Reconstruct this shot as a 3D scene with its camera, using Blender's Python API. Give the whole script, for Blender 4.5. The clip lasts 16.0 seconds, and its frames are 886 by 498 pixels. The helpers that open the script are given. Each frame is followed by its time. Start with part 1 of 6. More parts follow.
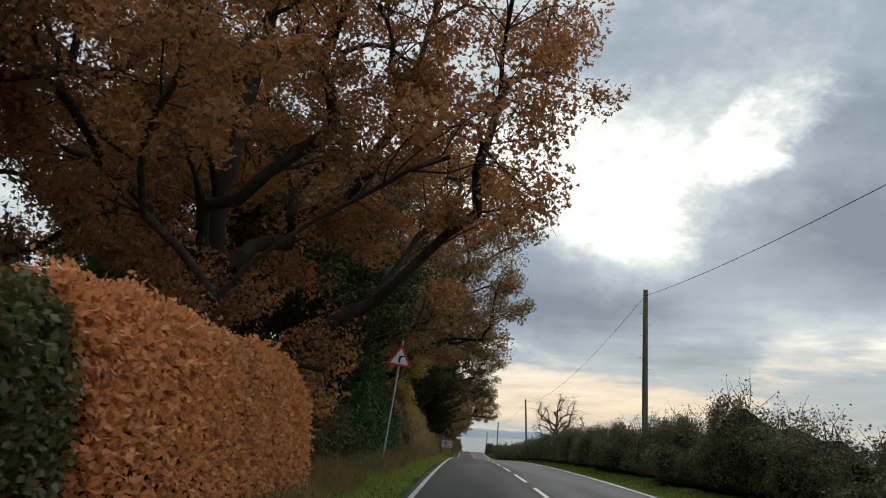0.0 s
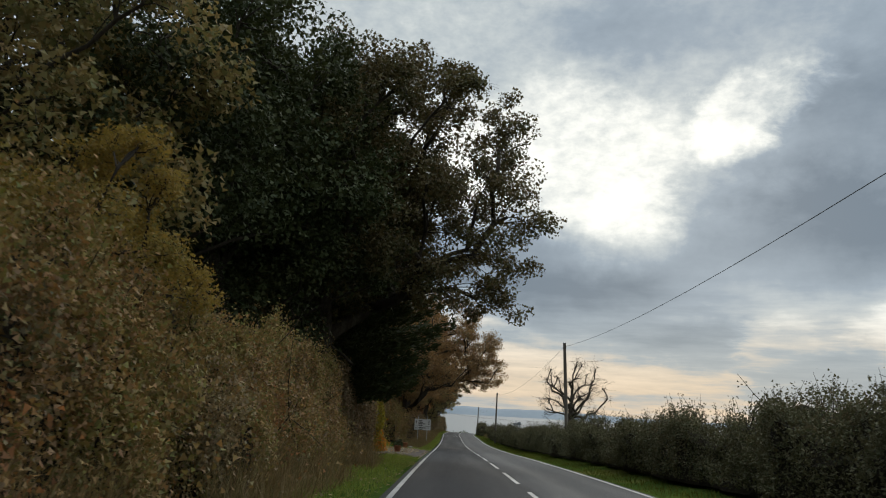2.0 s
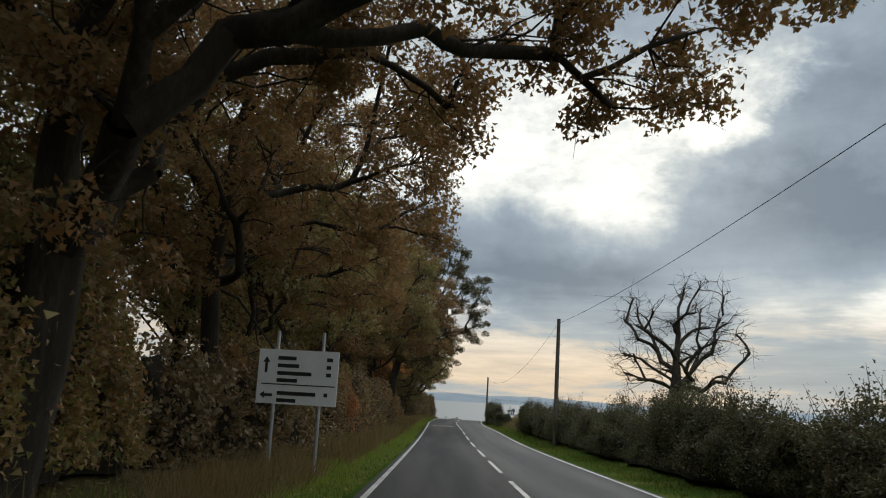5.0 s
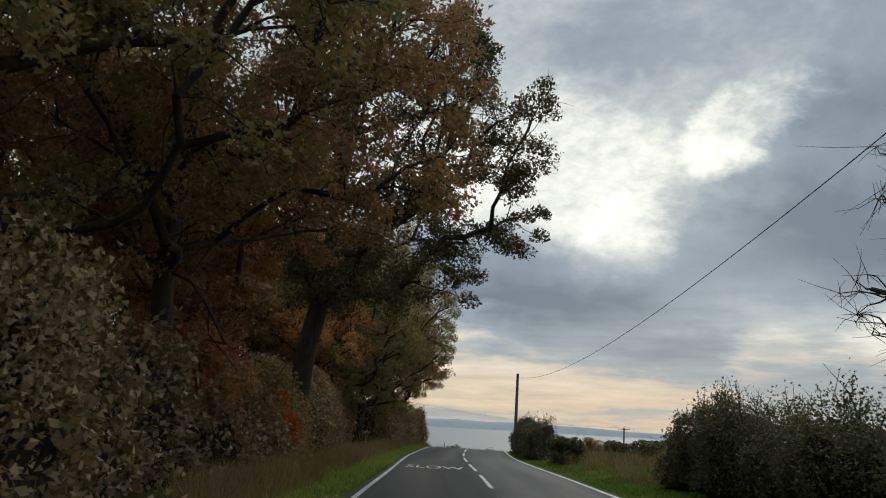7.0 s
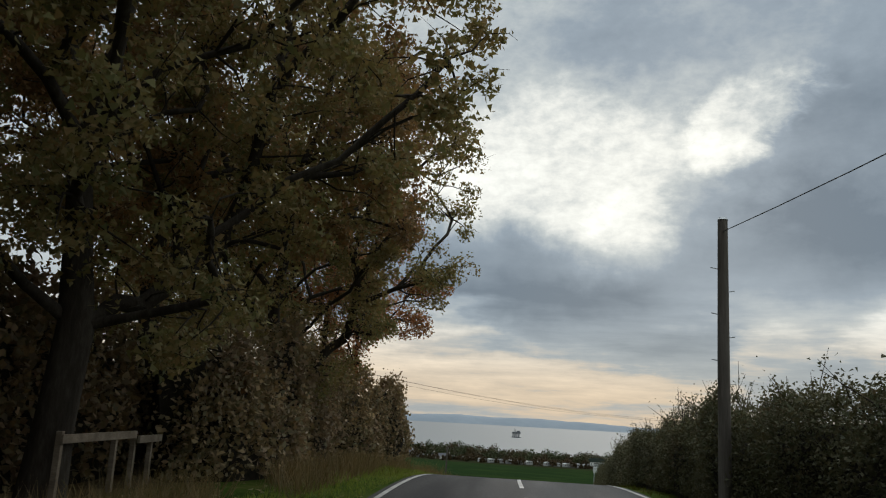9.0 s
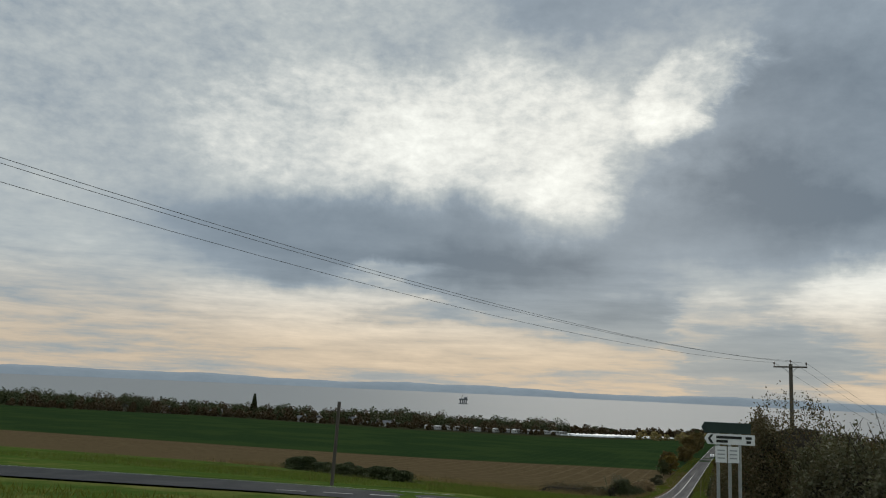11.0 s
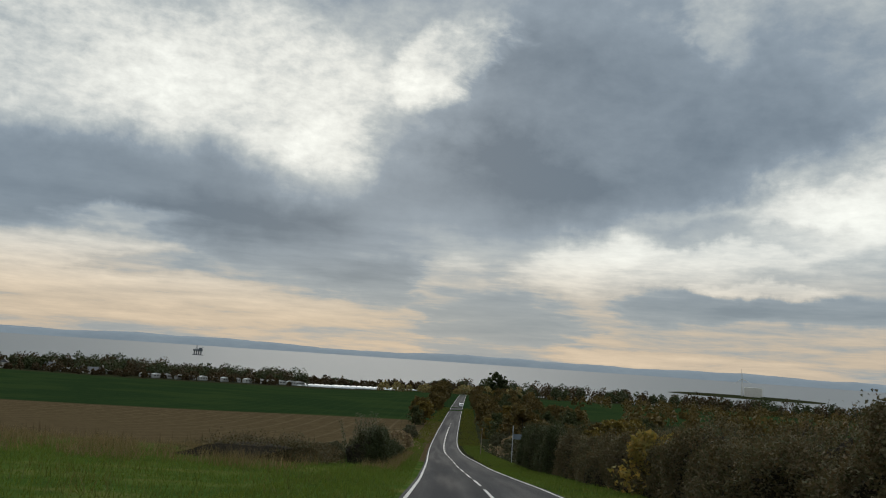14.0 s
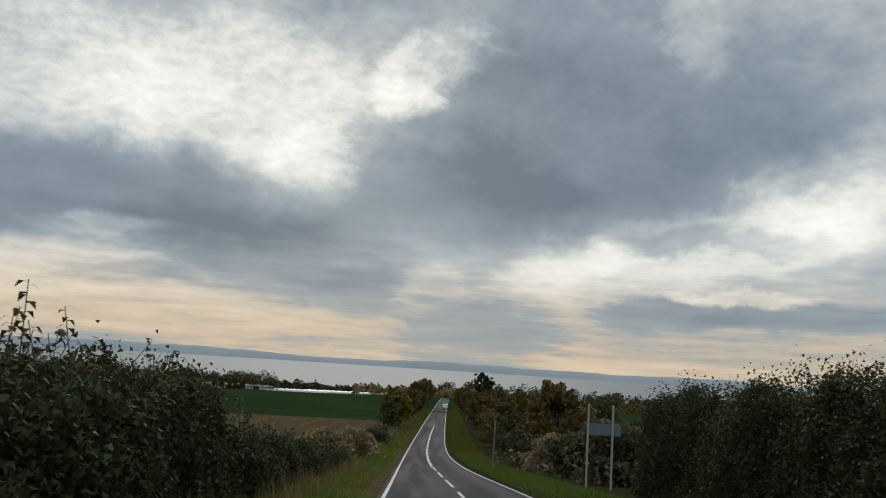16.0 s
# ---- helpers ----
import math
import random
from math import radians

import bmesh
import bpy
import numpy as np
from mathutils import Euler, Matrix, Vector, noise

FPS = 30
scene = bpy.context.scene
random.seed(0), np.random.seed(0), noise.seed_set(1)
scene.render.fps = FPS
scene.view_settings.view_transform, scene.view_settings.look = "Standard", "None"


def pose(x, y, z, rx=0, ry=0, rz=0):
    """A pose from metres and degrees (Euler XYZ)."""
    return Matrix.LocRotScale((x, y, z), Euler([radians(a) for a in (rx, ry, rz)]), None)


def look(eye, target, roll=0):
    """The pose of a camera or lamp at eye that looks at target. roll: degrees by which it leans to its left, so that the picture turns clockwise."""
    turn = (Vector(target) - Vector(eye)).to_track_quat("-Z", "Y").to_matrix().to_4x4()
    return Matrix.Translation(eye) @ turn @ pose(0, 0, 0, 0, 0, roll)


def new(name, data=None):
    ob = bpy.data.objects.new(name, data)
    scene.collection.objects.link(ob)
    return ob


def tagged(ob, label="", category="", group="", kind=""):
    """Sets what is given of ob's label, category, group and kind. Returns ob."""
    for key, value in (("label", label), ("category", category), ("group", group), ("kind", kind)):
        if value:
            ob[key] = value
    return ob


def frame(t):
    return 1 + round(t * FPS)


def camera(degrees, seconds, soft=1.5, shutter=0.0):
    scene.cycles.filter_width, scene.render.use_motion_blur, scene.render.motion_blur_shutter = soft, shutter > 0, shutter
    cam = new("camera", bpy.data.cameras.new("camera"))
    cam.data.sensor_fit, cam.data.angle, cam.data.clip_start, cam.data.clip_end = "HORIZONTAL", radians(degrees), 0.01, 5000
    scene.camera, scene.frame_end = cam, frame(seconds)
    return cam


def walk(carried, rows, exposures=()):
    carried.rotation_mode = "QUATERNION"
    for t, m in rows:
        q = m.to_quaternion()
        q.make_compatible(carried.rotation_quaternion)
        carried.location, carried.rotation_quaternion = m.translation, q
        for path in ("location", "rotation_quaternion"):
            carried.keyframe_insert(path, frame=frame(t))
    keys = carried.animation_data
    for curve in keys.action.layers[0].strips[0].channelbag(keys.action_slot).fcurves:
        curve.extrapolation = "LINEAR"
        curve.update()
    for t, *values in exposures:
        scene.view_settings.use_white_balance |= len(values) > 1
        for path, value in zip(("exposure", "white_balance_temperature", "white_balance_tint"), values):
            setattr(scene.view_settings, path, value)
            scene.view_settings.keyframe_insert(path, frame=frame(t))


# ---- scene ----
cam = camera(57.4, 16.0, 1.1, 0.035)
PATH = [
    (0, (0.0, 2.0, -2.01), (-0.076, 3.952, -1.583), 3.2),
    (0.5, (0.011, 14.017, -2.055), (-0.029, 15.969, -1.618), 3.2),
    (1, (0.022, 26.079, -2.174), (-0.015, 28.041, -1.787), 3.2),
    (1.5, (0.033, 38.186, -2.369), (-0.007, 40.147, -1.979), 3.2),
    (2, (0.044, 50.337, -2.634), (0.004, 52.301, -2.257), 3.2),
    (2.5, (0.056, 62.533, -2.948), (0.022, 64.499, -2.582), 3.2),
    (3, (0.067, 74.774, -3.308), (0.039, 76.741, -2.95), 3.2),
    (3.5, (0.078, 86.902, -3.706), (0.058, 88.876, -3.39), 3.2),
    (4, (0.089, 98.76, -4.137), (0.072, 100.731, -3.799), 3.2),
    (4.5, (0.1, 110.349, -4.582), (0.084, 112.319, -4.235), 3.2),
    (4.7, (0.14, 114.909, -4.752), (0.121, 116.879, -4.407), 3.2),
    (7, (0.6, 168.532, -6.343), (0.579, 170.489, -5.933), 3.2),
    (7.5, (0.623, 180.912, -6.547), (0.609, 182.874, -6.157), 3.2),
    (8, (0.645, 192.893, -6.679), (0.635, 194.855, -6.295), 3.2),
    (8.5, (0.668, 203.808, -6.773), (0.654, 205.766, -6.363), 3.2),
    (9, (0.691, 213.659, -6.871), (0.665, 215.619, -6.472), 3.2),
    (9.2, (0.7, 217.301, -6.913), (0.679, 219.262, -6.523), 3.2),
    (9.7, (0.75, 227.5, -7.12), (0.74, 229.463, -6.738), 3.1),
    (10.2, (1.1, 237.7, -7.32), (1.127, 239.666, -6.952), 3.0),
    (10.8, (2.5, 249.6, -8.28), (2.586, 251.569, -7.94), 2.7),
    (11.3, (4.054, 259.923, -9.499), (4.205, 261.892, -9.182), 2.4),
    (11.5, (4.351, 263.421, -9.798), (4.549, 265.386, -9.487), 2.2),
    (12, (5.867, 273.018, -10.476), (6.253, 274.958, -10.179), 1.6),
    (12.5, (7.825, 282.368, -11.299), (8.365, 284.275, -11.033), 1.0),
    (13, (10.559, 291.926, -12.48), (11.2, 293.806, -12.245), 2.1),
    (13.5, (15.141, 304.192, -14.021), (15.835, 306.051, -13.774), 3.4),
    (14, (19.461, 315.361, -15.64), (20.168, 317.214, -15.381), 3.9),
    (14.5, (23.693, 325.781, -16.945), (24.423, 327.623, -16.675), 3.6),
    (15, (28.115, 336.754, -18.302), (28.85, 338.598, -18.051), 3.7),
    (15.5, (32.511, 348.015, -19.61), (33.248, 349.855, -19.344), 3.9),
    (16, (36.879, 359.562, -20.979), (37.629, 361.394, -20.697), 3.7),
]
walk(cam, [(t, look(eye, target, roll)) for t, eye, target, roll in PATH], [(0, 0.6), (0.8, 0.4), (2.5, 0.4), (3.5, 0.5), (4.0, 0.65), (4.7, 0.5), (6.8, 0.3), (9.2, 0.25), (11.3, 0.1), (13, 0.08), (16, 0.1)])
SEA = -53.0

# ---- world and light ----
# Cloud forms: azimuth right of +y, elevation, half width, half height, turn (degrees), brightness.
CLOUDS = [
    (9.4, 17.0, 12.9, 5.1, -4, 0.50), (20.6, 20.2, 4.4, 2.4, 30, 0.75), (-5.5, 17.8, 10.1, 4.3, 3, 0.30),
    (12.2, 13.0, 4.7, 2.7, 38, 0.30), (33.1, 17.3, 15.2, 7.4, -1, -0.60), (22.8, 12.3, 10.1, 4.3, -6, -0.45),
    (-1.1, 9.9, 16.4, 3.7, -1, -0.60), (9.5, 7.3, 10.1, 2.7, -4, -0.35), (17.0, 27.0, 13.0, 3.2, 6, -0.30), (28.0, 24.5, 6.0, 3.0, 25, -0.20),
    (39.5, 23.0, 2.3, 3.5, 53, 0.30), (48.5, 18.8, 6.2, 5.1, 3, -0.12), (41.6, 8.9, 12.9, 3.0, 11, 0.46),
    (48.5, 12.5, 5.8, 3.5, 23, 0.35),
]
STREAKS = [
    (-1.0, 7.6, 4.3, 0.9, 0, 0.55), (-5.2, 5.0, 9.4, 1.8, 0, 0.35), (1.4, 2.7, 14.8, 1.8, 0, 0.25),
    (18.0, 4.8, 6.6, 1.6, 0, -0.40), (22.0, 5.0, 3.1, 1.6, 3, 0.40), (25.0, 2.0, 5.1, 3.5, 3, -0.42),
    (1.2, 4.6, 4.3, 0.9, 0, -0.45), (37.6, 9.4, 3.9, 1.0, 8, -0.45), (44.1, 9.1, 3.5, 0.9, -1, -0.35),
    (37.3, 4.2, 4.3, 1.2, 0, -0.50), (46.5, 4.2, 6.6, 1.0, 0, -0.45), (43.1, 5.4, 4.3, 0.5, 1, 0.45),
    (34.4, 0.6, 12.9, 0.6, -1, 0.25), (30.3, 6.7, 4.7, 1.6, 13, 0.30),
]


class Nodes:
    """A small wrapper to write node trees in lines."""

    def __init__(self, tree):
        self.tree = tree
        tree.nodes.clear()

    def add(self, kind, **props):
        n = self.tree.nodes.new(kind)
        for k, v in props.items():
            setattr(n, k, v)
        return n

    def put(self, value, socket):
        if isinstance(value, bpy.types.NodeSocket):
            self.tree.links.new(value, socket)
        elif isinstance(value, (tuple, list)) and len(value) == 3 and socket.type == "RGBA":
            socket.default_value = (*value, 1)
        else:
            socket.default_value = value

    def math(self, op, a, b=None, c=None, clamp=False):
        n = self.add("ShaderNodeMath", operation=op, use_clamp=clamp)
        for value, socket in zip((a, b, c), n.inputs):
            if value is not None:
                self.put(value, socket)
        return n.outputs[0]

    def noise(self, vector, scale, detail=5, rough=0.55, lac=2.0, distort=0.0):
        n = self.add("ShaderNodeTexNoise")
        self.put(vector, n.inputs["Vector"])
        for k, v in (("Scale", scale), ("Detail", detail), ("Roughness", rough), ("Lacunarity", lac), ("Distortion", distort)):
            n.inputs[k].default_value = v
        return n.outputs["Fac"]

    def ramp(self, fac, stops, mode="LINEAR"):
        n = self.add("ShaderNodeValToRGB")
        n.color_ramp.interpolation = mode
        el = n.color_ramp.elements
        while len(el) < len(stops):
            el.new(0.5)
        for e, (p, c) in zip(el, stops):
            e.position = p
            e.color = (*c, 1) if isinstance(c, tuple) else (c, c, c, 1)
        self.put(fac, n.inputs[0])
        return n.outputs[0]

    def mix(self, fac, a, b, blend="MIX"):
        n = self.add("ShaderNodeMix", data_type="RGBA", blend_type=blend)
        for value, socket in zip((fac, a, b), (n.inputs[0], n.inputs[6], n.inputs[7])):
            self.put(value, socket)
        return n.outputs[2]

    def span(self, value, a, b, c=0.0, d=1.0, smooth=True):
        n = self.add("ShaderNodeMapRange", interpolation_type="SMOOTHSTEP" if smooth else "LINEAR")
        for v, socket in zip((value, a, b, c, d), n.inputs):
            self.put(v, socket)
        return n.outputs[0]

    def xyz(self, vector):
        n = self.add("ShaderNodeSeparateXYZ")
        self.put(vector, n.inputs[0])
        return n.outputs

    def join(self, x, y, z):
        n = self.add("ShaderNodeCombineXYZ")
        for v, socket in zip((x, y, z), n.inputs):
            self.put(v, socket)
        return n.outputs[0]


def build_world():
    world = bpy.data.worlds.new("world")
    scene.world = world
    world.use_nodes = True
    w = Nodes(world.node_tree)
    way = w.add("ShaderNodeTexCoord").outputs["Generated"]
    x, y, z = w.xyz(way)
    az = w.math("DEGREES", w.math("ARCTAN2", x, y))
    el = w.math("DEGREES", w.math("ARCSINE", z))
    # cloud deck seen in perspective, for streaks that flatten towards the horizon
    lift = w.math("ADD", w.math("MAXIMUM", z, 0.0), 0.12)
    deck = w.join(w.math("DIVIDE", x, lift), w.math("DIVIDE", y, lift), 0.0)
    near = w.join(az, w.math("MULTIPLY", el, 1.7), 0.0)
    flat = w.span(el, 3.0, 16.0)

    def form(size, detail, rough, distort=0.4):
        """Cloud texture: streaks low down, billows higher up; size in degrees."""
        low = w.noise(deck, 15.0 / size, max(2, detail - 2), rough, 2.1, distort)
        high = w.noise(near, 1.0 / size, detail, rough, 2.1, distort)
        return w.math("SUBTRACT", w.math("ADD", w.math("MULTIPLY", high, flat), w.math("MULTIPLY", low, w.math("SUBTRACT", 1.0, flat))), 0.5)

    big, fine, puffs = form(22.0, 5, 0.55), form(7.0, 5, 0.56, 0.2), form(1.3, 4, 0.6, 0.15)
    warp_a = w.math("MULTIPLY_ADD", form(12.0, 3, 0.5), 9.0, w.math("MULTIPLY", form(3.0, 5, 0.6), 5.0))
    warp_e = w.math("MULTIPLY_ADD", w.noise(w.join(el, az, 3.0), 0.09, 3, 0.5), 5.0, w.math("MULTIPLY", w.noise(w.join(el, az, 7.0), 0.35, 5, 0.6), 3.2))
    warp_e = w.math("MULTIPLY", w.math("SUBTRACT", warp_e, 4.1), w.span(el, 0.0, 14.0, 0.25, 1.0))
    here = w.join(w.math("ADD", az, warp_a), w.math("ADD", el, warp_e), 0.0)
    total = w.math("MULTIPLY", big, 0.45)
    total = w.math("MULTIPLY_ADD", fine, w.span(el, 2.0, 12.0, 0.5, 0.75), total)
    bright = 0.0
    for a, e, ra, re, turn, amp in CLOUDS + STREAKS:
        m = w.add("ShaderNodeMapping", vector_type="TEXTURE")
        w.put(here, m.inputs[0])
        m.inputs[1].default_value = (a, e, 0)
        m.inputs[2].default_value = (0, 0, radians(turn))
        m.inputs[3].default_value = (1.35 * ra, 1.35 * re, 1)
        g = w.add("ShaderNodeTexGradient", gradient_type="SPHERICAL")
        w.put(m.outputs[0], g.inputs[0])
        blob = w.math("MULTIPLY", w.span(g.outputs["Fac"], 0.0, 0.6), amp)
        total = w.math("ADD", blob, total)
        bright = w.math("ADD", blob, bright)
    # thin level streaks low over the sea
    thin = w.math("SUBTRACT", w.noise(w.join(w.math("MULTIPLY", az, 0.13), w.math("MULTIPLY", el, 1.3), 5.0), 1.0, 9, 0.62, 2.1, 0.25), 0.5)
    total = w.math("MULTIPLY_ADD", thin, w.span(el, 2.0, 11.0, 1.25, 0.0), total)
    # small cells where the light comes through, soft in the dark masses
    puffs = w.math("MULTIPLY", puffs, w.span(el, 3.0, 13.0, 0.25, 1.0))
    total = w.math("MULTIPLY_ADD", puffs, w.span(bright, -0.4, 0.5, 0.22, 0.95), total)
    v = w.math("MULTIPLY_ADD", total, 0.5, 0.46, clamp=True)
    high = w.ramp(v, [(0.0, (0.13, 0.172, 0.228)), (0.3, (0.255, 0.31, 0.38)), (0.5, (0.45, 0.49, 0.52)), (0.72, (0.74, 0.75, 0.74)), (1.0, (1.02, 1.03, 1.0))])
    low = w.ramp(v, [(0.1, (0.235, 0.28, 0.325)), (0.35, (0.31, 0.345, 0.375)), (0.5, (0.53, 0.445, 0.362)), (0.8, (0.74, 0.60, 0.46))])
    cloud = w.mix(w.span(el, 1.0, 8.5), low, high)
    sky = w.add("ShaderNodeTexSky", sky_type="NISHITA", sun_disc=False, sun_elevation=radians(20), sun_rotation=radians(17))
    open_sky = w.mix(1.0, sky.outputs[0], (0.05, 0.05, 0.05), "MULTIPLY")
    cover = w.mix(0.96, open_sky, cloud)
    cover = w.mix(1.0, cover, (0.98, 0.985, 0.945), "MULTIPLY")
    ground = w.span(el, -3.0, -0.5)
    cover = w.mix(ground, (0.05, 0.05, 0.045), cover)
    bg = w.add("ShaderNodeBackground")
    w.put(cover, bg.inputs[0])
    # an overcast sky is brighter overhead than near the horizon
    w.put(w.span(el, 30.0, 70.0, 1.0, 3.1), bg.inputs[1])
    w.tree.links.new(bg.outputs[0], w.add("ShaderNodeOutputWorld").inputs[0])


build_world()
lamp = bpy.data.lights.new("sun", "SUN")
lamp.energy, lamp.angle, lamp.color = 0.6, radians(30), (1.0, 0.93, 0.82)
sun = new("sun", lamp)
sun.matrix_world = look((math.sin(radians(17)) * 100, math.cos(radians(17)) * 100, 100 * math.tan(radians(22))), (0, 0, 0))


# ---- materials ----
def material(name, rough=0.8, metal=0.0):
    m = bpy.data.materials.new(name)
    m.use_nodes = True
    n = Nodes(m.node_tree)
    b = n.add("ShaderNodeBsdfPrincipled")
    b.inputs["Roughness"].default_value, b.inputs["Metallic"].default_value = rough, metal
    b.inputs["Specular IOR Level"].default_value = 0.08 if rough > 0.8 else 0.4
    n.tree.links.new(b.outputs[0], n.add("ShaderNodeOutputMaterial").inputs[0])
    return m, n, b


def bump(n, b, height, strength, distance):
    k = n.add("ShaderNodeBump")
    k.inputs["Strength"].default_value, k.inputs["Distance"].default_value = strength, distance
    n.put(height, k.inputs["Height"])
    n.put(k.outputs[0], b.inputs["Normal"])


def place(n):
    return n.add("ShaderNodeNewGeometry").outputs["Position"]


def leaf_material(name, colours, clear=0.5):
    """Leaves: every leaf takes its own tone, and lets some light through."""
    m = bpy.data.materials.new(name)
    m.use_nodes = True
    n = Nodes(m.node_tree)
    r = n.add("ShaderNodeNewGeometry").outputs["Random Per Island"]
    stops = [(i / max(1, len(colours) - 1), c) for i, c in enumerate(colours)]
    tone = n.ramp(r, stops)
    patch = n.noise(place(n), 0.55, 3, 0.6)
    r2 = n.math("FRACT", n.math("MULTIPLY", r, 7.31))
    tone2 = n.ramp(n.math("MULTIPLY_ADD", n.math("SUBTRACT", patch, 0.5), 2.4, n.math("MULTIPLY_ADD", r2, 0.5, 0.25), clamp=True), stops)
    tone = n.mix(0.6, tone, tone2)
    b = n.add("ShaderNodeBsdfPrincipled")
    n.put(tone, b.inputs["Base Color"])
    b.inputs["Roughness"].default_value = 0.55
    b.inputs["Specular IOR Level"].default_value = 0.12
    t = n.add("ShaderNodeBsdfTranslucent")
    n.put(n.mix(1.0, tone, (1.0, 0.88, 0.66), "MULTIPLY"), t.inputs[0])
    s = n.add("ShaderNodeMixShader")
    s.inputs[0].default_value = clear
    n.tree.links.new(b.outputs[0], s.inputs[1])
    n.tree.links.new(t.outputs[0], s.inputs[2])
    n.tree.links.new(s.outputs[0], n.add("ShaderNodeOutputMaterial").inputs[0])
    return m


def mottled(name, stops, scale, rough=0.85, fine=None, relief=0.3, distance=0.02, stretch=(1, 1, 1), metal=0.0):
    """Colour by two noises of different size, with a relief."""
    m, n, b = material(name, rough, metal)
    mp = n.add("ShaderNodeMapping")
    n.put(place(n), mp.inputs[0])
    mp.inputs[3].default_value = stretch
    p = mp.outputs[0]
    a = n.noise(p, scale, 6, 0.6)
    f = n.noise(p, fine or scale * 9, 5, 0.65)
    v = n.math("ADD", n.math("MULTIPLY", a, 0.6), n.math("MULTIPLY", f, 0.4))
    n.put(n.ramp(n.span(v, 0.3, 0.7, smooth=False), stops), b.inputs["Base Color"])
    bump(n, b, f, relief, distance)
    return m


LEAF_RUST = leaf_material("leaf_rust", [(0.236, 0.099, 0.054), (0.334, 0.145, 0.067), (0.393, 0.199, 0.093), (0.186, 0.099, 0.054), (0.116, 0.100, 0.041)])
LEAF_ORANGE = leaf_material("leaf_orange", [(0.42, 0.16, 0.025), (0.50, 0.24, 0.035), (0.30, 0.10, 0.02)])
LEAF_BROWN = leaf_material("leaf_brown", [(0.245, 0.140, 0.072), (0.170, 0.134, 0.074), (0.330, 0.178, 0.080), (0.155, 0.155, 0.072)], 0.42)
LEAF_OLIVE = leaf_material("leaf_olive", [(0.155, 0.168, 0.074), (0.215, 0.205, 0.088), (0.290, 0.200, 0.094), (0.104, 0.126, 0.058)], 0.42)
LEAF_YELLOW = leaf_material("leaf_yellow", [(0.250, 0.205, 0.055), (0.330, 0.225, 0.058), (0.160, 0.165, 0.052), (0.300, 0.175, 0.055)])
LEAF_DULL_BROWN = leaf_material("leaf_dull_brown", [(0.104, 0.076, 0.026), (0.072, 0.060, 0.024), (0.144, 0.093, 0.026), (0.059, 0.063, 0.022)], 0.25)
LEAF_DULL_GOLD = leaf_material("leaf_dull_gold", [(0.128, 0.098, 0.025), (0.160, 0.111, 0.023), (0.080, 0.078, 0.022)], 0.25)
LEAF_WEED = leaf_material("leaf_weed", [(0.050, 0.066, 0.026), (0.072, 0.080, 0.032), (0.038, 0.052, 0.020), (0.10, 0.085, 0.036)], 0.25)
LEAF_BEECH = leaf_material("leaf_beech", [(0.435, 0.183, 0.093), (0.580, 0.251, 0.109), (0.621, 0.308, 0.141), (0.310, 0.164, 0.077)], 0.5)
LEAF_TANGLE = leaf_material("leaf_tangle", [(0.066, 0.076, 0.036), (0.125, 0.088, 0.052), (0.054, 0.066, 0.030), (0.165, 0.105, 0.055)], 0.3)
LEAF_IVY = leaf_material("leaf_ivy", [(0.060, 0.075, 0.030), (0.085, 0.090, 0.036), (0.045, 0.055, 0.024), (0.24, 0.11, 0.045)], 0.25)
LEAF_NETTLE = leaf_material("leaf_nettle", [(0.036, 0.050, 0.021), (0.053, 0.064, 0.026), (0.029, 0.038, 0.017), (0.078, 0.064, 0.029)], 0.25)
GRASS_VERGE = leaf_material("grass_verge", [(0.168, 0.240, 0.043), (0.216, 0.288, 0.060), (0.132, 0.186, 0.038), (0.276, 0.264, 0.086)], 0.45)
LEAF_GREENBROWN = leaf_material("leaf_greenbrown", [(0.055, 0.062, 0.030), (0.088, 0.084, 0.036), (0.125, 0.088, 0.042), (0.044, 0.052, 0.025)], 0.25)
LEAF_GREEN = leaf_material("leaf_green", [(0.045, 0.092, 0.034), (0.067, 0.120, 0.042), (0.034, 0.067, 0.025), (0.098, 0.115, 0.042)], 0.25)
LEAF_ORANGE_RED = leaf_material("leaf_orange_red", [(0.40, 0.13, 0.035), (0.30, 0.085, 0.03), (0.46, 0.20, 0.04), (0.20, 0.07, 0.03)])
LEAF_COPPER = leaf_material("leaf_copper", [(0.50, 0.23, 0.075), (0.40, 0.16, 0.055), (0.54, 0.33, 0.13), (0.32, 0.18, 0.075)])
LEAF_LIME = leaf_material("leaf_lime", [(0.20, 0.20, 0.03), (0.30, 0.24, 0.035), (0.13, 0.15, 0.028), (0.36, 0.22, 0.035)])
LEAF_DARK = leaf_material("leaf_dark", [(0.026, 0.041, 0.018), (0.046, 0.058, 0.023), (0.065, 0.068, 0.026)], 0.15)
LEAF_HEDGE = leaf_material("leaf_hedge", [(0.078, 0.088, 0.046), (0.112, 0.102, 0.060), (0.062, 0.074, 0.040), (0.130, 0.100, 0.060)], 0.3)
LEAF_BRAMBLE = leaf_material("leaf_bramble", [(0.05, 0.034, 0.02), (0.07, 0.042, 0.02), (0.04, 0.038, 0.018), (0.09, 0.06, 0.022)], 0.2)
LEAF_UMBER = leaf_material("leaf_umber", [(0.160, 0.118, 0.080), (0.225, 0.145, 0.088), (0.115, 0.112, 0.064), (0.270, 0.180, 0.090), (0.082, 0.066, 0.048)], 0.25)
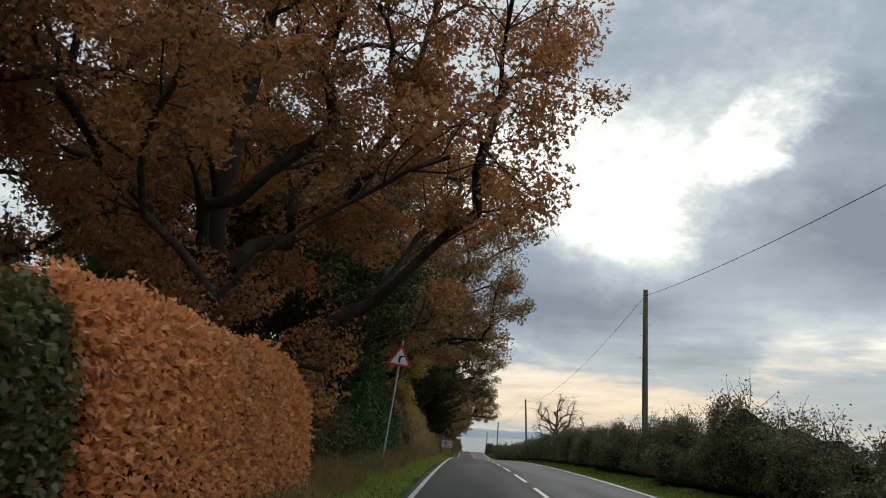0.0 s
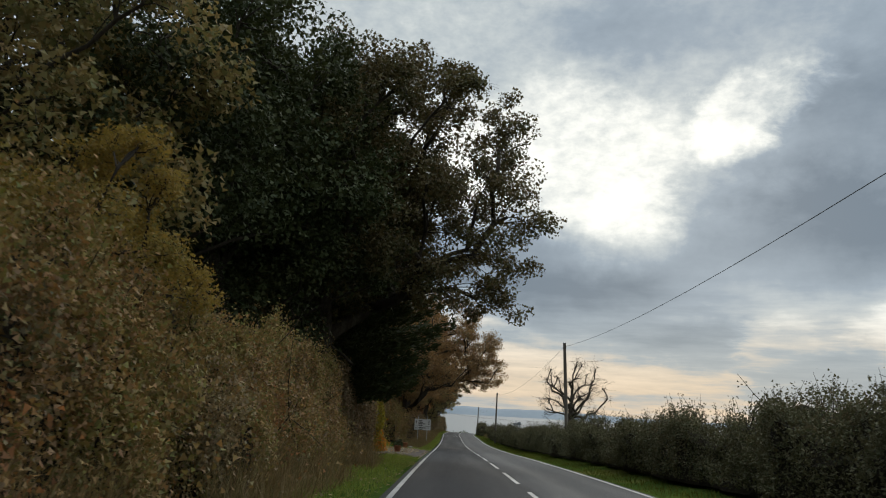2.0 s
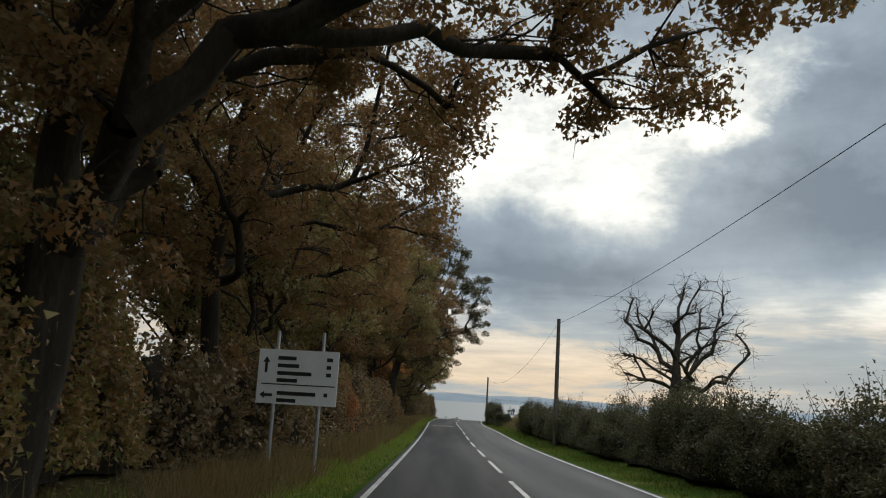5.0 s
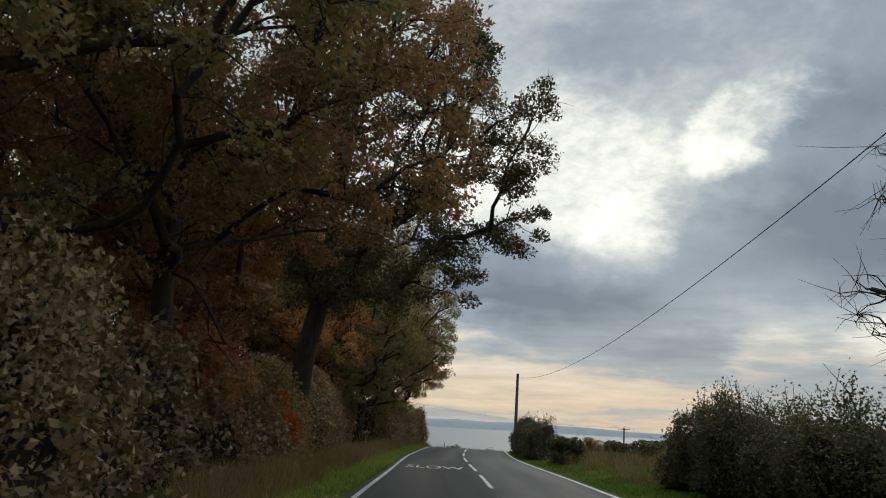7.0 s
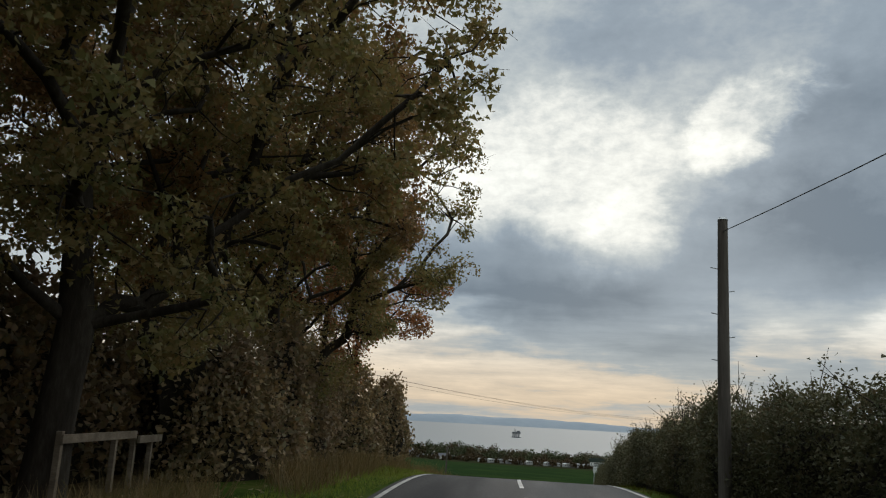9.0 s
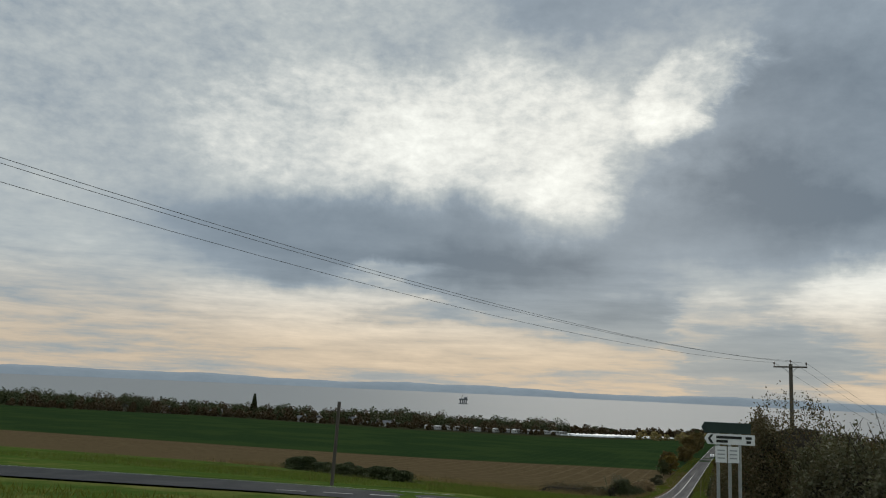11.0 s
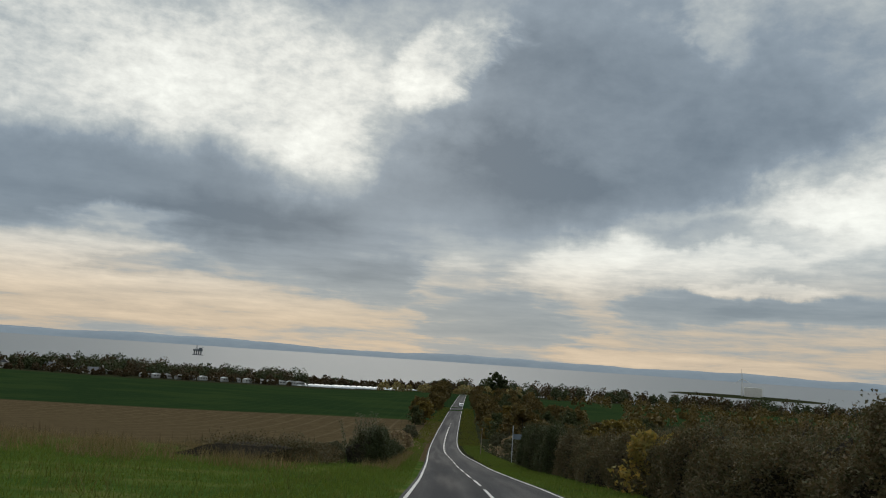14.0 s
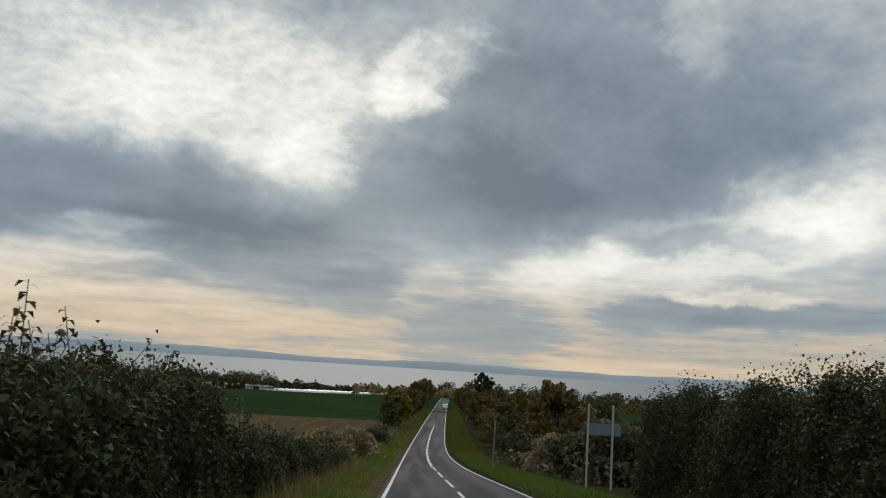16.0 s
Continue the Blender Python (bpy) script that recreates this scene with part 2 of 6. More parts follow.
LEAF_MIXED = leaf_material("leaf_mixed", [(0.240, 0.235, 0.062), (0.330, 0.215, 0.105), (0.120, 0.165, 0.052), (0.370, 0.205, 0.080), (0.270, 0.185, 0.125), (0.060, 0.070, 0.032)], 0.3)
LEAF_SCRUB = leaf_material("leaf_scrub", [(0.230, 0.186, 0.130), (0.304, 0.209, 0.135), (0.162, 0.159, 0.092), (0.392, 0.277, 0.142), (0.115, 0.097, 0.070)], 0.28)
GRASS = leaf_material("grass", [(0.083, 0.107, 0.013), (0.117, 0.133, 0.019), (0.069, 0.087, 0.013), (0.168, 0.133, 0.028)], 0.35)
GRASS_FIELD = leaf_material("grass_field", [(0.085, 0.135, 0.020), (0.120, 0.175, 0.028), (0.062, 0.100, 0.018), (0.160, 0.165, 0.042)], 0.4)
GRASS_TUFT = leaf_material("grass_tuft", [(0.060, 0.095, 0.020), (0.130, 0.130, 0.038), (0.045, 0.072, 0.016), (0.200, 0.165, 0.062)], 0.4)
GRASS_DRY = leaf_material("grass_dry", [(0.250, 0.176, 0.089), (0.171, 0.120, 0.063), (0.113, 0.109, 0.042), (0.319, 0.219, 0.116)], 0.3)
BARK = mottled("bark", [(0.0, (0.018, 0.015, 0.012)), (0.5, (0.04, 0.033, 0.026)), (1.0, (0.085, 0.075, 0.06))], 2.0, 0.9, 14, 0.8, 0.03, (1, 1, 0.25))
HEDGE_FILL = mottled("hedge_fill", [(0.0, (0.012, 0.011, 0.008)), (1.0, (0.04, 0.032, 0.022))], 6.0, 0.95, 40, 1.0, 0.05)
POLE_WOOD = mottled("pole_wood", [(0.0, (0.05, 0.042, 0.036)), (0.5, (0.10, 0.088, 0.075)), (1.0, (0.17, 0.155, 0.135))], 3.0, 0.85, 30, 0.5, 0.01, (1, 1, 0.08))
OLD_WOOD = mottled("old_wood", [(0.0, (0.10, 0.08, 0.06)), (0.5, (0.2, 0.16, 0.12)), (1.0, (0.32, 0.27, 0.21))], 4.0, 0.85, 40, 0.5, 0.006, (0.2, 1, 1))
STEEL = mottled("galvanised_steel", [(0.0, (0.3, 0.31, 0.32)), (1.0, (0.48, 0.49, 0.5))], 6.0, 0.5, 60, 0.1, 0.002, metal=0.6)
WIRE = mottled("wire", [(0.0, (0.02, 0.02, 0.02)), (1.0, (0.04, 0.04, 0.04))], 4.0, 0.6)
PORCELAIN = mottled("insulator", [(0.0, (0.06, 0.035, 0.025)), (1.0, (0.1, 0.06, 0.04))], 8.0, 0.25)
PAINT_LINE = mottled("road_paint", [(0.0, (0.10, 0.10, 0.10)), (0.35, (0.26, 0.26, 0.25)), (0.7, (0.42, 0.42, 0.41)), (1.0, (0.56, 0.56, 0.55))], 1.2, 0.6, 22, 0.2, 0.004)
WHITE = mottled("white_sheet", [(0.0, (0.62, 0.63, 0.64)), (1.0, (0.78, 0.78, 0.78))], 3.0, 0.5, 30, 0.05, 0.002)
RED = mottled("red_sheet", [(0.0, (0.42, 0.03, 0.03)), (1.0, (0.55, 0.045, 0.04))], 3.0, 0.45, 30, 0.05, 0.002)
BLACK = mottled("black_sheet", [(0.0, (0.01, 0.01, 0.01)), (1.0, (0.02, 0.02, 0.02))], 3.0, 0.5)
GREEN_SHEET = mottled("green_sheet", [(0.0, (0.014, 0.030, 0.027)), (1.0, (0.024, 0.045, 0.038))], 3.0, 0.5)
GREY_SHEET = mottled("grey_sheet", [(0.0, (0.22, 0.23, 0.24)), (1.0, (0.34, 0.35, 0.36))], 3.0, 0.55)
STONE = mottled("stone", [(0.0, (0.16, 0.15, 0.14)), (0.5, (0.3, 0.28, 0.26)), (1.0, (0.45, 0.43, 0.4))], 3.0, 0.9, 25, 0.6, 0.02)
TERRACOTTA = mottled("terracotta", [(0.0, (0.24, 0.09, 0.05)), (1.0, (0.38, 0.16, 0.09))], 5.0, 0.85, 40, 0.3, 0.004)
SLATE = mottled("slate", [(0.0, (0.05, 0.052, 0.06)), (1.0, (0.12, 0.12, 0.13))], 0.8, 0.7, 4)
RENDERED = mottled("render_wall", [(0.0, (0.4, 0.38, 0.35)), (1.0, (0.66, 0.64, 0.6))], 0.6, 0.85, 6)
GLASSHOUSE = mottled("glasshouse_roof", [(0.0, (0.36, 0.38, 0.39)), (1.0, (0.6, 0.62, 0.63))], 0.12, 0.35, 0.9)
RIG_STEEL = mottled("rig_steel", [(0.0, (0.05, 0.06, 0.07)), (1.0, (0.12, 0.13, 0.14))], 0.1, 0.7)
# blue-grey of distance haze is put into the hills' own colour
HAZED_HILL = mottled("hazed_far_hill", [(0.0, (0.215, 0.25, 0.285)), (0.5, (0.24, 0.275, 0.31)), (1.0, (0.27, 0.305, 0.335))], 0.004, 0.95, 0.02, 0.1, 1.0)


def asphalt(name, lanes):
    m, n, b = material(name, 0.75)
    p = place(n)
    grain = n.noise(p, 90, 4, 0.7)
    mp = n.add("ShaderNodeMapping")
    n.put(p, mp.inputs[0])
    mp.inputs[3].default_value = (1, 0.22, 1)
    patch = n.noise(mp.outputs[0], 0.5, 5, 0.6)
    v = n.math("ADD", n.math("MULTIPLY", grain, 0.7), n.math("MULTIPLY", patch, 0.3))
    if lanes:
        at = n.add("ShaderNodeAttribute", attribute_name="across")
        way = n.add("ShaderNodeAttribute", attribute_name="along")
        # stains drawn out along the road
        patch = n.noise(n.join(at.outputs["Fac"], n.math("MULTIPLY", way.outputs["Fac"], 0.045), 0.0), 0.8, 4, 0.55)
        v = n.math("ADD", n.math("MULTIPLY", grain, 0.7), n.math("MULTIPLY", patch, 0.3))
        l = n.math("ADD", at.outputs["Fac"], n.math("MULTIPLY", n.math("SUBTRACT", n.noise(p, 0.25, 3), 0.5), 0.5))
        # the left lane is darker; tyres have worn two pale tracks into each
        old = n.span(way.outputs["Fac"], 225, 275, 1.0, 0.0)  # paler before the bend, most in the right lane
        v = n.math("MULTIPLY_ADD", n.span(l, -0.15, 0.25), n.math("MULTIPLY_ADD", old, 0.16, 0.07), n.math("MULTIPLY_ADD", old, 0.13, n.math("SUBTRACT", v, 0.06)))
        track = n.math("ABSOLUTE", n.math("SUBTRACT", n.math("ABSOLUTE", n.math("SUBTRACT", n.math("ABSOLUTE", l), 1.45)), 0.75))
        v = n.math("MULTIPLY_ADD", n.span(track, 0.1, 0.45, 1.0, 0.0), 0.05, v)
    n.put(n.ramp(v, [(0.3, (0.012, 0.0133, 0.015)), (0.5, (0.022, 0.0236, 0.0264)), (0.7, (0.043, 0.044, 0.047)), (0.85, (0.080, 0.080, 0.082)), (1.0, (0.115, 0.114, 0.113))]), b.inputs["Base Color"])
    n.put(n.span(patch, 0.35, 0.65, 0.68, 0.88), b.inputs["Roughness"])
    b.inputs["Specular IOR Level"].default_value = 0.06
    bump(n, b, grain, 0.35, 0.008)
    return m


ASPHALT = asphalt("asphalt", False)
ROAD_ASPHALT = asphalt("road_asphalt", True)


def ground_material():
    """Rough grass near the road, stubble and green crop on the slope, rough land beyond."""
    m, n, b = material("ground", 1.0)
    b.inputs["Specular IOR Level"].default_value = 0.0
    p = place(n)
    x, y, z = n.xyz(p)
    big = n.noise(p, 0.03, 5, 0.6)
    mid = n.noise(p, 0.6, 6, 0.65)
    grain = n.noise(p, 7.0, 5, 0.7)
    v = n.math("ADD", n.math("MULTIPLY", mid, 0.5), n.math("MULTIPLY", grain, 0.5))
    grass = n.ramp(v, [(0.3, (0.022, 0.042, 0.009)), (0.5, (0.044, 0.074, 0.015)), (0.7, (0.085, 0.108, 0.026))])
    tuft = n.noise(p, 0.22, 5, 0.65)
    grass = n.mix(n.span(tuft, 0.5, 0.68), grass, n.ramp(v, [(0.3, (0.055, 0.070, 0.018)), (0.7, (0.150, 0.140, 0.045))]))
    grass = n.mix(n.span(tuft, 0.46, 0.3, 0.0, 0.7), grass, (0.018, 0.034, 0.009))
    litter = n.ramp(v, [(0.3, (0.045, 0.036, 0.022)), (0.5, (0.095, 0.068, 0.038)), (0.7, (0.17, 0.115, 0.055))])
    stubble = n.ramp(v, [(0.3, (0.040, 0.029, 0.016)), (0.52, (0.075, 0.055, 0.030)), (0.7, (0.125, 0.095, 0.052))])
    crop = n.ramp(v, [(0.3, (0.009, 0.019, 0.008)), (0.5, (0.015, 0.029, 0.011)), (0.7, (0.025, 0.040, 0.015))])
    far = n.ramp(v, [(0.3, (0.016, 0.018, 0.010)), (0.7, (0.034, 0.036, 0.017))])
    edge = n.math("MULTIPLY", n.math("SUBTRACT", mid, 0.5), 5.0)
    ye = n.math("ADD", n.math("MULTIPLY_ADD", x, 0.12, y), edge)
    # tramlines of the drill in stubble and crop
    wave = n.math("SINE", n.math("MULTIPLY", n.math("SUBTRACT", x, n.math("MULTIPLY", y, 0.4)), 1.3))
    rows = n.span(wave, 0.82, 1.0)
    stubble = n.mix(n.math("MULTIPLY", rows, 0.2), stubble, (0.15, 0.118, 0.075))
    crop = n.mix(n.math("MULTIPLY", n.span(big, 0.42, 0.62), 0.55), crop, (0.028, 0.045, 0.014))
    crop = n.mix(n.math("MULTIPLY", rows, 0.3), crop, (0.028, 0.05, 0.018))
    under = n.math("MULTIPLY", n.span(ye, 246, 262, 1.0, 0.0), n.span(n.math("ADD", x, n.math("MULTIPLY", edge, 0.25)), -5.2, -3.4, 1.0, 0.0))
    under = n.math("MULTIPLY", under, n.span(n.math("ADD", x, edge), -34, -27))
    lawn = n.math("MULTIPLY", n.math("MULTIPLY", n.span(ye, 106, 110), n.span(ye, 126, 132, 1.0, 0.0)), n.span(x, -17, -14))
    under = n.math("MULTIPLY", under, n.math("SUBTRACT", 1.0, lawn))
    c = n.mix(under, grass, litter)
    c = n.mix(n.span(ye, 386, 392), c, stubble)
    c = n.mix(n.span(ye, 533, 537), c, crop)
    c = n.mix(n.span(ye, 905, 915), c, far)
    right = n.span(n.math("SUBTRACT", x, n.math("MULTIPLY", y, 0.43)), -120.5, -118.5)
    c = n.mix(n.math("MULTIPLY", n.math("MULTIPLY", right, n.span(ye, 380, 390)), n.span(ye, 570, 585, 1.0, 0.0)), c, far)
    n.put(c, b.inputs["Base Color"])
    bump(n, b, grain, 0.8, 0.06)
    return m


GROUND = ground_material()


def water_material():
    m, n, b = material("sea_water", 0.6)
    p = place(n)
    b.inputs["Base Color"].default_value = (0.178, 0.186, 0.19, 1)
    b.inputs["Specular IOR Level"].default_value = 0.15
    mp = n.add("ShaderNodeMapping")
    n.put(p, mp.inputs[0])
    mp.inputs[3].default_value = (0.25, 1, 1)
    h = n.noise(mp.outputs[0], 0.12, 6, 0.65)
    bump(n, b, h, 0.5, 0.6)
    return m


WATER = water_material()


# ---- the lie of the land ----
# Road centre line: x, y, z
ROAD = [
    (1.6, -120, -2.9), (1.6, -60, -3.2), (1.6, 2, -3.36), (1.6, 26, -3.52), (1.6, 50.3, -3.98), (1.6, 74.8, -4.66), (1.6, 98.8, -5.49),
    (1.6, 114.9, -6.1), (1.6, 140, -6.95), (1.6, 168.5, -7.69), (1.6, 193, -8.03), (1.62, 217.3, -8.40), (2.75, 239, -8.72), (4.0, 248.5, -9.5), (5.65, 259.8, -10.85),
    (7.44, 272.7, -11.83), (9.36, 281.9, -12.65), (12.07, 291.4, -13.83), (16.64, 303.6, -15.37), (25.2, 325.2, -18.3),
    (34.0, 347.4, -20.96), (38.4, 359.0, -22.33), (47.5, 383, -25.0), (72.8, 448, -30.9), (101.5, 516, -33.4),
    (222.8, 796, -40.8), (300, 970, -47), (420, 1200, -57), (540, 1480, -76), (640, 1700, -90),
]


def smooth_line(points, step):
    """A Catmull-Rom line through points, at about even steps."""
    p = np.array(points, float)
    q = np.vstack([2 * p[0] - p[1], p, 2 * p[-1] - p[-2]])
    out = []
    for i in range(1, len(q) - 2):
        a, b, c, d = q[i - 1 : i + 3]
        n = max(2, int(np.linalg.norm(c - b) / step))
        ta, tb, tc = [max(1e-6, np.linalg.norm(v)) ** 0.5 for v in (b - a, c - b, d - c)]
        m1 = (c - b) + tb * ((b - a) / ta - (c - a) / (ta + tb))
        m2 = (c - b) + tb * ((d - c) / tc - (d - b) / (tb + tc))
        t = np.linspace(0, 1, n, endpoint=False)[:, None]
        out.append((2 * t**3 - 3 * t**2 + 1) * b + (t**3 - 2 * t**2 + t) * m1 + (-2 * t**3 + 3 * t**2) * c + (t**3 - t**2) * m2)
    out.append(p[-1:])
    return np.vstack(out)


LINE = smooth_line(ROAD, 1.5)
STEP = np.r_[0, np.cumsum(np.linalg.norm(np.diff(LINE[:, :2], axis=0), axis=1))]
STEP -= STEP[np.argmin(np.abs(LINE[:, 1]))]  # 0 at y = 0
AHEAD = np.gradient(LINE[:, :2], axis=0)
AHEAD /= np.linalg.norm(AHEAD, axis=1, keepdims=True)
HALF = 2.8


def right_half(s):
    return 3.45 - 0.65 * fade(s, 225, 285) - 0.42 * fade(s, 385, 425)


def left_half(s):
    return HALF - 0.4 * fade(s, 335, 395)


def fade(v, a, b):
    t = np.clip((np.asarray(v, float) - a) / (b - a), 0, 1)
    return t * t * (3 - 2 * t)


def near_road(x, y):
    """Way along the road, and metres to its right, for places given as arrays."""
    x, y = np.atleast_1d(np.asarray(x, float)), np.atleast_1d(np.asarray(y, float))
    s, lat = np.empty(len(x)), np.empty(len(x))
    for i in range(0, len(x), 4000):
        dx, dy = x[i : i + 4000, None] - LINE[:, 0], y[i : i + 4000, None] - LINE[:, 1]
        k = np.argmin(dx * dx + dy * dy, axis=1)
        r = np.arange(len(k))
        along = dx[r, k] * AHEAD[k, 0] + dy[r, k] * AHEAD[k, 1]
        s[i : i + 4000] = STEP[k] + along
        lat[i : i + 4000] = dx[r, k] * AHEAD[k, 1] - dy[r, k] * AHEAD[k, 0]
    return s, lat


def level(s):
    return np.interp(s, STEP, LINE[:, 2])


def height(x, y):
    """The ground's height."""
    s, lat = near_road(x, y)
    z = level(s)
    off = np.where(lat > 0, lat - right_half(s), -lat - HALF)
    z = z - 0.06 + 0.10 * fade(off, 0.3, 1.4)
    z = z + 0.35 * fade(lat, 4.6, 7.0) * (1 - fade(s, 240, 270))  # low bank under the hedge
    z = z + 0.58 * fade(-lat, 5.0, 9.5) * fade(s, 107, 113) * (1 - fade(s, 132, 142))  # lawn above the drive
    z = z - 3.6 * fade(-lat, 15, 110) * fade(s, 600, 900)
    z = np.maximum(z, -51.0 - (np.hypot(np.asarray(x) - 1034, np.asarray(y) - 1448) / 90) ** 2)  # rise under the turbine
    z = z + 0.5 * np.sin(x * 0.021 + 1.3) * np.cos(y * 0.017) * fade(np.abs(lat), 12, 60)
    return z


def at_road(s, lat, up=0.0):
    """A place by its way along the road and metres to the right, on the ground."""
    x = np.interp(s, STEP, LINE[:, 0]) + lat * np.interp(s, STEP, AHEAD[:, 1])
    y = np.interp(s, STEP, LINE[:, 1]) - lat * np.interp(s, STEP, AHEAD[:, 0])
    return np.array([float(x), float(y), float(height(x, y)[0]) + up])


def spots(s, lat):
    """As at_road, for arrays."""
    x = np.interp(s, STEP, LINE[:, 0]) + lat * np.interp(s, STEP, AHEAD[:, 1])
    y = np.interp(s, STEP, LINE[:, 1]) - lat * np.interp(s, STEP, AHEAD[:, 0])
    return np.stack([x, y, height(x, y)], 1)


# ---- mesh helpers ----
def mesh_of(name, verts, faces, mat, smooth=False):
    me = bpy.data.meshes.new(name)
    me.from_pydata(verts.tolist() if hasattr(verts, "tolist") else verts, [], faces.tolist() if hasattr(faces, "tolist") else faces)
    me.materials.append(mat)
    if smooth:
        me.shade_smooth()
    me.update()
    return me


def bulk_mesh(name, verts, corners, size, mat):
    """A large mesh of faces that all have the same number of corners."""
    me = bpy.data.meshes.new(name)
    verts = np.ascontiguousarray(verts, np.float32)
    corners = np.ascontiguousarray(corners, np.int32).ravel()
    me.vertices.add(len(verts))
    me.vertices.foreach_set("co", verts.ravel())
    me.loops.add(len(corners))
    me.loops.foreach_set("vertex_index", corners)
    me.polygons.add(len(corners) // size)
    me.polygons.foreach_set("loop_start", np.arange(0, len(corners), size, dtype=np.int32))
    me.materials.append(mat)
    me.update(calc_edges=True)
    return me


def part(name, me, parent, label="", m=None):
    ob = new(name, me)
    ob.parent = parent
    if m is not None:
        ob.matrix_basis = m
    return tagged(ob, label) if label else ob


def thing(name, at, label, category, group="", kind="", turn=0.0):
    ob = new(name)
    ob.empty_display_size = 0.2
    ob.matrix_basis = pose(*[float(v) for v in at], 0, 0, turn)
    return tagged(ob, label, category, group, kind)


def bm_mesh(name, bm, mat, smooth=False):
    me = bpy.data.meshes.new(name)
    bm.to_mesh(me)
    bm.free()
    me.materials.append(mat)
    if smooth:
        me.shade_smooth()
    return me


def box(name, size, at, mat, bevel=0.01, rot=(0, 0, 0)):
    bm = bmesh.new()
    bmesh.ops.create_cube(bm, size=1.0, matrix=Matrix.Diagonal((*size, 1)))
    if bevel:
        bmesh.ops.bevel(bm, geom=bm.edges[:], offset=min(bevel, min(size) * 0.3), segments=2, affect="EDGES", profile=0.6)
    bmesh.ops.transform(bm, matrix=pose(*at, *rot), verts=bm.verts[:])
    return bm_mesh(name, bm, mat)


def tube(points, radii, sides):
    """Vertices and faces of a bent, tapered tube."""
    p, r = np.asarray(points, float), np.asarray(radii, float)
    d = np.gradient(p, axis=0)
    d /= np.maximum(np.linalg.norm(d, axis=1, keepdims=True), 1e-9)
    ref = np.where(np.abs(d[:, 2:3]) > 0.9, np.array([[1.0, 0, 0]]), np.array([[0, 0, 1.0]]))
    u = np.cross(d, ref)
    u /= np.linalg.norm(u, axis=1, keepdims=True)
    w = np.cross(d, u)
    a = np.linspace(0, 2 * np.pi, sides, endpoint=False)
    ring = p[:, None] + r[:, None, None] * (np.cos(a)[None, :, None] * u[:, None] + np.sin(a)[None, :, None] * w[:, None])
    verts = ring.reshape(-1, 3)
    faces = []
    for i in range(len(p) - 1):
        for k in range(sides):
            faces.append((i * sides + k, i * sides + (k + 1) % sides, (i + 1) * sides + (k + 1) % sides, (i + 1) * sides + k))
    return verts, np.array(faces)


def tubes(name, runs, mat, smooth=True):
    """One mesh of several tubes (points, radii, sides)."""
    vs, fs, n = [], [], 0
    for pts, rad, sides in runs:
        v, f = tube(pts, rad, sides)
        vs.append(v)
        fs.append(f + n)
        n += len(v)
    me = bulk_mesh(name, np.vstack(vs), np.vstack(fs), 4, mat)
    if smooth:
        me.shade_smooth()
    return me


def leaves(name, centres, size, mat, rng, droop=0.25, long=1.5, kite=False):
    """Pointed leaves, folded a little along the rib, turned at random."""
    n = len(centres)
    d = rng.normal(size=(n, 3))
    d[:, 2] -= droop
    d /= np.linalg.norm(d, axis=1, keepdims=True)
    e = np.cross(d, rng.normal(size=(n, 3)))
    e /= np.maximum(np.linalg.norm(e, axis=1, keepdims=True), 1e-6)
    up = np.cross(d, e)
    k = size * rng.uniform(0.6, 1.35, (n, 1))
    if kite:
        f = [centres + d * k * 0.5 * long, centres + e * k * 0.5 + d * k * 0.08 + up * k * 0.12, centres - d * k * 0.5 * long, centres - e * k * 0.5 + d * k * 0.08 + up * k * 0.12]
        return bulk_mesh(name, np.stack(f, 1).reshape(-1, 3), np.arange(4 * n), 4, mat)
    a = centres + d * k * 0.62 * long
    b = centres - d * k * 0.38 * long + e * k * 0.62 + up * k * 0.1
    c = centres - d * k * 0.38 * long - e * k * 0.62 + up * k * 0.1
    verts = np.stack([a, b, c], 1).reshape(-1, 3)
    return bulk_mesh(name, verts, np.arange(3 * n), 3, mat)


# ---- ground, sea, road ----
def axis_steps(stops):
    out = []
    for (a, da), (b, _) in zip(stops, stops[1:]):
        out += list(np.arange(a, b, da))
    return np.array(out + [stops[-1][0]])


def build_ground():
    xs = axis_steps([(-4600, 200), (-1400, 60), (-300, 15), (-60, 4), (-20, 2), (60, 4), (130, 10), (320, 30), (900, 80), (1700, 200), (4600, 1)])
    ys = axis_steps([(-400, 50), (-100, 10), (-20, 3), (400, 6), (560, 12), (1000, 30), (1700, 1)])
    gx, gy = np.meshgrid(xs, ys)
    x, y = gx.ravel(), gy.ravel()
    z = height(x, y)
    nx, ny = len(xs), len(ys)
    i = (np.arange(ny - 1)[:, None] * nx + np.arange(nx - 1)[None]).ravel()
    me = bulk_mesh("ground", np.stack([x, y, z], 1), np.stack([i, i + 1, i + nx + 1, i + nx], 1), 4, GROUND)
    me.shade_smooth()
    tagged(new("ground", me), "sloping farmland with rough grass, stubble and a green field", "ground", kind="structure")
    w = mesh_of("sea", [(4640 * math.sin(radians(a)), 300 + 4640 * math.cos(radians(a)), SEA) for a in range(-75, 86, 5)] + [(900, 1000, SEA), (-900, 1000, SEA)], [tuple(range(35))], WATER)
    tagged(new("water", w), "calm grey firth under an overcast sky", "sea", kind="structure")


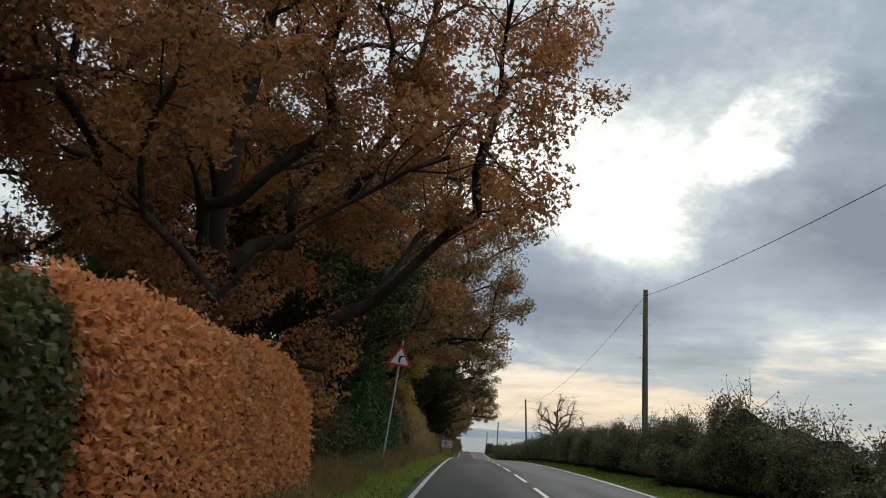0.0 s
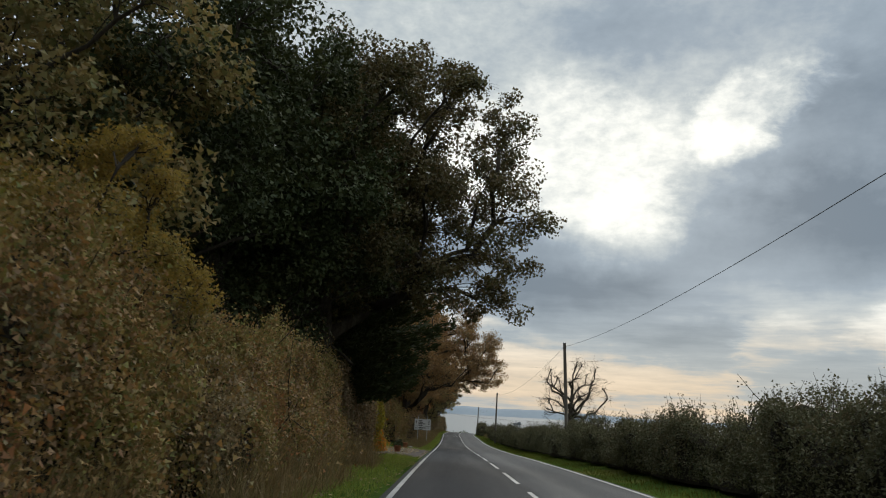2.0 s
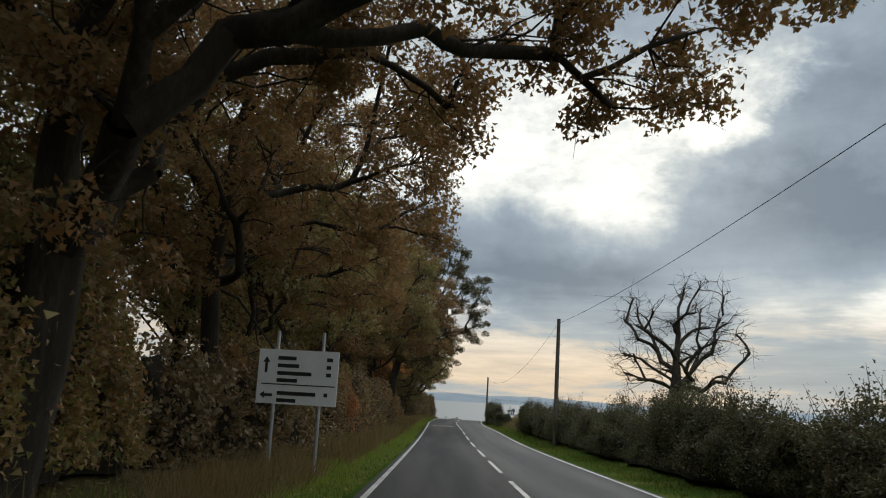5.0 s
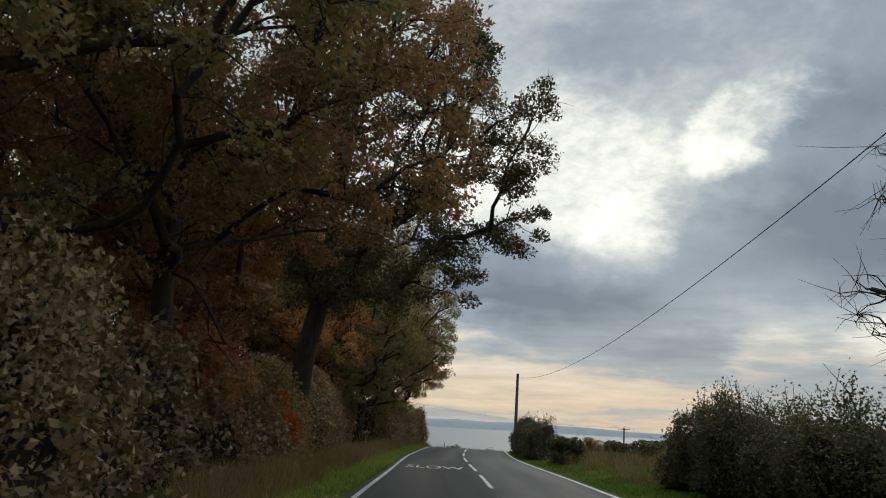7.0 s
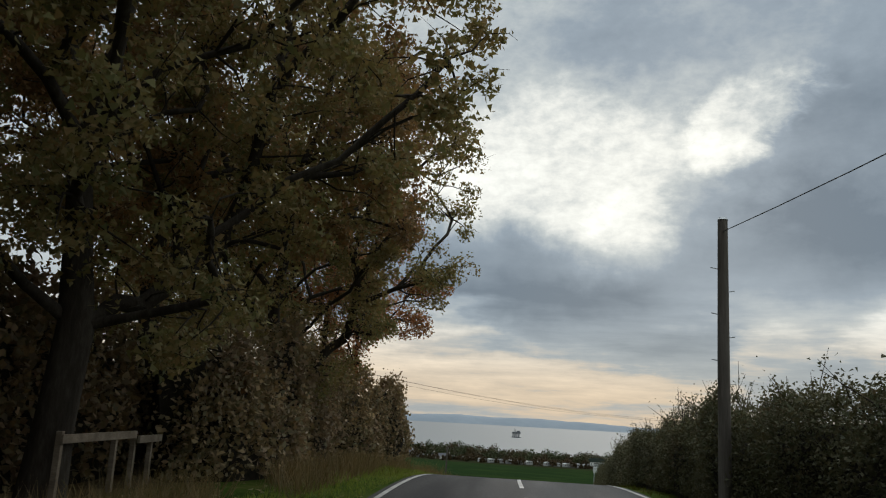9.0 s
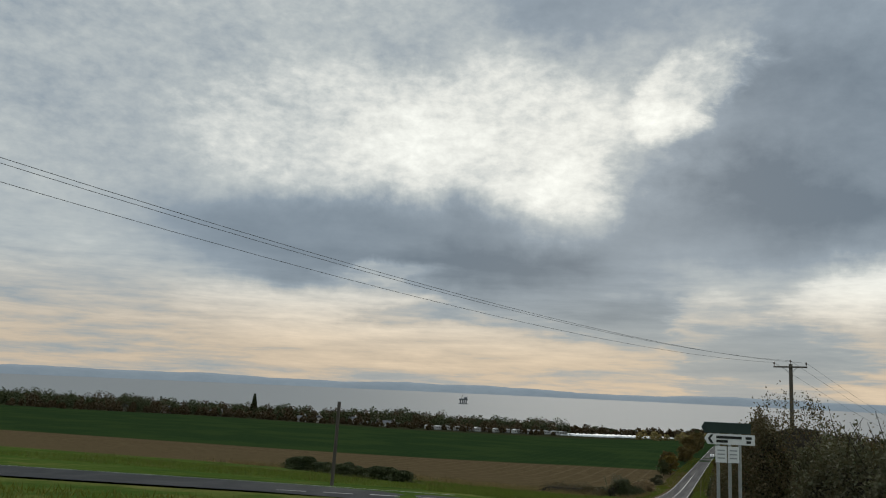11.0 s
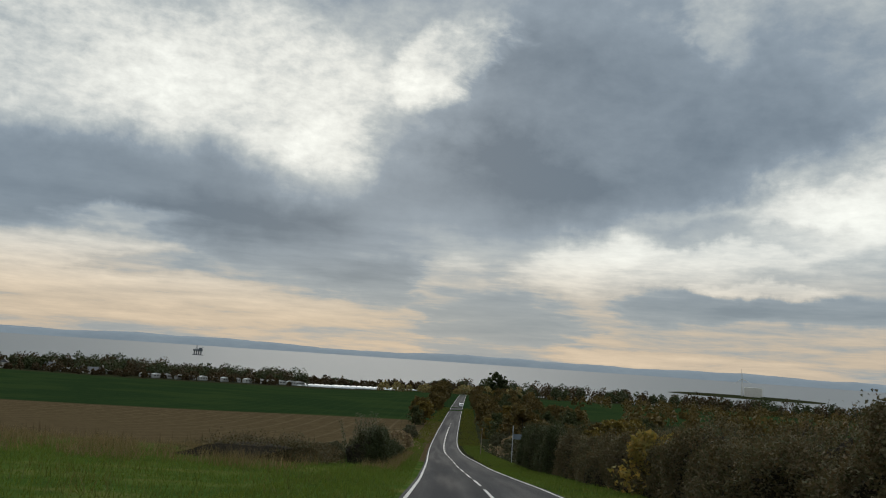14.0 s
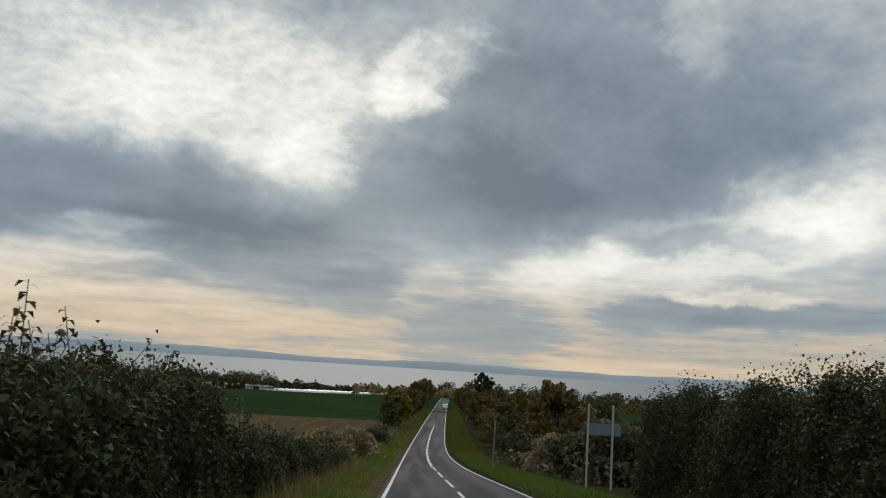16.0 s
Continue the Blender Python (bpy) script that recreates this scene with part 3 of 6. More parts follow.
def ribbon(name, s0, s1, l0, l1, up, mat, step=2.0, down=0.0):
    """A strip along the road between two offsets from its middle."""
    s = np.linspace(s0, s1, max(2, int((s1 - s0) / step) + 1))
    cx, cy = np.interp(s, STEP, LINE[:, 0]), np.interp(s, STEP, LINE[:, 1])
    ax, ay = np.interp(s, STEP, AHEAD[:, 0]), np.interp(s, STEP, AHEAD[:, 1])
    z = level(s) + up
    wide, slim = right_half(s) - HALF, HALF - left_half(s)
    rows = []
    for l, dz in ((l0, -down), (l0, 0), (l1, 0), (l1, -down)):
        q = l + (wide if l > 1.0 else slim if l < -1.0 else (wide + slim) / 2)
        rows.append(np.stack([cx + q * ay, cy - q * ax, z + dz], 1))
    if not down:
        rows = rows[1:3]
    n, m = len(s), len(rows)
    verts = np.stack(rows, 1).reshape(-1, 3)
    faces = [(i * m + k, i * m + k + 1, (i + 1) * m + k + 1, (i + 1) * m + k) for i in range(n - 1) for k in range(m - 1)]
    return mesh_of(name, verts, faces, mat)


def build_road():
    me = ribbon("road", -60, 1050, -HALF, HALF, 0.0, ROAD_ASPHALT, 2.0, 0.2)
    across = me.attributes.new("across", "FLOAT", "POINT")
    across.data.foreach_set("value", np.tile([-HALF, -HALF, HALF, HALF], len(me.vertices) // 4))
    along = me.attributes.new("along", "FLOAT", "POINT")
    along.data.foreach_set("value", np.repeat(np.linspace(-60, 1050, len(me.vertices) // 4), 4))
    tagged(new("road", me), "worn grey asphalt two-lane country road", "road", kind="structure")
    for l in (-HALF + 0.12, HALF - 0.22):
        runs = [(-60, 90), (108, 268), (289, 1000)] if l < 0 else [(-60, 1000)]
        for a, b in runs:
            tagged(new("edge_line", ribbon("edge_line", a, b, l, l + 0.11, 0.006, PAINT_LINE, 2.0)), "worn white painted edge line along the asphalt", "road marking", "edge lines", "structure")
    markings = tagged(new("centre_line", ribbon("centre_line", 420, 520, -0.16, -0.06, 0.006, PAINT_LINE)), "white centre line of long dashes", "road marking", kind="structure")
    for k in range(-4, 60):
        a = 9.0 * k + 1.0
        if a < 262 or a > 300:
            part("dash", ribbon("dash", a, a + 6.0, -0.05, 0.06, 0.006, PAINT_LINE, 3.0), markings)
    for k in range(11):
        a = 91 + 1.7 * k
        part("dash", ribbon("dash", a, a + 1.0, -HALF + 0.12, -HALF + 0.23, 0.006, PAINT_LINE, 1.0), markings)


def painted_word(word, x, y, wide, long):
    """A word painted flat on the road, read by a driver going ahead."""
    curve = bpy.data.curves.new("word", "FONT")
    curve.body, curve.align_x, curve.align_y = word, "CENTER", "CENTER"
    holder = bpy.data.objects.new("word", curve)
    scene.collection.objects.link(holder)
    bpy.context.view_layer.update()
    me = bpy.data.meshes.new_from_object(holder.evaluated_get(bpy.context.evaluated_depsgraph_get()))
    bpy.data.objects.remove(holder)
    co = np.empty(len(me.vertices) * 3, np.float32)
    me.vertices.foreach_get("co", co)
    co = co.reshape(-1, 3)
    lo, hi = co.min(0), co.max(0)
    co[:, 0] = (co[:, 0] - (lo[0] + hi[0]) / 2) * wide / (hi[0] - lo[0]) + x
    co[:, 1] = (co[:, 1] - (lo[1] + hi[1]) / 2) * long / (hi[1] - lo[1]) + y
    co[:, 2] = np.interp(co[:, 1], LINE[:, 1], LINE[:, 2]) + 0.008
    me.vertices.foreach_set("co", co.ravel())
    me.materials.clear()
    me.materials.append(PAINT_LINE)
    me.update()
    tagged(new("road_lettering", me), "worn white warning word painted on the asphalt", "road marking", kind="structure")


build_ground()
build_road()
painted_word("SLOW", 0.42, 199.8, 2.15, 2.2)


# ---- trees ----
def grow(rng, tall, trunk_r, base, reach, limbs=13, lean=(0, 0), bare=False, dense=1.0):
    """Limbs of a broad-leaved tree: tubes and the twig tips. base: height of the lowest limb; reach: half width of the crown."""
    runs, tips = [], []
    lean = np.array([*lean, 0.0])

    def limb(p, d, length, r, depth):
        n = (5, 5, 4, 2)[depth]
        pts, q, way = [p.copy()], p.copy(), d / np.linalg.norm(d)
        for i in range(n):
            way = way + rng.normal(size=3) * (0.16 if depth else 0.08) + np.array([0, 0, 0.06 if depth == 1 else -0.02])
            way /= np.linalg.norm(way)
            q = q + way * length / n
            pts.append(q.copy())
        rad = np.linspace(r, r * (0.22 if depth < 3 else 0.3), n + 1)
        runs.append((np.array(pts), rad, (9, 6, 4, 3, 3)[min(depth, 4)]))
        pts = np.array(pts)
        if depth >= 3:
            tips.extend(pts[1:])
            tips.append((pts[0] + pts[1]) / 2)
            return
        kids = (0, 5, 6)[depth] if depth else 0
        kids = int(round(kids * dense + rng.uniform(-0.5, 0.9)))
        for k in range(kids):
            t = rng.uniform(0.3, 1.0) if k else 1.0
            at = pts[0] + 0 * q
            f = t * n
            i = min(n - 1, int(f))
            at = pts[i] + (pts[i + 1] - pts[i]) * (f - i)
            side = rng.normal(size=3)
            way2 = (pts[-1] - pts[0]) / max(length, 0.1) + side * 0.75
            way2[2] += 0.12
            limb(at, way2, length * rng.uniform(0.38, 0.62), max(0.012, rad[i] * 0.55), depth + 1)

    top = np.array([0, 0, tall * 0.82])
    n = 8
    t = np.linspace(0, 1, n)
    trunk = np.stack([np.cumsum(rng.normal(size=n) * 0.05 * tall / 12), np.cumsum(rng.normal(size=n) * 0.05 * tall / 12), t * top[2]], 1)
    trunk += lean * (t[:, None] ** 2) * 0.35
    trunk[0, :2] = 0
    rad = trunk_r * (1 - 0.78 * t)
    rad[0] *= 1.45
    runs.append((trunk - np.array([0, 0, 0.3]) * (t[:, None] == 0), rad, 10))
    for k in range(limbs):
        f = (k + rng.uniform(0, 0.8)) / limbs
        z = base + (top[2] - base) * f
        i = min(n - 2, int(z / top[2] * (n - 1)))
        p = trunk[i] + (trunk[i + 1] - trunk[i]) * (z / top[2] * (n - 1) - i)
        a = k * 2.4 + rng.uniform(-0.5, 0.5)
        out = reach * (0.62 + 0.38 * math.sin(math.pi * min(1, 0.25 + 0.75 * f))) * rng.uniform(0.7, 1.1)
        out = out * (1 - 0.45 * f)
        d = np.array([math.cos(a), math.sin(a), 0.25 + 0.9 * f]) + lean * 0.12
        limb(p, d, max(1.2, out * np.linalg.norm(d) * 0.75), max(0.03, rad[i] * 0.5), 1)
    return runs, np.array(tips)


def tree_meshes(name, seed, tall, trunk_r, base, reach, mat, count=20000, size=0.14, limbs=13, lean=(0, 0), dense=1.0, bark=None, clear=3.4, twigs=True, kite=False, open_in=0.3):
    rng = np.random.default_rng(seed)
    runs, tips = grow(rng, tall, trunk_r, base, reach, limbs, lean, dense=dense)
    # nothing hangs low over the road
    runs = [r for r in runs if not ((np.hypot(r[0][:, 0], r[0][:, 1]) > clear) & (r[0][:, 2] < 5.0)).any()]
    tips = tips[(np.hypot(tips[:, 0], tips[:, 1]) < clear - 0.3) | (tips[:, 2] > 5.6)]
    far = np.array([lean[0] * 0.3, lean[1] * 0.3, base + (tall - base) * 0.5])
    room = np.array([reach, reach, (tall - base) * 0.52])
    runs = [r for r in runs if r[2] > 8 or (((r[0][-1] - far) / room) ** 2).sum() < 1.1]
    if not twigs:
        runs = [r for r in runs if len(r[0]) > 5]
    wood = tubes(name + "_trunk", runs, bark or BARK)
    crown = None
    if count:
        # sprays of leaves: round the twigs, and in clumps through the outer crown
        half = (tall - base) * 0.5
        mid = np.array([lean[0] * 0.3, lean[1] * 0.3, base + half * 1.02])
        room = np.array([reach, reach, half * 1.05])
        tips = tips[(((tips - mid) / room) ** 2).sum(1) < 1.15]
        # most leaves sit towards the outside of the crown, so that limbs show from below
        out = np.sqrt((((tips - mid) / room) ** 2).sum(1))
        tips = tips[rng.random(len(tips)) < np.clip((out - open_in) / 0.4, 0.12, 1.0)]
        clumps = rng.normal(size=(max(60, count // 90), 3))
        clumps *= (rng.uniform(0.5, 1.0, (len(clumps), 1)) ** 0.6) * rng.uniform(0.82, 1.06, (len(clumps), 1)) / np.linalg.norm(clumps, axis=1, keepdims=True)
        clumps = clumps * room + mid
        tips = np.vstack([tips, np.repeat(clumps, max(1, int(0.4 * len(tips) / len(clumps))), axis=0) + rng.normal(size=(len(clumps) * max(1, int(0.4 * len(tips) / len(clumps))), 3)) * np.array([0.34, 0.34, 0.22])])
        c = tips[rng.integers(0, len(tips), count)] + rng.normal(size=(count, 3)) * np.array([0.22, 0.22, 0.17]) * max(1.0, reach / 6)
        c = c[(c[:, 2] > 0.8) & ((c[:, 2] > 4.6) | (np.hypot(c[:, 0], c[:, 1]) < clear))]
        crown = leaves(name + "_crown", c, size, mat, rng, kite=kite)
    return wood, crown


def plant(kind, meshes, at, turn=0, scale=1.0, label="", category="tree", group=""):
    ob = thing(kind, at, label, category, group, turn=turn)
    ob.scale = (scale,) * 3
    wood, crown = meshes
    part("trunk", wood, ob)
    if crown:
        part("crown", crown, ob)
    return ob


def hedge(s0, s1, lat, tall, wide, mat, seed, label, name="hedge", per=120, size=0.11, rough=0.35, stems=14, clipped=False, group="", chunk=8.0, kite=True):
    """A hedge along the road in pieces: a solid dark filling, leaves round it, shoots standing out at the top."""
    n = max(1, int(round((s1 - s0) / chunk)))
    for k in range(n):
        rng = np.random.default_rng(seed * 100 + k)
        a, b = s0 + (s1 - s0) * k / n, s0 + (s1 - s0) * (k + 1) / n
        mid = at_road((a + b) / 2, lat)
        ns, na = max(4, int((b - a) / 0.9)), 11
        sv = np.linspace(a, b, ns + 1)
        ang = np.linspace(0, np.pi, na)

        def surface(s, t, grow_out):
            # rounded upright section; t runs from the near foot over the top to the far foot
            e = 0.55 if clipped else 0.75
            cx, cz = np.cos(t), np.sin(t)
            px = np.sign(cx) * np.abs(cx) ** e * wide / 2
            pz = np.abs(cz) ** e * tall
            w = np.array([noise.noise(Vector((si * 0.35, ti * 1.2, seed * 3.7))) for si, ti in zip(s, t)])
            w2 = np.array([noise.noise(Vector((si * 1.4, ti * 3.0, seed * 1.3 + 9))) for si, ti in zip(s, t)])
            f = 1 + rough * (0.6 * w + 0.4 * w2) + grow_out
            end = np.sqrt(np.clip(np.minimum(s - s0, s1 - s) / (0.5 * tall), 0.0, 1.0) * 0.97 + 0.0009)
            f = f * np.where(clipped, np.clip(end * 1.6, 0, 1), end)
            return px * f, pz * f

        S, Tt = np.meshgrid(sv, ang, indexing="ij")
        px, pz = surface(S.ravel(), Tt.ravel(), -0.16)
        ground = np.array([at_road(s, lat) for s in sv])
        rx, ry = np.interp(sv, STEP, AHEAD[:, 1]), -np.interp(sv, STEP, AHEAD[:, 0])
        gi = np.repeat(np.arange(ns + 1), na)
        verts = ground[gi] + np.stack([px * rx[gi], px * ry[gi], pz - 0.05], 1) - mid
        i = (np.arange(ns)[:, None] * na + np.arange(na - 1)[None]).ravel()
        faces = np.stack([i, i + 1, i + na + 1, i + na], 1).tolist()
        faces += [tuple(range(na)), tuple(range(ns * na, ns * na + na))]
        # added solid near-black filling: darkens the gaps between leaves, blocks the view through
        core = mesh_of("hedge_core", verts, faces, HEDGE_FILL)
        area = (b - a) * (2 * tall + wide)
        m = int(area * per)
        ls, lt = rng.uniform(a - 0.15, b + 0.15, m), rng.uniform(0.02, np.pi - 0.02, m)
        # spread evenly over the section by arc length
        lt = np.where(rng.random(m) < 0.5, np.where(lt < np.pi / 2, lt * 0.75, np.pi - (np.pi - lt) * 0.75), lt)
        lt = np.where(rng.random(m) < 0.85, np.where(lt > np.pi * 0.62, np.pi - lt, lt), lt)
        if lat > 0:
            lt = np.pi - lt
        g = -np.abs(rng.normal(size=m)) * 0.07 + 0.02 + np.where(rng.random(m) < 0.12, rng.uniform(0, 0.16, m), 0)
        if clipped:
            g = -np.abs(rng.normal(size=m)) * 0.03 + 0.01
        lx, lz = surface(ls, lt, g)
        gz = np.stack([np.interp(ls, sv, ground[:, j]) for j in range(3)], 1)
        lrx, lry = np.interp(ls, STEP, AHEAD[:, 1]), -np.interp(ls, STEP, AHEAD[:, 0])
        pts = gz + np.stack([lx * lrx, lx * lry, lz], 1) - mid
        pts += rng.normal(size=pts.shape) * 0.05
        pts = pts[pts[:, 2] + mid[2] > gz[:, 2] + 0.05]
        runs = []
        extra = []
        for _ in range(int(stems * (b - a) / 8)):
            s = rng.uniform(a, b)
            t = rng.uniform(0.9, np.pi - 0.9)
            qx, qz = surface(np.array([s]), np.array([t]), -0.15)
            g0 = np.array([np.interp(s, sv, ground[:, j]) for j in range(3)]) - mid
            r0, r1 = np.interp(s, STEP, AHEAD[:, 1]), -np.interp(s, STEP, AHEAD[:, 0])
            p = g0 + np.array([qx[0] * r0, qx[0] * r1, qz[0]])
            d = np.array([rng.normal() * 0.35, rng.normal() * 0.35, 1.0]) * rng.uniform(0.25, 0.85)
            q = np.stack([p, p + d * 0.5 + rng.normal(size=3) * 0.04, p + d + rng.normal(size=3) * 0.1])
            runs.append((q, [0.014, 0.009, 0.004], 3))
            j = rng.random((rng.integers(6, 18), 1))
            extra.append(p + d * (0.3 + 0.75 * j) + rng.normal(size=(len(j), 3)) * 0.07)
        if extra:
            pts = np.vstack([pts, *extra])
        ob = thing(name, mid, label, "hedge", group)
        part("dark_core", core, ob)
        part("foliage", leaves("hedge_leaves", pts, size, mat, rng, 0.1, kite=kite), ob)
        if runs:
            tagged(part("shoot", tubes("hedge_shoots", runs, BARK), ob), kind="stuff")


def spray(name, at, out, size, mat, rng, kite=False):
    """Leaves that lie more or less level or face outwards, as they do on living twigs."""
    n = len(at)
    up = rng.normal(size=(n, 3)) * 0.75 + out * 0.45 + np.array([0, 0, 0.55])
    up /= np.linalg.norm(up, axis=1, keepdims=True)
    d = np.cross(up, rng.normal(size=(n, 3)))
    d /= np.maximum(np.linalg.norm(d, axis=1, keepdims=True), 1e-6)
    e = np.cross(up, d)
    k = size * rng.uniform(0.55, 1.4, (n, 1))
    if kite:
        f = [at + d * k * 0.7, at + e * k * 0.5 + up * k * 0.1, at - d * k * 0.6, at - e * k * 0.5 + up * k * 0.1]
        return bulk_mesh(name, np.stack(f, 1).reshape(-1, 3), np.arange(4 * n), 4, mat)
    f = [at + d * k * 0.75, at - d * k * 0.5 + e * k * 0.55, at - d * k * 0.5 - e * k * 0.55]
    return bulk_mesh(name, np.stack(f, 1).reshape(-1, 3), np.arange(3 * n), 3, mat)


def bend_line(a, b, c, n, rng, wobble):
    """A crooked line from a to c, drawn towards b."""
    t = np.linspace(0, 1, n)[:, None]
    p = a * (1 - t) ** 2 + 2 * b * t * (1 - t) + c * t * t
    w = np.cumsum(rng.normal(size=(n, 3)) * wobble, axis=0)
    return p + (w - t * w[-1]) * (t > 0)


def broad_tree(name, seed, tall, trunk_r, mid, room, mat, count=42000, size=0.1, boughs=64, per=6, puff=0.72, clear=3.2, low=5.0, kite=True, lobe=0.24, twigs=3, base=None, stout=1.0):
    """A broad-leaved tree: limbs fork again and again towards boughs all through the crown, each bough bears rounded clumps of leaves.
    mid and room: the crown's middle and half sizes, from the foot of the trunk; nothing hangs below low further out than clear."""
    rng = np.random.default_rng(seed)
    mid, room = np.array(mid, float), np.array(room, float)
    base = base if base is not None else max(1.2, mid[2] - room[2])
    k = np.arange(boughs)
    gz = 1 - 2 * (k + 0.5) / boughs
    ga = k * 2.39996 + rng.uniform(-0.35, 0.35, boughs)
    way = np.stack([np.sqrt(1 - gz**2) * np.cos(ga), np.sqrt(1 - gz**2) * np.sin(ga), gz], 1)
    frac = np.where(k % 3 == 1, rng.uniform(0.25, 0.6, boughs), rng.uniform(0.66, 0.9, boughs))
    ends = mid + way * room * frac[:, None]
    top = np.array([mid[0] * 0.5, mid[1] * 0.5, mid[2] + room[2] * 0.3])
    trunk = bend_line(np.zeros(3), np.array([0.0, 0.0, top[2] * 0.55]), top, 9, rng, 0.12)
    trunk[0] = (0, 0, -0.3)
    # joints of the wood: place, parent, way from the foot; every bough forks off the joint that is nearest to it
    joints, parent, far = [p for p in trunk], [i - 1 for i in range(9)], list(np.r_[0, np.cumsum(np.linalg.norm(np.diff(trunk, axis=0), axis=1))])
    lines, foots = [list(range(9))], []
    for j in np.argsort(np.linalg.norm((ends - trunk[4]) / room, axis=1)):
        c = ends[j]
        p = np.array(joints)
        gap = np.linalg.norm(p - c, axis=1)
        cost = gap + 0.32 * np.array(far) + 2.0 * np.maximum(0, p[:, 2] - c[2] + 0.25 * gap)
        cost[(p[:, 2] < base) | (gap < 0.3)] = 1e9
        i = int(np.argmin(cost))
        n = max(4, int(gap[i] / 0.55))
        b = p[i] + (c - p[i]) * 0.5 + np.array([0, 0, 0.14 * gap[i]]) + rng.normal(size=3) * 0.07 * gap[i]
        line = bend_line(p[i], b, c, n, rng, 0.1)
        if ((np.hypot(line[:, 0], line[:, 1]) > clear + 0.6) & (line[:, 2] < low - 0.4)).any() or (c[2] < low + 0.4 and np.hypot(c[0], c[1]) > clear):
            continue
        run, last = [i], i
        for q in line[1:]:
            joints.append(q)
            parent.append(last)
            far.append(far[last] + np.linalg.norm(q - joints[last]))
            last = len(joints) - 1
            run.append(last)
        lines.append(run)
        foots.append((j, run))
    # the wood thickens with all that it carries
    load = np.full(len(joints), 1e-9)
    for _, run in foots:
        load[run[-1]] += 1.0
    for i in range(len(joints) - 1, 0, -1):
        load[parent[i]] += load[i]
    thick = np.maximum(0.02 * stout, trunk_r * (load / load[0]) ** 0.46)
    thick[:3] = trunk_r * np.array([1.4, 1.06, 1.0])
    p = np.array(joints)
    runs = []
    for run in lines:
        r = thick[run].copy()
        if run[0] != 0:
            r[0] = min(r[0], r[1] * 1.35)
        runs.append((p[run], r, 11 if run[0] == 0 else 7 if r[1] > 0.07 else 5))
    clumps, outs = [], []
    for j, run in foots:
        c = ends[j]
        wide = lobe * room.mean() * rng.uniform(0.75, 1.25)
        for _ in range(per):
            q = rng.normal(size=3) + 0.6 * way[j] + np.array([0, 0, 0.2])
            q = c + q / np.linalg.norm(q) * wide * rng.uniform(0.3, 1.0)
            if (((q - mid) / (room + 0.2)) ** 2).sum() > 1.0 or (q[2] < low + puff * 0.5 and np.hypot(q[0], q[1]) > clear - puff) or q[2] < 1.0:
                continue
            f = p[run[rng.integers(max(1, len(run) // 2), len(run))]]
            runs.append((bend_line(f, (f + q) / 2 + np.array([0, 0, 0.15]), q, 4, rng, 0.09), np.array([0.024, 0.018, 0.013, 0.008]) * stout, 4))
            for _ in range(twigs):
                e = q + rng.normal(size=3) * puff * np.array([0.6, 0.6, 0.45])
                runs.append((np.stack([q, (q + e) / 2 + rng.normal(size=3) * 0.05, e]), np.array([0.009, 0.006, 0.003]) * stout, 3))
            clumps.append(q)
            outs.append(way[j])
    wood = tubes(name + "_trunk", runs, BARK)
    clumps, outs = np.array(clumps), np.array(outs)
    pick = rng.integers(0, len(clumps), count)
    d = rng.normal(size=(count, 3))
    d /= np.linalg.norm(d, axis=1, keepdims=True)
    grown = rng.uniform(0.7, 1.3, len(clumps))[pick, None]
    at = clumps[pick] + d * puff * grown * rng.random((count, 1)) ** 0.45 * np.array([1.0, 1.0, 0.72])
    at += np.stack([np.sin(at[:, 1] * 7), np.sin(at[:, 2] * 7 + 2), np.sin(at[:, 0] * 7 + 4)], 1) * 0.07
    keep = (at[:, 2] > 0.5) & ((at[:, 2] > low - 0.4) | (np.hypot(at[:, 0], at[:, 1]) < clear))
    return wood, spray(name + "_crown", at[keep], 0.5 * outs[pick[keep]] + 0.6 * d[keep], size, mat, rng, kite)


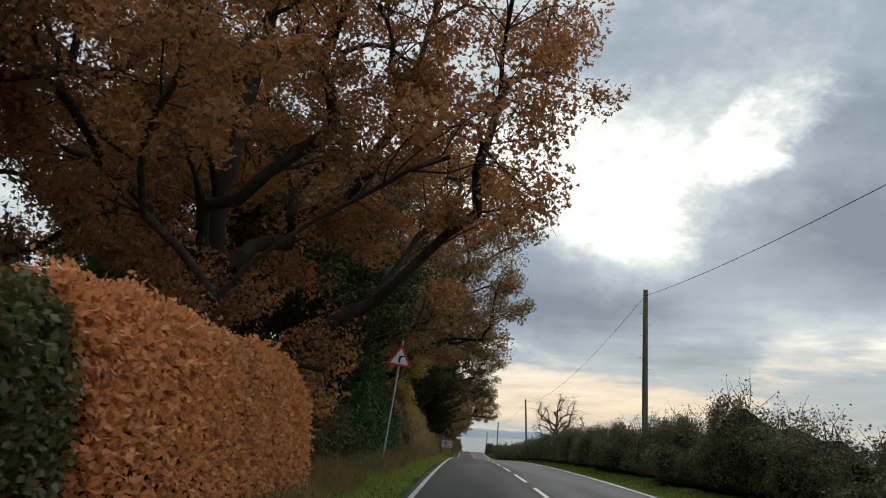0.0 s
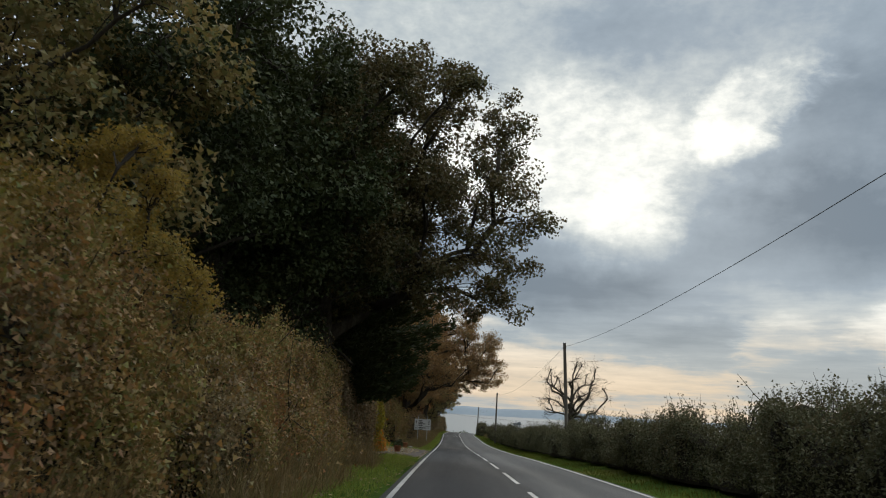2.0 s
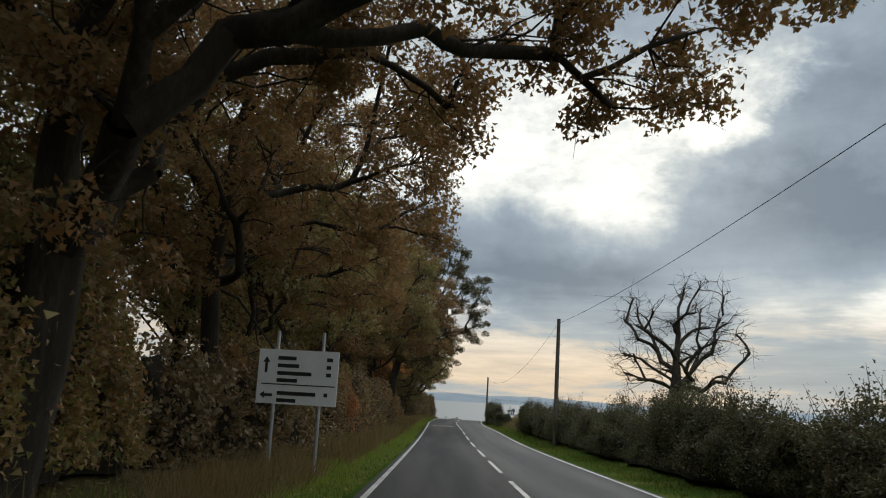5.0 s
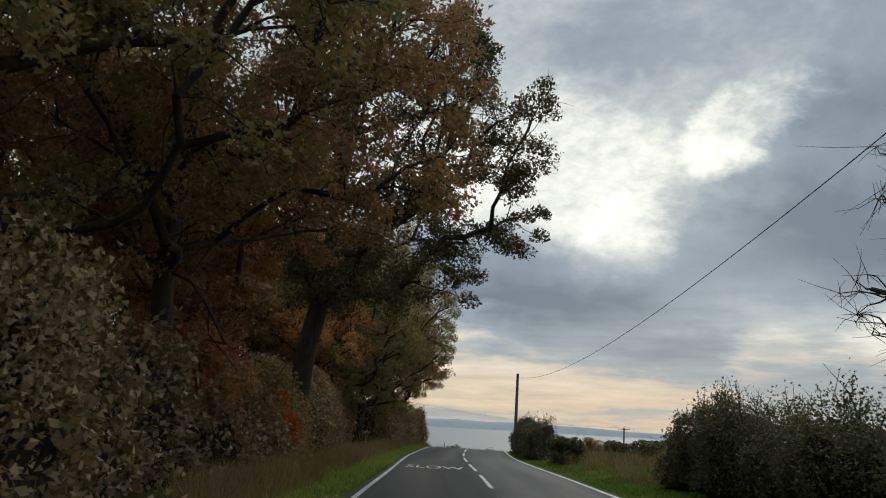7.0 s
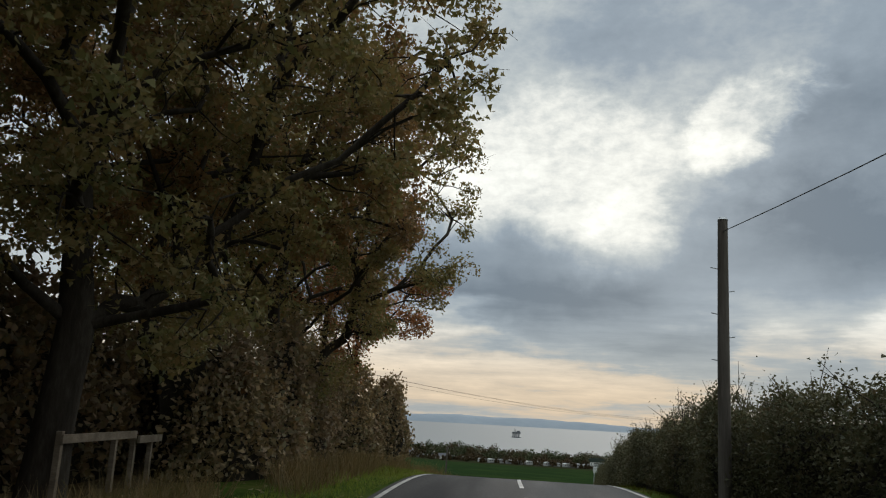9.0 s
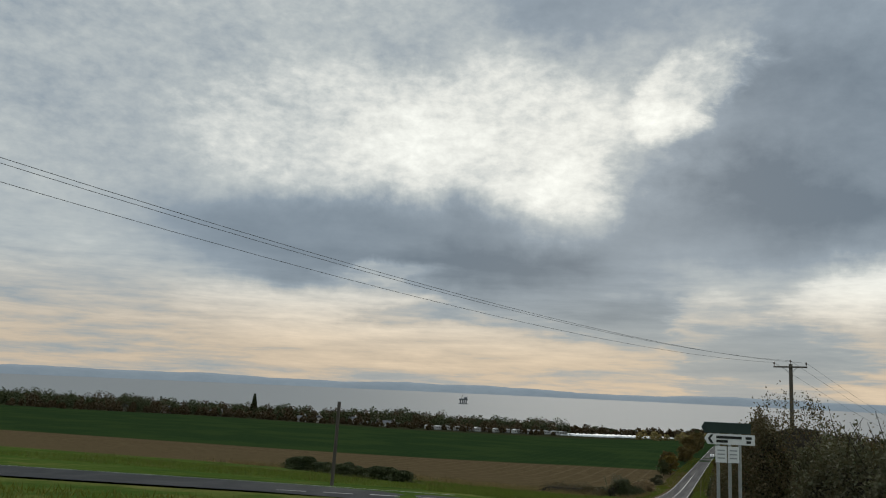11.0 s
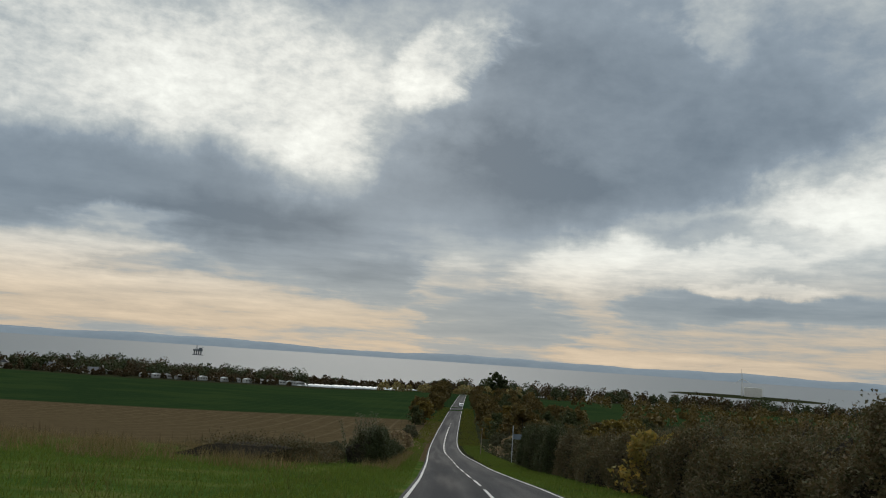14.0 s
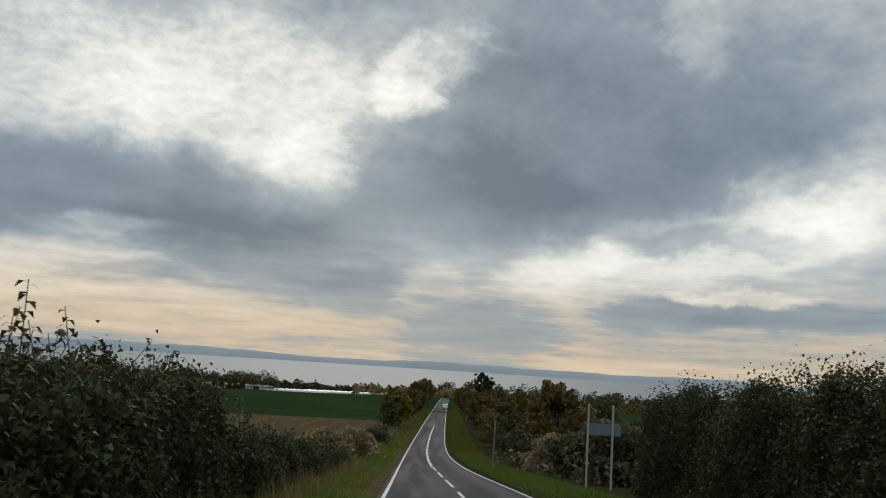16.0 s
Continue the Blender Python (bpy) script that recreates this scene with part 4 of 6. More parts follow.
def dark_conifer(name, seed, tall, trunk_r, base, reach, mat, count=30000, size=0.13):
    """A dense conifer: tiers of boughs with upturned tips, hung with flat sprays."""
    rng = np.random.default_rng(seed)
    runs = [(np.array([[0, 0, -0.3], [0.05, 0, tall * 0.5], [0, 0.05, tall]]), [trunk_r, trunk_r * 0.6, 0.04], 9)]
    at, out = [], []
    n = 300
    for k in range(n):
        f = (k + rng.random()) / n
        z = base + (tall - base) * f
        a = k * 2.39996 + rng.uniform(-0.3, 0.3)
        long = reach * min(1.0, 0.62 + 2.2 * f) * (1 - f) ** 0.62 * rng.uniform(0.82, 1.08) + 0.3
        d = np.array([math.cos(a), math.sin(a), 0.0])
        u = np.linspace(0, 1, 6)[:, None]
        line = np.array([0, 0, z]) + d * long * u + np.array([0, 0, 1.0]) * long * (-0.22 * u + 0.3 * u**2.5) + rng.normal(size=(6, 3)) * 0.04
        runs.append((line, np.linspace(0.045, 0.008, 6), 4))
        m = int(count / n * (0.35 + 1.1 * long / reach))
        v = rng.uniform(0.15, 1.04, m)
        p = np.stack([np.interp(v, u[:, 0], line[:, i]) for i in range(3)], 1)
        side = np.array([-d[1], d[0], 0.0])
        w = (1.1 - 0.9 * v) * 0.3 * long
        p += side * (rng.normal(size=m) * w)[:, None] * 0.7 + np.array([0, 0, 1.0]) * (rng.normal(size=m) * 0.10 - 0.12 * rng.random(m))[:, None]
        at.append(p)
        out.append(np.repeat(d[None] + np.array([[0, 0, 0.35]]), m, axis=0))
    at, out = np.vstack(at), np.vstack(out)
    # each spray points along its bough, a little to the side
    d = out + rng.normal(size=at.shape) * 0.4
    d /= np.linalg.norm(d, axis=1, keepdims=True)
    e = np.cross(d, rng.normal(size=at.shape))
    e /= np.linalg.norm(e, axis=1, keepdims=True)
    s = size * rng.uniform(0.6, 1.4, (len(at), 1))
    v = np.stack([at + d * s * 1.5, at - d * s * 0.5 + e * s * 0.36, at - d * s * 0.5 - e * s * 0.36], 1).reshape(-1, 3)
    return tubes(name + "_trunk", runs, BARK), bulk_mesh(name + "_crown", v, np.arange(3 * len(at)), 3, mat)


# crowns lean over the road, so their middles lie towards it
BEECH = broad_tree("beech", 14, 17, 0.34, (1.7, 0, 8.6), (6.4, 7.6, 7.6), LEAF_RUST, 115000, 0.076, 88, 7, 0.62, 3.6, 4.6, kite=False, base=1.4)
FIRST_OAK = broad_tree("first_oak", 21, 16, 0.36, (1.9, 0, 8.7), (6.6, 6.8, 6.6), LEAF_BROWN, 115000, 0.08, 84, 7, 0.66, 2.4, 4.2, kite=False, base=3.0)
DENSE_OAK = broad_tree("dense_oak", 22, 16.5, 0.4, (1.5, 0, 9.6), (6.8, 6.0, 7.2), LEAF_GREENBROWN, 110000, 0.09, 84, 7, 0.64, 2.6, 5.2, kite=False, base=3.0)
WIDE_OAK = broad_tree("wide_oak", 23, 16, 0.34, (3.9, 0, 7.9), (6.5, 6.4, 6.4), LEAF_BROWN, 100000, 0.078, 88, 7, 0.56, 2.6, 5.2, kite=False, base=2.6)
OPEN_OAK = broad_tree("open_oak", 24, 18, 0.36, (2.6, 0, 11.4), (6.4, 6.6, 7.6), LEAF_GREENBROWN, 96000, 0.082, 64, 7, 0.52, 2.6, 4.8, kite=False, base=4.0)
OAK_A = broad_tree("oak_a", 11, 17, 0.25, (1.3, 0, 9.6), (6.0, 6.4, 7.4), LEAF_OLIVE, 58000, 0.086, 70, 7, 0.54, 3.0, 5.0, kite=False, base=3.6)
LOW_OAK = broad_tree("low_oak", 26, 14.5, 0.28, (1.2, 0, 8.2), (5.6, 5.8, 6.8), LEAF_OLIVE, 64000, 0.082, 70, 7, 0.52, 3.4, 4.0, kite=False, base=2.0)
OAK_B = broad_tree("oak_b", 12, 16, 0.23, (1.3, 0, 9.0), (5.8, 6.2, 7.0), LEAF_BROWN, 58000, 0.086, 66, 7, 0.54, 3.0, 5.0, kite=False, base=3.2)
OAK_C = broad_tree("oak_c", 13, 17.5, 0.28, (1.8, 0, 9.8), (6.8, 7.2, 7.6), LEAF_OLIVE, 76000, 0.09, 76, 7, 0.58, 3.2, 5.2, kite=False, base=3.6)
YELLOW = broad_tree("field_maple", 15, 9, 0.2, (0.6, 0, 4.4), (2.9, 3.2, 4.3), LEAF_YELLOW, 40000, 0.066, 44, 6, 0.5, 2.6, 4.4, kite=False, base=0.8)
EVERGREEN = broad_tree("holly", 16, 12.5, 0.25, (0.3, 0, 6.4), (4.2, 4.4, 6.4), LEAF_DARK, 62000, 0.088, 64, 7, 0.74, 2.9, 4.6, kite=False, twigs=1, base=0.8)
CONIFER_TREE = dark_conifer("dark_conifer", 25, 17, 0.3, 2.6, 4.9, LEAF_DARK, 90000, 0.12)
RUSTY = broad_tree("rusty_oak", 17, 12, 0.2, (0.8, 0, 6.6), (4.4, 4.6, 5.6), LEAF_RUST, 52000, 0.08, 50, 7, 0.6, 2.8, 4.8, kite=False, base=1.4)
COPPER_OAK = broad_tree("copper_oak", 27, 8.5, 0.14, (1.2, 0, 6.7), (3.5, 3.6, 2.0), LEAF_COPPER, 12000, 0.084, 34, 6, 0.42, 2.8, 4.6, kite=False, base=3.0)
BACK_A = broad_tree("back_oak", 18, 15, 0.24, (0.2, 0, 8.2), (5.6, 5.8, 7.2), LEAF_OLIVE, 34000, 0.13, 50, 6, 0.85, 3.4, 5.0, kite=False, twigs=1, base=2.4)
BACK_B = broad_tree("back_tree", 19, 14, 0.22, (0.2, 0, 7.6), (5.2, 5.4, 6.8), LEAF_BROWN, 34000, 0.13, 50, 6, 0.85, 3.4, 5.0, kite=False, twigs=1, base=2.2)

ROW = "trees along the road"
OAK_LABEL = "tall roadside oak with thinning olive and brown leaves"
BROWN_LABEL = "roadside oak with brown autumn leaves over the road"
RUST_LABEL = "roadside beech with rust-coloured autumn leaves"
HOLLY_LABEL = "dense dark evergreen tree beside the road"
YELLOW_LABEL = "small roadside maple with yellow-green leaves"


def tree_at(meshes, name, y, x, turn, scale, label):
    z = float(height(x, y)[0])
    plant(name, meshes, (x, y, z), turn, scale, label, "tree", ROW)


# trees before the drive: kind, name, y, x, turn, scale, label
FIRST_TREES = [
    (BACK_B, "oak_tree", 10, -10.5, 120, 0.95, BROWN_LABEL),
    (BEECH, "beech_tree", 13.5, -9.6, 150, 0.95, RUST_LABEL),
    (BEECH, "beech_tree", 18, -5.4, 0, 1.0, RUST_LABEL),
    (BACK_B, "oak_tree", 26, -9.5, 0, 1.0, BROWN_LABEL),
    (EVERGREEN, "evergreen_tree", 27, -8.8, 40, 1.0, HOLLY_LABEL),
    (EVERGREEN, "evergreen_tree", 31, -5.6, 0, 0.9, HOLLY_LABEL),
    (EVERGREEN, "evergreen_tree", 37, -7.5, 90, 1.0, HOLLY_LABEL),
    (FIRST_OAK, "oak_tree", 39, -5.2, 0, 1.0, OAK_LABEL),
    (YELLOW, "maple_tree", 44, -6.4, 140, 0.95, YELLOW_LABEL),
    (YELLOW, "maple_tree", 49, -5.4, 0, 1.0, YELLOW_LABEL),
    (OAK_A, "oak_tree", 51, -7.9, 0, 0.95, OAK_LABEL),
    (BACK_B, "oak_tree", 57, -9, 60, 0.95, BROWN_LABEL),
    (YELLOW, "maple_tree", 60.5, -5.2, 70, 0.6, "small roadside maple with golden leaves"),
]
# trees round the drive: kind, name, y, x, turn, scale, label
DRIVE_TREES = [
    (BACK_A, "oak_tree", 65, -9.0, 200, 0.8, OAK_LABEL),
    (EVERGREEN, "evergreen_tree", 69, -9.0, 60, 1.15, HOLLY_LABEL),
    (EVERGREEN, "evergreen_tree", 75, -7.6, 200, 1.25, HOLLY_LABEL),
    (DENSE_OAK, "oak_tree", 80, -4.9, 0, 1.0, "dense dark green roadside oak leaning over the road"),
    (EVERGREEN, "evergreen_tree", 77, -7.2, 30, 1.1, HOLLY_LABEL),
    (CONIFER_TREE, "conifer_tree", 84.5, -4.9, 0, 1.0, "dense black-green conifer beside the road"),
    (OAK_C, "oak_tree", 101, -13, 60, 0.95, OAK_LABEL),
    (BACK_A, "oak_tree", 108, -20, 100, 1.15, OAK_LABEL),
    (BACK_B, "oak_tree", 119, -21, 40, 1.05, BROWN_LABEL),
    (OAK_C, "oak_tree", 109, -13.5, 150, 0.95, OAK_LABEL),
    (OAK_B, "oak_tree", 113, -17.5, 200, 0.95, BROWN_LABEL),
    (OAK_A, "oak_tree", 120, -14.5, 80, 0.95, OAK_LABEL),
    (OAK_B, "oak_tree", 125, -20, 300, 1.0, BROWN_LABEL),
    (BACK_A, "oak_tree", 130, -25, 10, 0.95, OAK_LABEL),
    (BACK_B, "oak_tree", 104, -27, 50, 1.0, BROWN_LABEL),
    (BACK_A, "oak_tree", 116, -28, 250, 1.0, OAK_LABEL),
    (OAK_A, "oak_tree", 115, -13.8, 150, 1.0, OAK_LABEL),
    (OAK_B, "oak_tree", 116.5, -7.9, 0, 1.03, BROWN_LABEL),
    (OAK_C, "oak_tree", 119, -11.2, 220, 1.0, OAK_LABEL),
]
# trees over the road: kind, name, y, x, turn, scale, label
LANE_TREES = [
    (OAK_B, "oak_tree", 122, -7.9, 0, 0.97, OAK_LABEL),
    (BACK_A, "oak_tree", 127, -17, 0, 1.05, OAK_LABEL),
    (WIDE_OAK, "oak_tree", 131, -4.8, 0, 1.0, "wide brown oak reaching far over the road"),
    (OAK_A, "oak_tree", 137, -11.8, 200, 1.1, OAK_LABEL),
    (OAK_B, "oak_tree", 141.5, -5.6, 20, 0.95, BROWN_LABEL),
    (BACK_A, "oak_tree", 142, -12, 80, 0.95, OAK_LABEL),
    (BACK_A, "oak_tree", 149, -8.5, 30, 0.95, OAK_LABEL),
    (OAK_B, "oak_tree", 152, -7, 20, 0.9, BROWN_LABEL),
    (BACK_A, "oak_tree", 162, -7.5, -20, 0.95, OAK_LABEL),
    (BACK_B, "oak_tree", 173, -13, 30, 1.0, BROWN_LABEL),
    (OAK_B, "oak_tree", 174, -7.0, 200, 0.95, BROWN_LABEL),
]
# trees near the crest: kind, name, y, x, turn, scale, label
CREST_TREES = [
    (OAK_A, "oak_tree", 180, -7.2, 20, 1.0, OAK_LABEL),
    (BACK_A, "oak_tree", 181, -14, 130, 1.05, OAK_LABEL),
    (OAK_B, "oak_tree", 186, -5.6, 0, 1.0, BROWN_LABEL),
    (BACK_B, "oak_tree", 190, -12, 80, 0.95, OAK_LABEL),
    (RUSTY, "oak_tree", 190, -6.8, 100, 1.0, BROWN_LABEL),
    (OAK_A, "oak_tree", 217, -6.4, 0, 0.9, OAK_LABEL),
    (BACK_A, "oak_tree", 199, -14, 0, 1.05, OAK_LABEL),
    (OPEN_OAK, "oak_tree", 198, -4.7, 0, 1.0, "open dark oak with crooked limbs over the road"),
    (COPPER_OAK, "oak_tree", 213, -7.4, 0, 0.92, "small roadside oak with thin copper-orange leaves"),
    (BACK_B, "oak_tree", 208, -13, 40, 0.95, OAK_LABEL),
]
# the last trees before the bend: kind, name, y, x, turn, scale, label
LAST_TREES = [
    (BACK_A, "oak_tree", 214, -13, 0, 1.05, OAK_LABEL),
    (BACK_B, "oak_tree", 222, -13, 90, 1.0, BROWN_LABEL),
    (RUSTY, "oak_tree", 223.5, -8.6, 30, 0.55, "small roadside oak with rust-coloured leaves"),
    (OAK_B, "oak_tree", 229, -11, 60, 0.95, BROWN_LABEL),
    (OAK_B, "oak_tree", 219, -9.0, 120, 1.0, OAK_LABEL),
    (LOW_OAK, "oak_tree", 226, -5.2, 0, 1.0, OAK_LABEL),
    (OAK_B, "oak_tree", 231.5, -6.0, 20, 0.95, OAK_LABEL),
    (LOW_OAK, "oak_tree", 238, -4.6, -40, 0.92, OAK_LABEL),
    (BACK_A, "oak_tree", 245, -9, 20, 0.9, OAK_LABEL),
    (RUSTY, "oak_tree", 247.5, -4.4, 60, 1.0, BROWN_LABEL),
]
for row in (FIRST_TREES, DRIVE_TREES, LANE_TREES, CREST_TREES, LAST_TREES):
    for meshes, name, y, x, turn, scale, label in row:
        tree_at(meshes, name, y, x, turn, scale, label)

# clipped beech hedge and scrub on the left
hedge(-8, 8.4, -5.2, 2.3, 1.9, LEAF_IVY, 29, "clipped hedge grown through with dark ivy", "ivy_hedge", 520, 0.055, 0.14, 14, True)
hedge(7.6, 16.6, -5.18, 2.35, 1.95, LEAF_BEECH, 21, "clipped beech hedge with rust-coloured leaves", "beech_hedge", 700, 0.05, 0.14, 14, True, chunk=9.0)
hedge(18.5, 31, -6.4, 2.0, 2.2, LEAF_IVY, 37, "low dark thicket beneath the trees", "thicket", 240, 0.06, 0.9, 40, kite=False)
hedge(14, 50, -12.0, 4.6, 3.2, LEAF_GREEN, 42, "tall dark thicket behind the roadside trees", "thicket", 90, 0.11, 0.7, 20, kite=False)
hedge(29, 44, -6.4, 3.4, 2.8, LEAF_GREEN, 22, "overgrown dark green thicket under the trees", "thicket", 200, 0.085, 0.8, 30)
hedge(43, 52, -6.0, 2.6, 2.4, LEAF_UMBER, 38, "overgrown brown thicket under the trees", "thicket", 190, 0.07, 0.9, 40)
hedge(50, 78, -6.2, 3.0, 2.6, LEAF_MIXED, 23, "tall ragged hedge turning brown and yellow", "tall_hedge", 560, 0.039, 0.8, 70, kite=False)
hedge(108, 144, -23, 2.7, 3.0, LEAF_UMBER, 35, "dark hedge behind the lawn under the trees", "field_hedge", 80, 0.11, 0.9, 24, kite=False)
hedge(119, 137, -7.6, 2.8, 3.0, LEAF_MIXED, 24, "shady thicket at the edge of the wood", "thicket", 260, 0.06, 1.0, 70, kite=False)
hedge(137, 212, -7.2, 2.6, 3.0, LEAF_UMBER, 25, "shady brown thicket under the roadside trees", "thicket", 70, 0.1, 1.0, 36)
hedge(212, 234, -9.4, 3.2, 3.0, LEAF_UMBER, 28, "low shady thicket behind the rail", "thicket", 100, 0.11, 0.7, 18)
hedge(230, 252, -6.8, 3.2, 2.8, LEAF_SCRUB, 26, "shady thicket at the end of the wood", "thicket", 140, 0.095, 0.95, 30)
# right-hand hedges
RH = "hawthorn hedge with few brown and green leaves on a low bank"
hedge(-30, 19, 6.2, 1.2, 2.1, LEAF_HEDGE, 39, RH, "hawthorn_hedge", 380, 0.038, 0.8, 90, group="hedge on the bank", kite=False)
hedge(19.5, 193, 6.1, 1.7, 2.3, LEAF_HEDGE, 31, RH, "hawthorn_hedge", 420, 0.038, 0.85, 110, group="hedge on the bank", kite=False)
hedge(216, 272, 4.95, 1.95, 1.9, LEAF_HEDGE, 32, RH, "hawthorn_hedge", 460, 0.038, 0.6, 110, group="hedge on the bank", kite=False)
TANGLE_LABEL = "overgrown roadside hedge of dark green and brown leaves"
hedge(284, 319, 8.1, 3.2, 3.6, LEAF_TANGLE, 33, TANGLE_LABEL, "overgrown_hedge", 360, 0.05, 0.75, 90, kite=False)
hedge(317, 375, 8.0, 2.4, 3.4, LEAF_TANGLE, 40, TANGLE_LABEL, "overgrown_hedge", 360, 0.05, 0.75, 70, kite=False)

hedge(374, 394.5, 7.6, 3.4, 3.2, LEAF_NETTLE, 36, "dense dark green roadside hedge", "dense_hedge", 420, 0.05, 0.5, 40, kite=False)


# ---- poles and wires ----
def pole(name, at, tall, label, radius=0.13, lean=0.0):
    ob = thing(name, at, label, "utility pole", "poles along the road")
    part("shaft", tubes("shaft", [(np.array([[lean, 0, -0.4], [lean * 0.5, 0, tall * 0.5], [0.02, 0, tall]]), [radius, radius * 0.88, radius * 0.74], 14)], POLE_WOOD), ob)
    bm = bmesh.new()
    bmesh.ops.create_cone(bm, cap_ends=True, segments=14, radius1=radius * 0.8, radius2=radius * 0.55, depth=0.05, matrix=pose(0.02, 0, tall + 0.02))
    part("cap", bm_mesh("cap", bm, STEEL), ob)
    for k in range(6):
        # iron steps, in turn on either side
        h, q = tall - 1.0 - 0.45 * k, 1 if k % 2 else -1
        x = lean * (1 - h / tall)
        part("step", tubes("step", [(np.array([[x, 0, h], [x + q * 0.12, 0, h], [x + q * 0.23, 0, h + 0.02]]), [0.011] * 3, 6)], STEEL), ob)
    return ob


def wire(a, b, sag, radius=0.009):
    t = np.linspace(0, 1, 25)[:, None]
    p = np.asarray(a) * (1 - t) + np.asarray(b) * t
    p[:, 2] -= sag * 4 * (t * (1 - t))[:, 0]
    tagged(new("overhead_wire", tubes("overhead_wire", [(p, [radius] * 25, 5)], WIRE)), "thin black overhead wire between wooden poles", "wire", "overhead wires")


POLES = [(7.2, -30, 4.6), (7.14, 35.2, 3.93), (7.23, 103.6, 1.75), (6.48, 167.2, -0.6), (6.01, 229.4, -2.77)]
for x, y, top in POLES:
    g = float(height(x, y)[0])
    pole("utility_pole", (x, y, g), top - g, "weathered grey wooden telephone pole in the hedge", lean=0.4 if 100 < y < 110 else 0.0)
for (x0, y0, z0), (x1, y1, z1) in zip(POLES, POLES[1:]):
    wire((x0, y0, z0 - 0.25), (x1, y1, z1 - 0.25), 1.6 if y0 < 0 or y0 > 150 else 1.2 if y0 < 50 else 0.9)


# ---- roadside things ----
def flat_sign(name, outline, thick, mat, m=None):
    """A plate from its outline in x and z, facing -y."""
    bm = bmesh.new()
    f = bm.faces.new([bm.verts.new((x, 0, z)) for x, z in outline])
    r = bmesh.ops.extrude_face_region(bm, geom=[f])
    bmesh.ops.translate(bm, vec=(0, thick, 0), verts=[v for v in r["geom"] if isinstance(v, bmesh.types.BMVert)])
    bmesh.ops.recalc_face_normals(bm, faces=bm.faces[:])
    if m is not None:
        bmesh.ops.transform(bm, matrix=m, verts=bm.verts[:])
    return bm_mesh(name, bm, mat)


def rect(x0, z0, x1, z1):
    return [(x0, z0), (x1, z0), (x1, z1), (x0, z1)]


def rod(name, a, b, r, mat, sides=12):
    return tubes(name, [(np.array([a, (np.asarray(a) + np.asarray(b)) / 2, b]), [r, r, r * 0.98], sides)], mat)


def warning_sign():
    at = (-2.95, 31.95, float(height(-2.95, 31.95)[0]))
    ob = thing("warning_sign", at, "red-bordered triangular warning sign on a leaning grey post", "road sign")
    ob.matrix_basis = pose(*at, 0, 6.2, 4)
    part("post", rod("post", (0, 0.05, -0.4), (0, 0.05, 4.6), 0.038, STEEL), ob)
    w, z0 = 0.94, 3.65
    top = z0 + w * 0.866

    def tri(k):
        c = z0 + w * 0.2887
        return [(-w / 2 * k, c - w * 0.2887 * k), (w / 2 * k, c - w * 0.2887 * k), (0, c + w * 0.5774 * k)]

    plate = part("plate", flat_sign("plate", tri(1.0), 0.012, RED), ob, "red triangular border")
    part("panel", flat_sign("panel", tri(0.70), 0.004, WHITE, pose(0, -0.005, 0)), plate, "white triangular panel")
    part("symbol", flat_sign("symbol", rect(-0.05, z0 + 0.12, 0.03, z0 + 0.36), 0.004, BLACK, pose(0, -0.010, 0)), plate, "black junction symbol")
    part("symbol", flat_sign("symbol", [(-0.05, z0 + 0.28), (0.16, z0 + 0.37), (0.16, z0 + 0.42), (-0.05, z0 + 0.36)], 0.004, BLACK, pose(0, -0.010, 0)), plate, "black junction symbol")
    for z in (z0 + 0.15, z0 + 0.5):
        part("clip", box("clip", (0.12, 0.05, 0.04), (0, 0.035, z), STEEL, 0.005), ob)


def direction_sign():
    g = float(height(-2.9, 139.2)[0])
    ob = thing("direction_sign", (-2.9, 139.2, g), "white two-panel direction sign on two grey posts in the verge", "road sign", turn=-6)
    w, z0, z1 = 1.75, 1.45, 2.6
    board = part("board", flat_sign("board", rect(-w / 2, z0, w / 2, z1), 0.03, WHITE), ob, "white sign board with a grey dividing line")
    for z in (z0 + 0.4,):
        part("divider", flat_sign("divider", rect(-w / 2 + 0.1, z, w / 2 - 0.05, z + 0.025), 0.004, BLACK, pose(0, -0.005, 0)), board)
    for x in (-0.5, 0.5):
        part("post", rod("post", (x, 0.07, -0.4), (x, 0.07, 3.0), 0.04, STEEL), ob)
    for x0, z, x1 in ((-0.45, 2.42, -0.05), (-0.45, 2.26, 0.02), (-0.45, 2.1, 0.3), (-0.45, 1.95, 0.0), (0.62, 2.42, 0.75), (0.62, 2.26, 0.72), (0.62, 2.1, 0.73), (-0.42, 1.68, 0.42), (-0.42, 1.53, 0.0), (0.6, 1.68, 0.68)):
        part("bar", flat_sign("bar", rect(x0, z - 0.04, x1, z + 0.04), 0.003, BLACK, pose(0, -0.005, 0)), board, "dark bar of lettering")
    part("arrow", flat_sign("arrow", [(-0.73, 2.1), (-0.67, 2.1), (-0.67, 2.32), (-0.62, 2.32), (-0.70, 2.44), (-0.78, 2.32), (-0.73, 2.32)], 0.003, BLACK, pose(0, -0.005, 0)), board, "black arrow pointing up")
    part("arrow", flat_sign("arrow", [(-0.52, 1.6), (-0.52, 1.66), (-0.70, 1.66), (-0.70, 1.71), (-0.8, 1.63), (-0.70, 1.55), (-0.70, 1.6)], 0.003, BLACK, pose(0, -0.005, 0)), board, "black arrow pointing to the side")


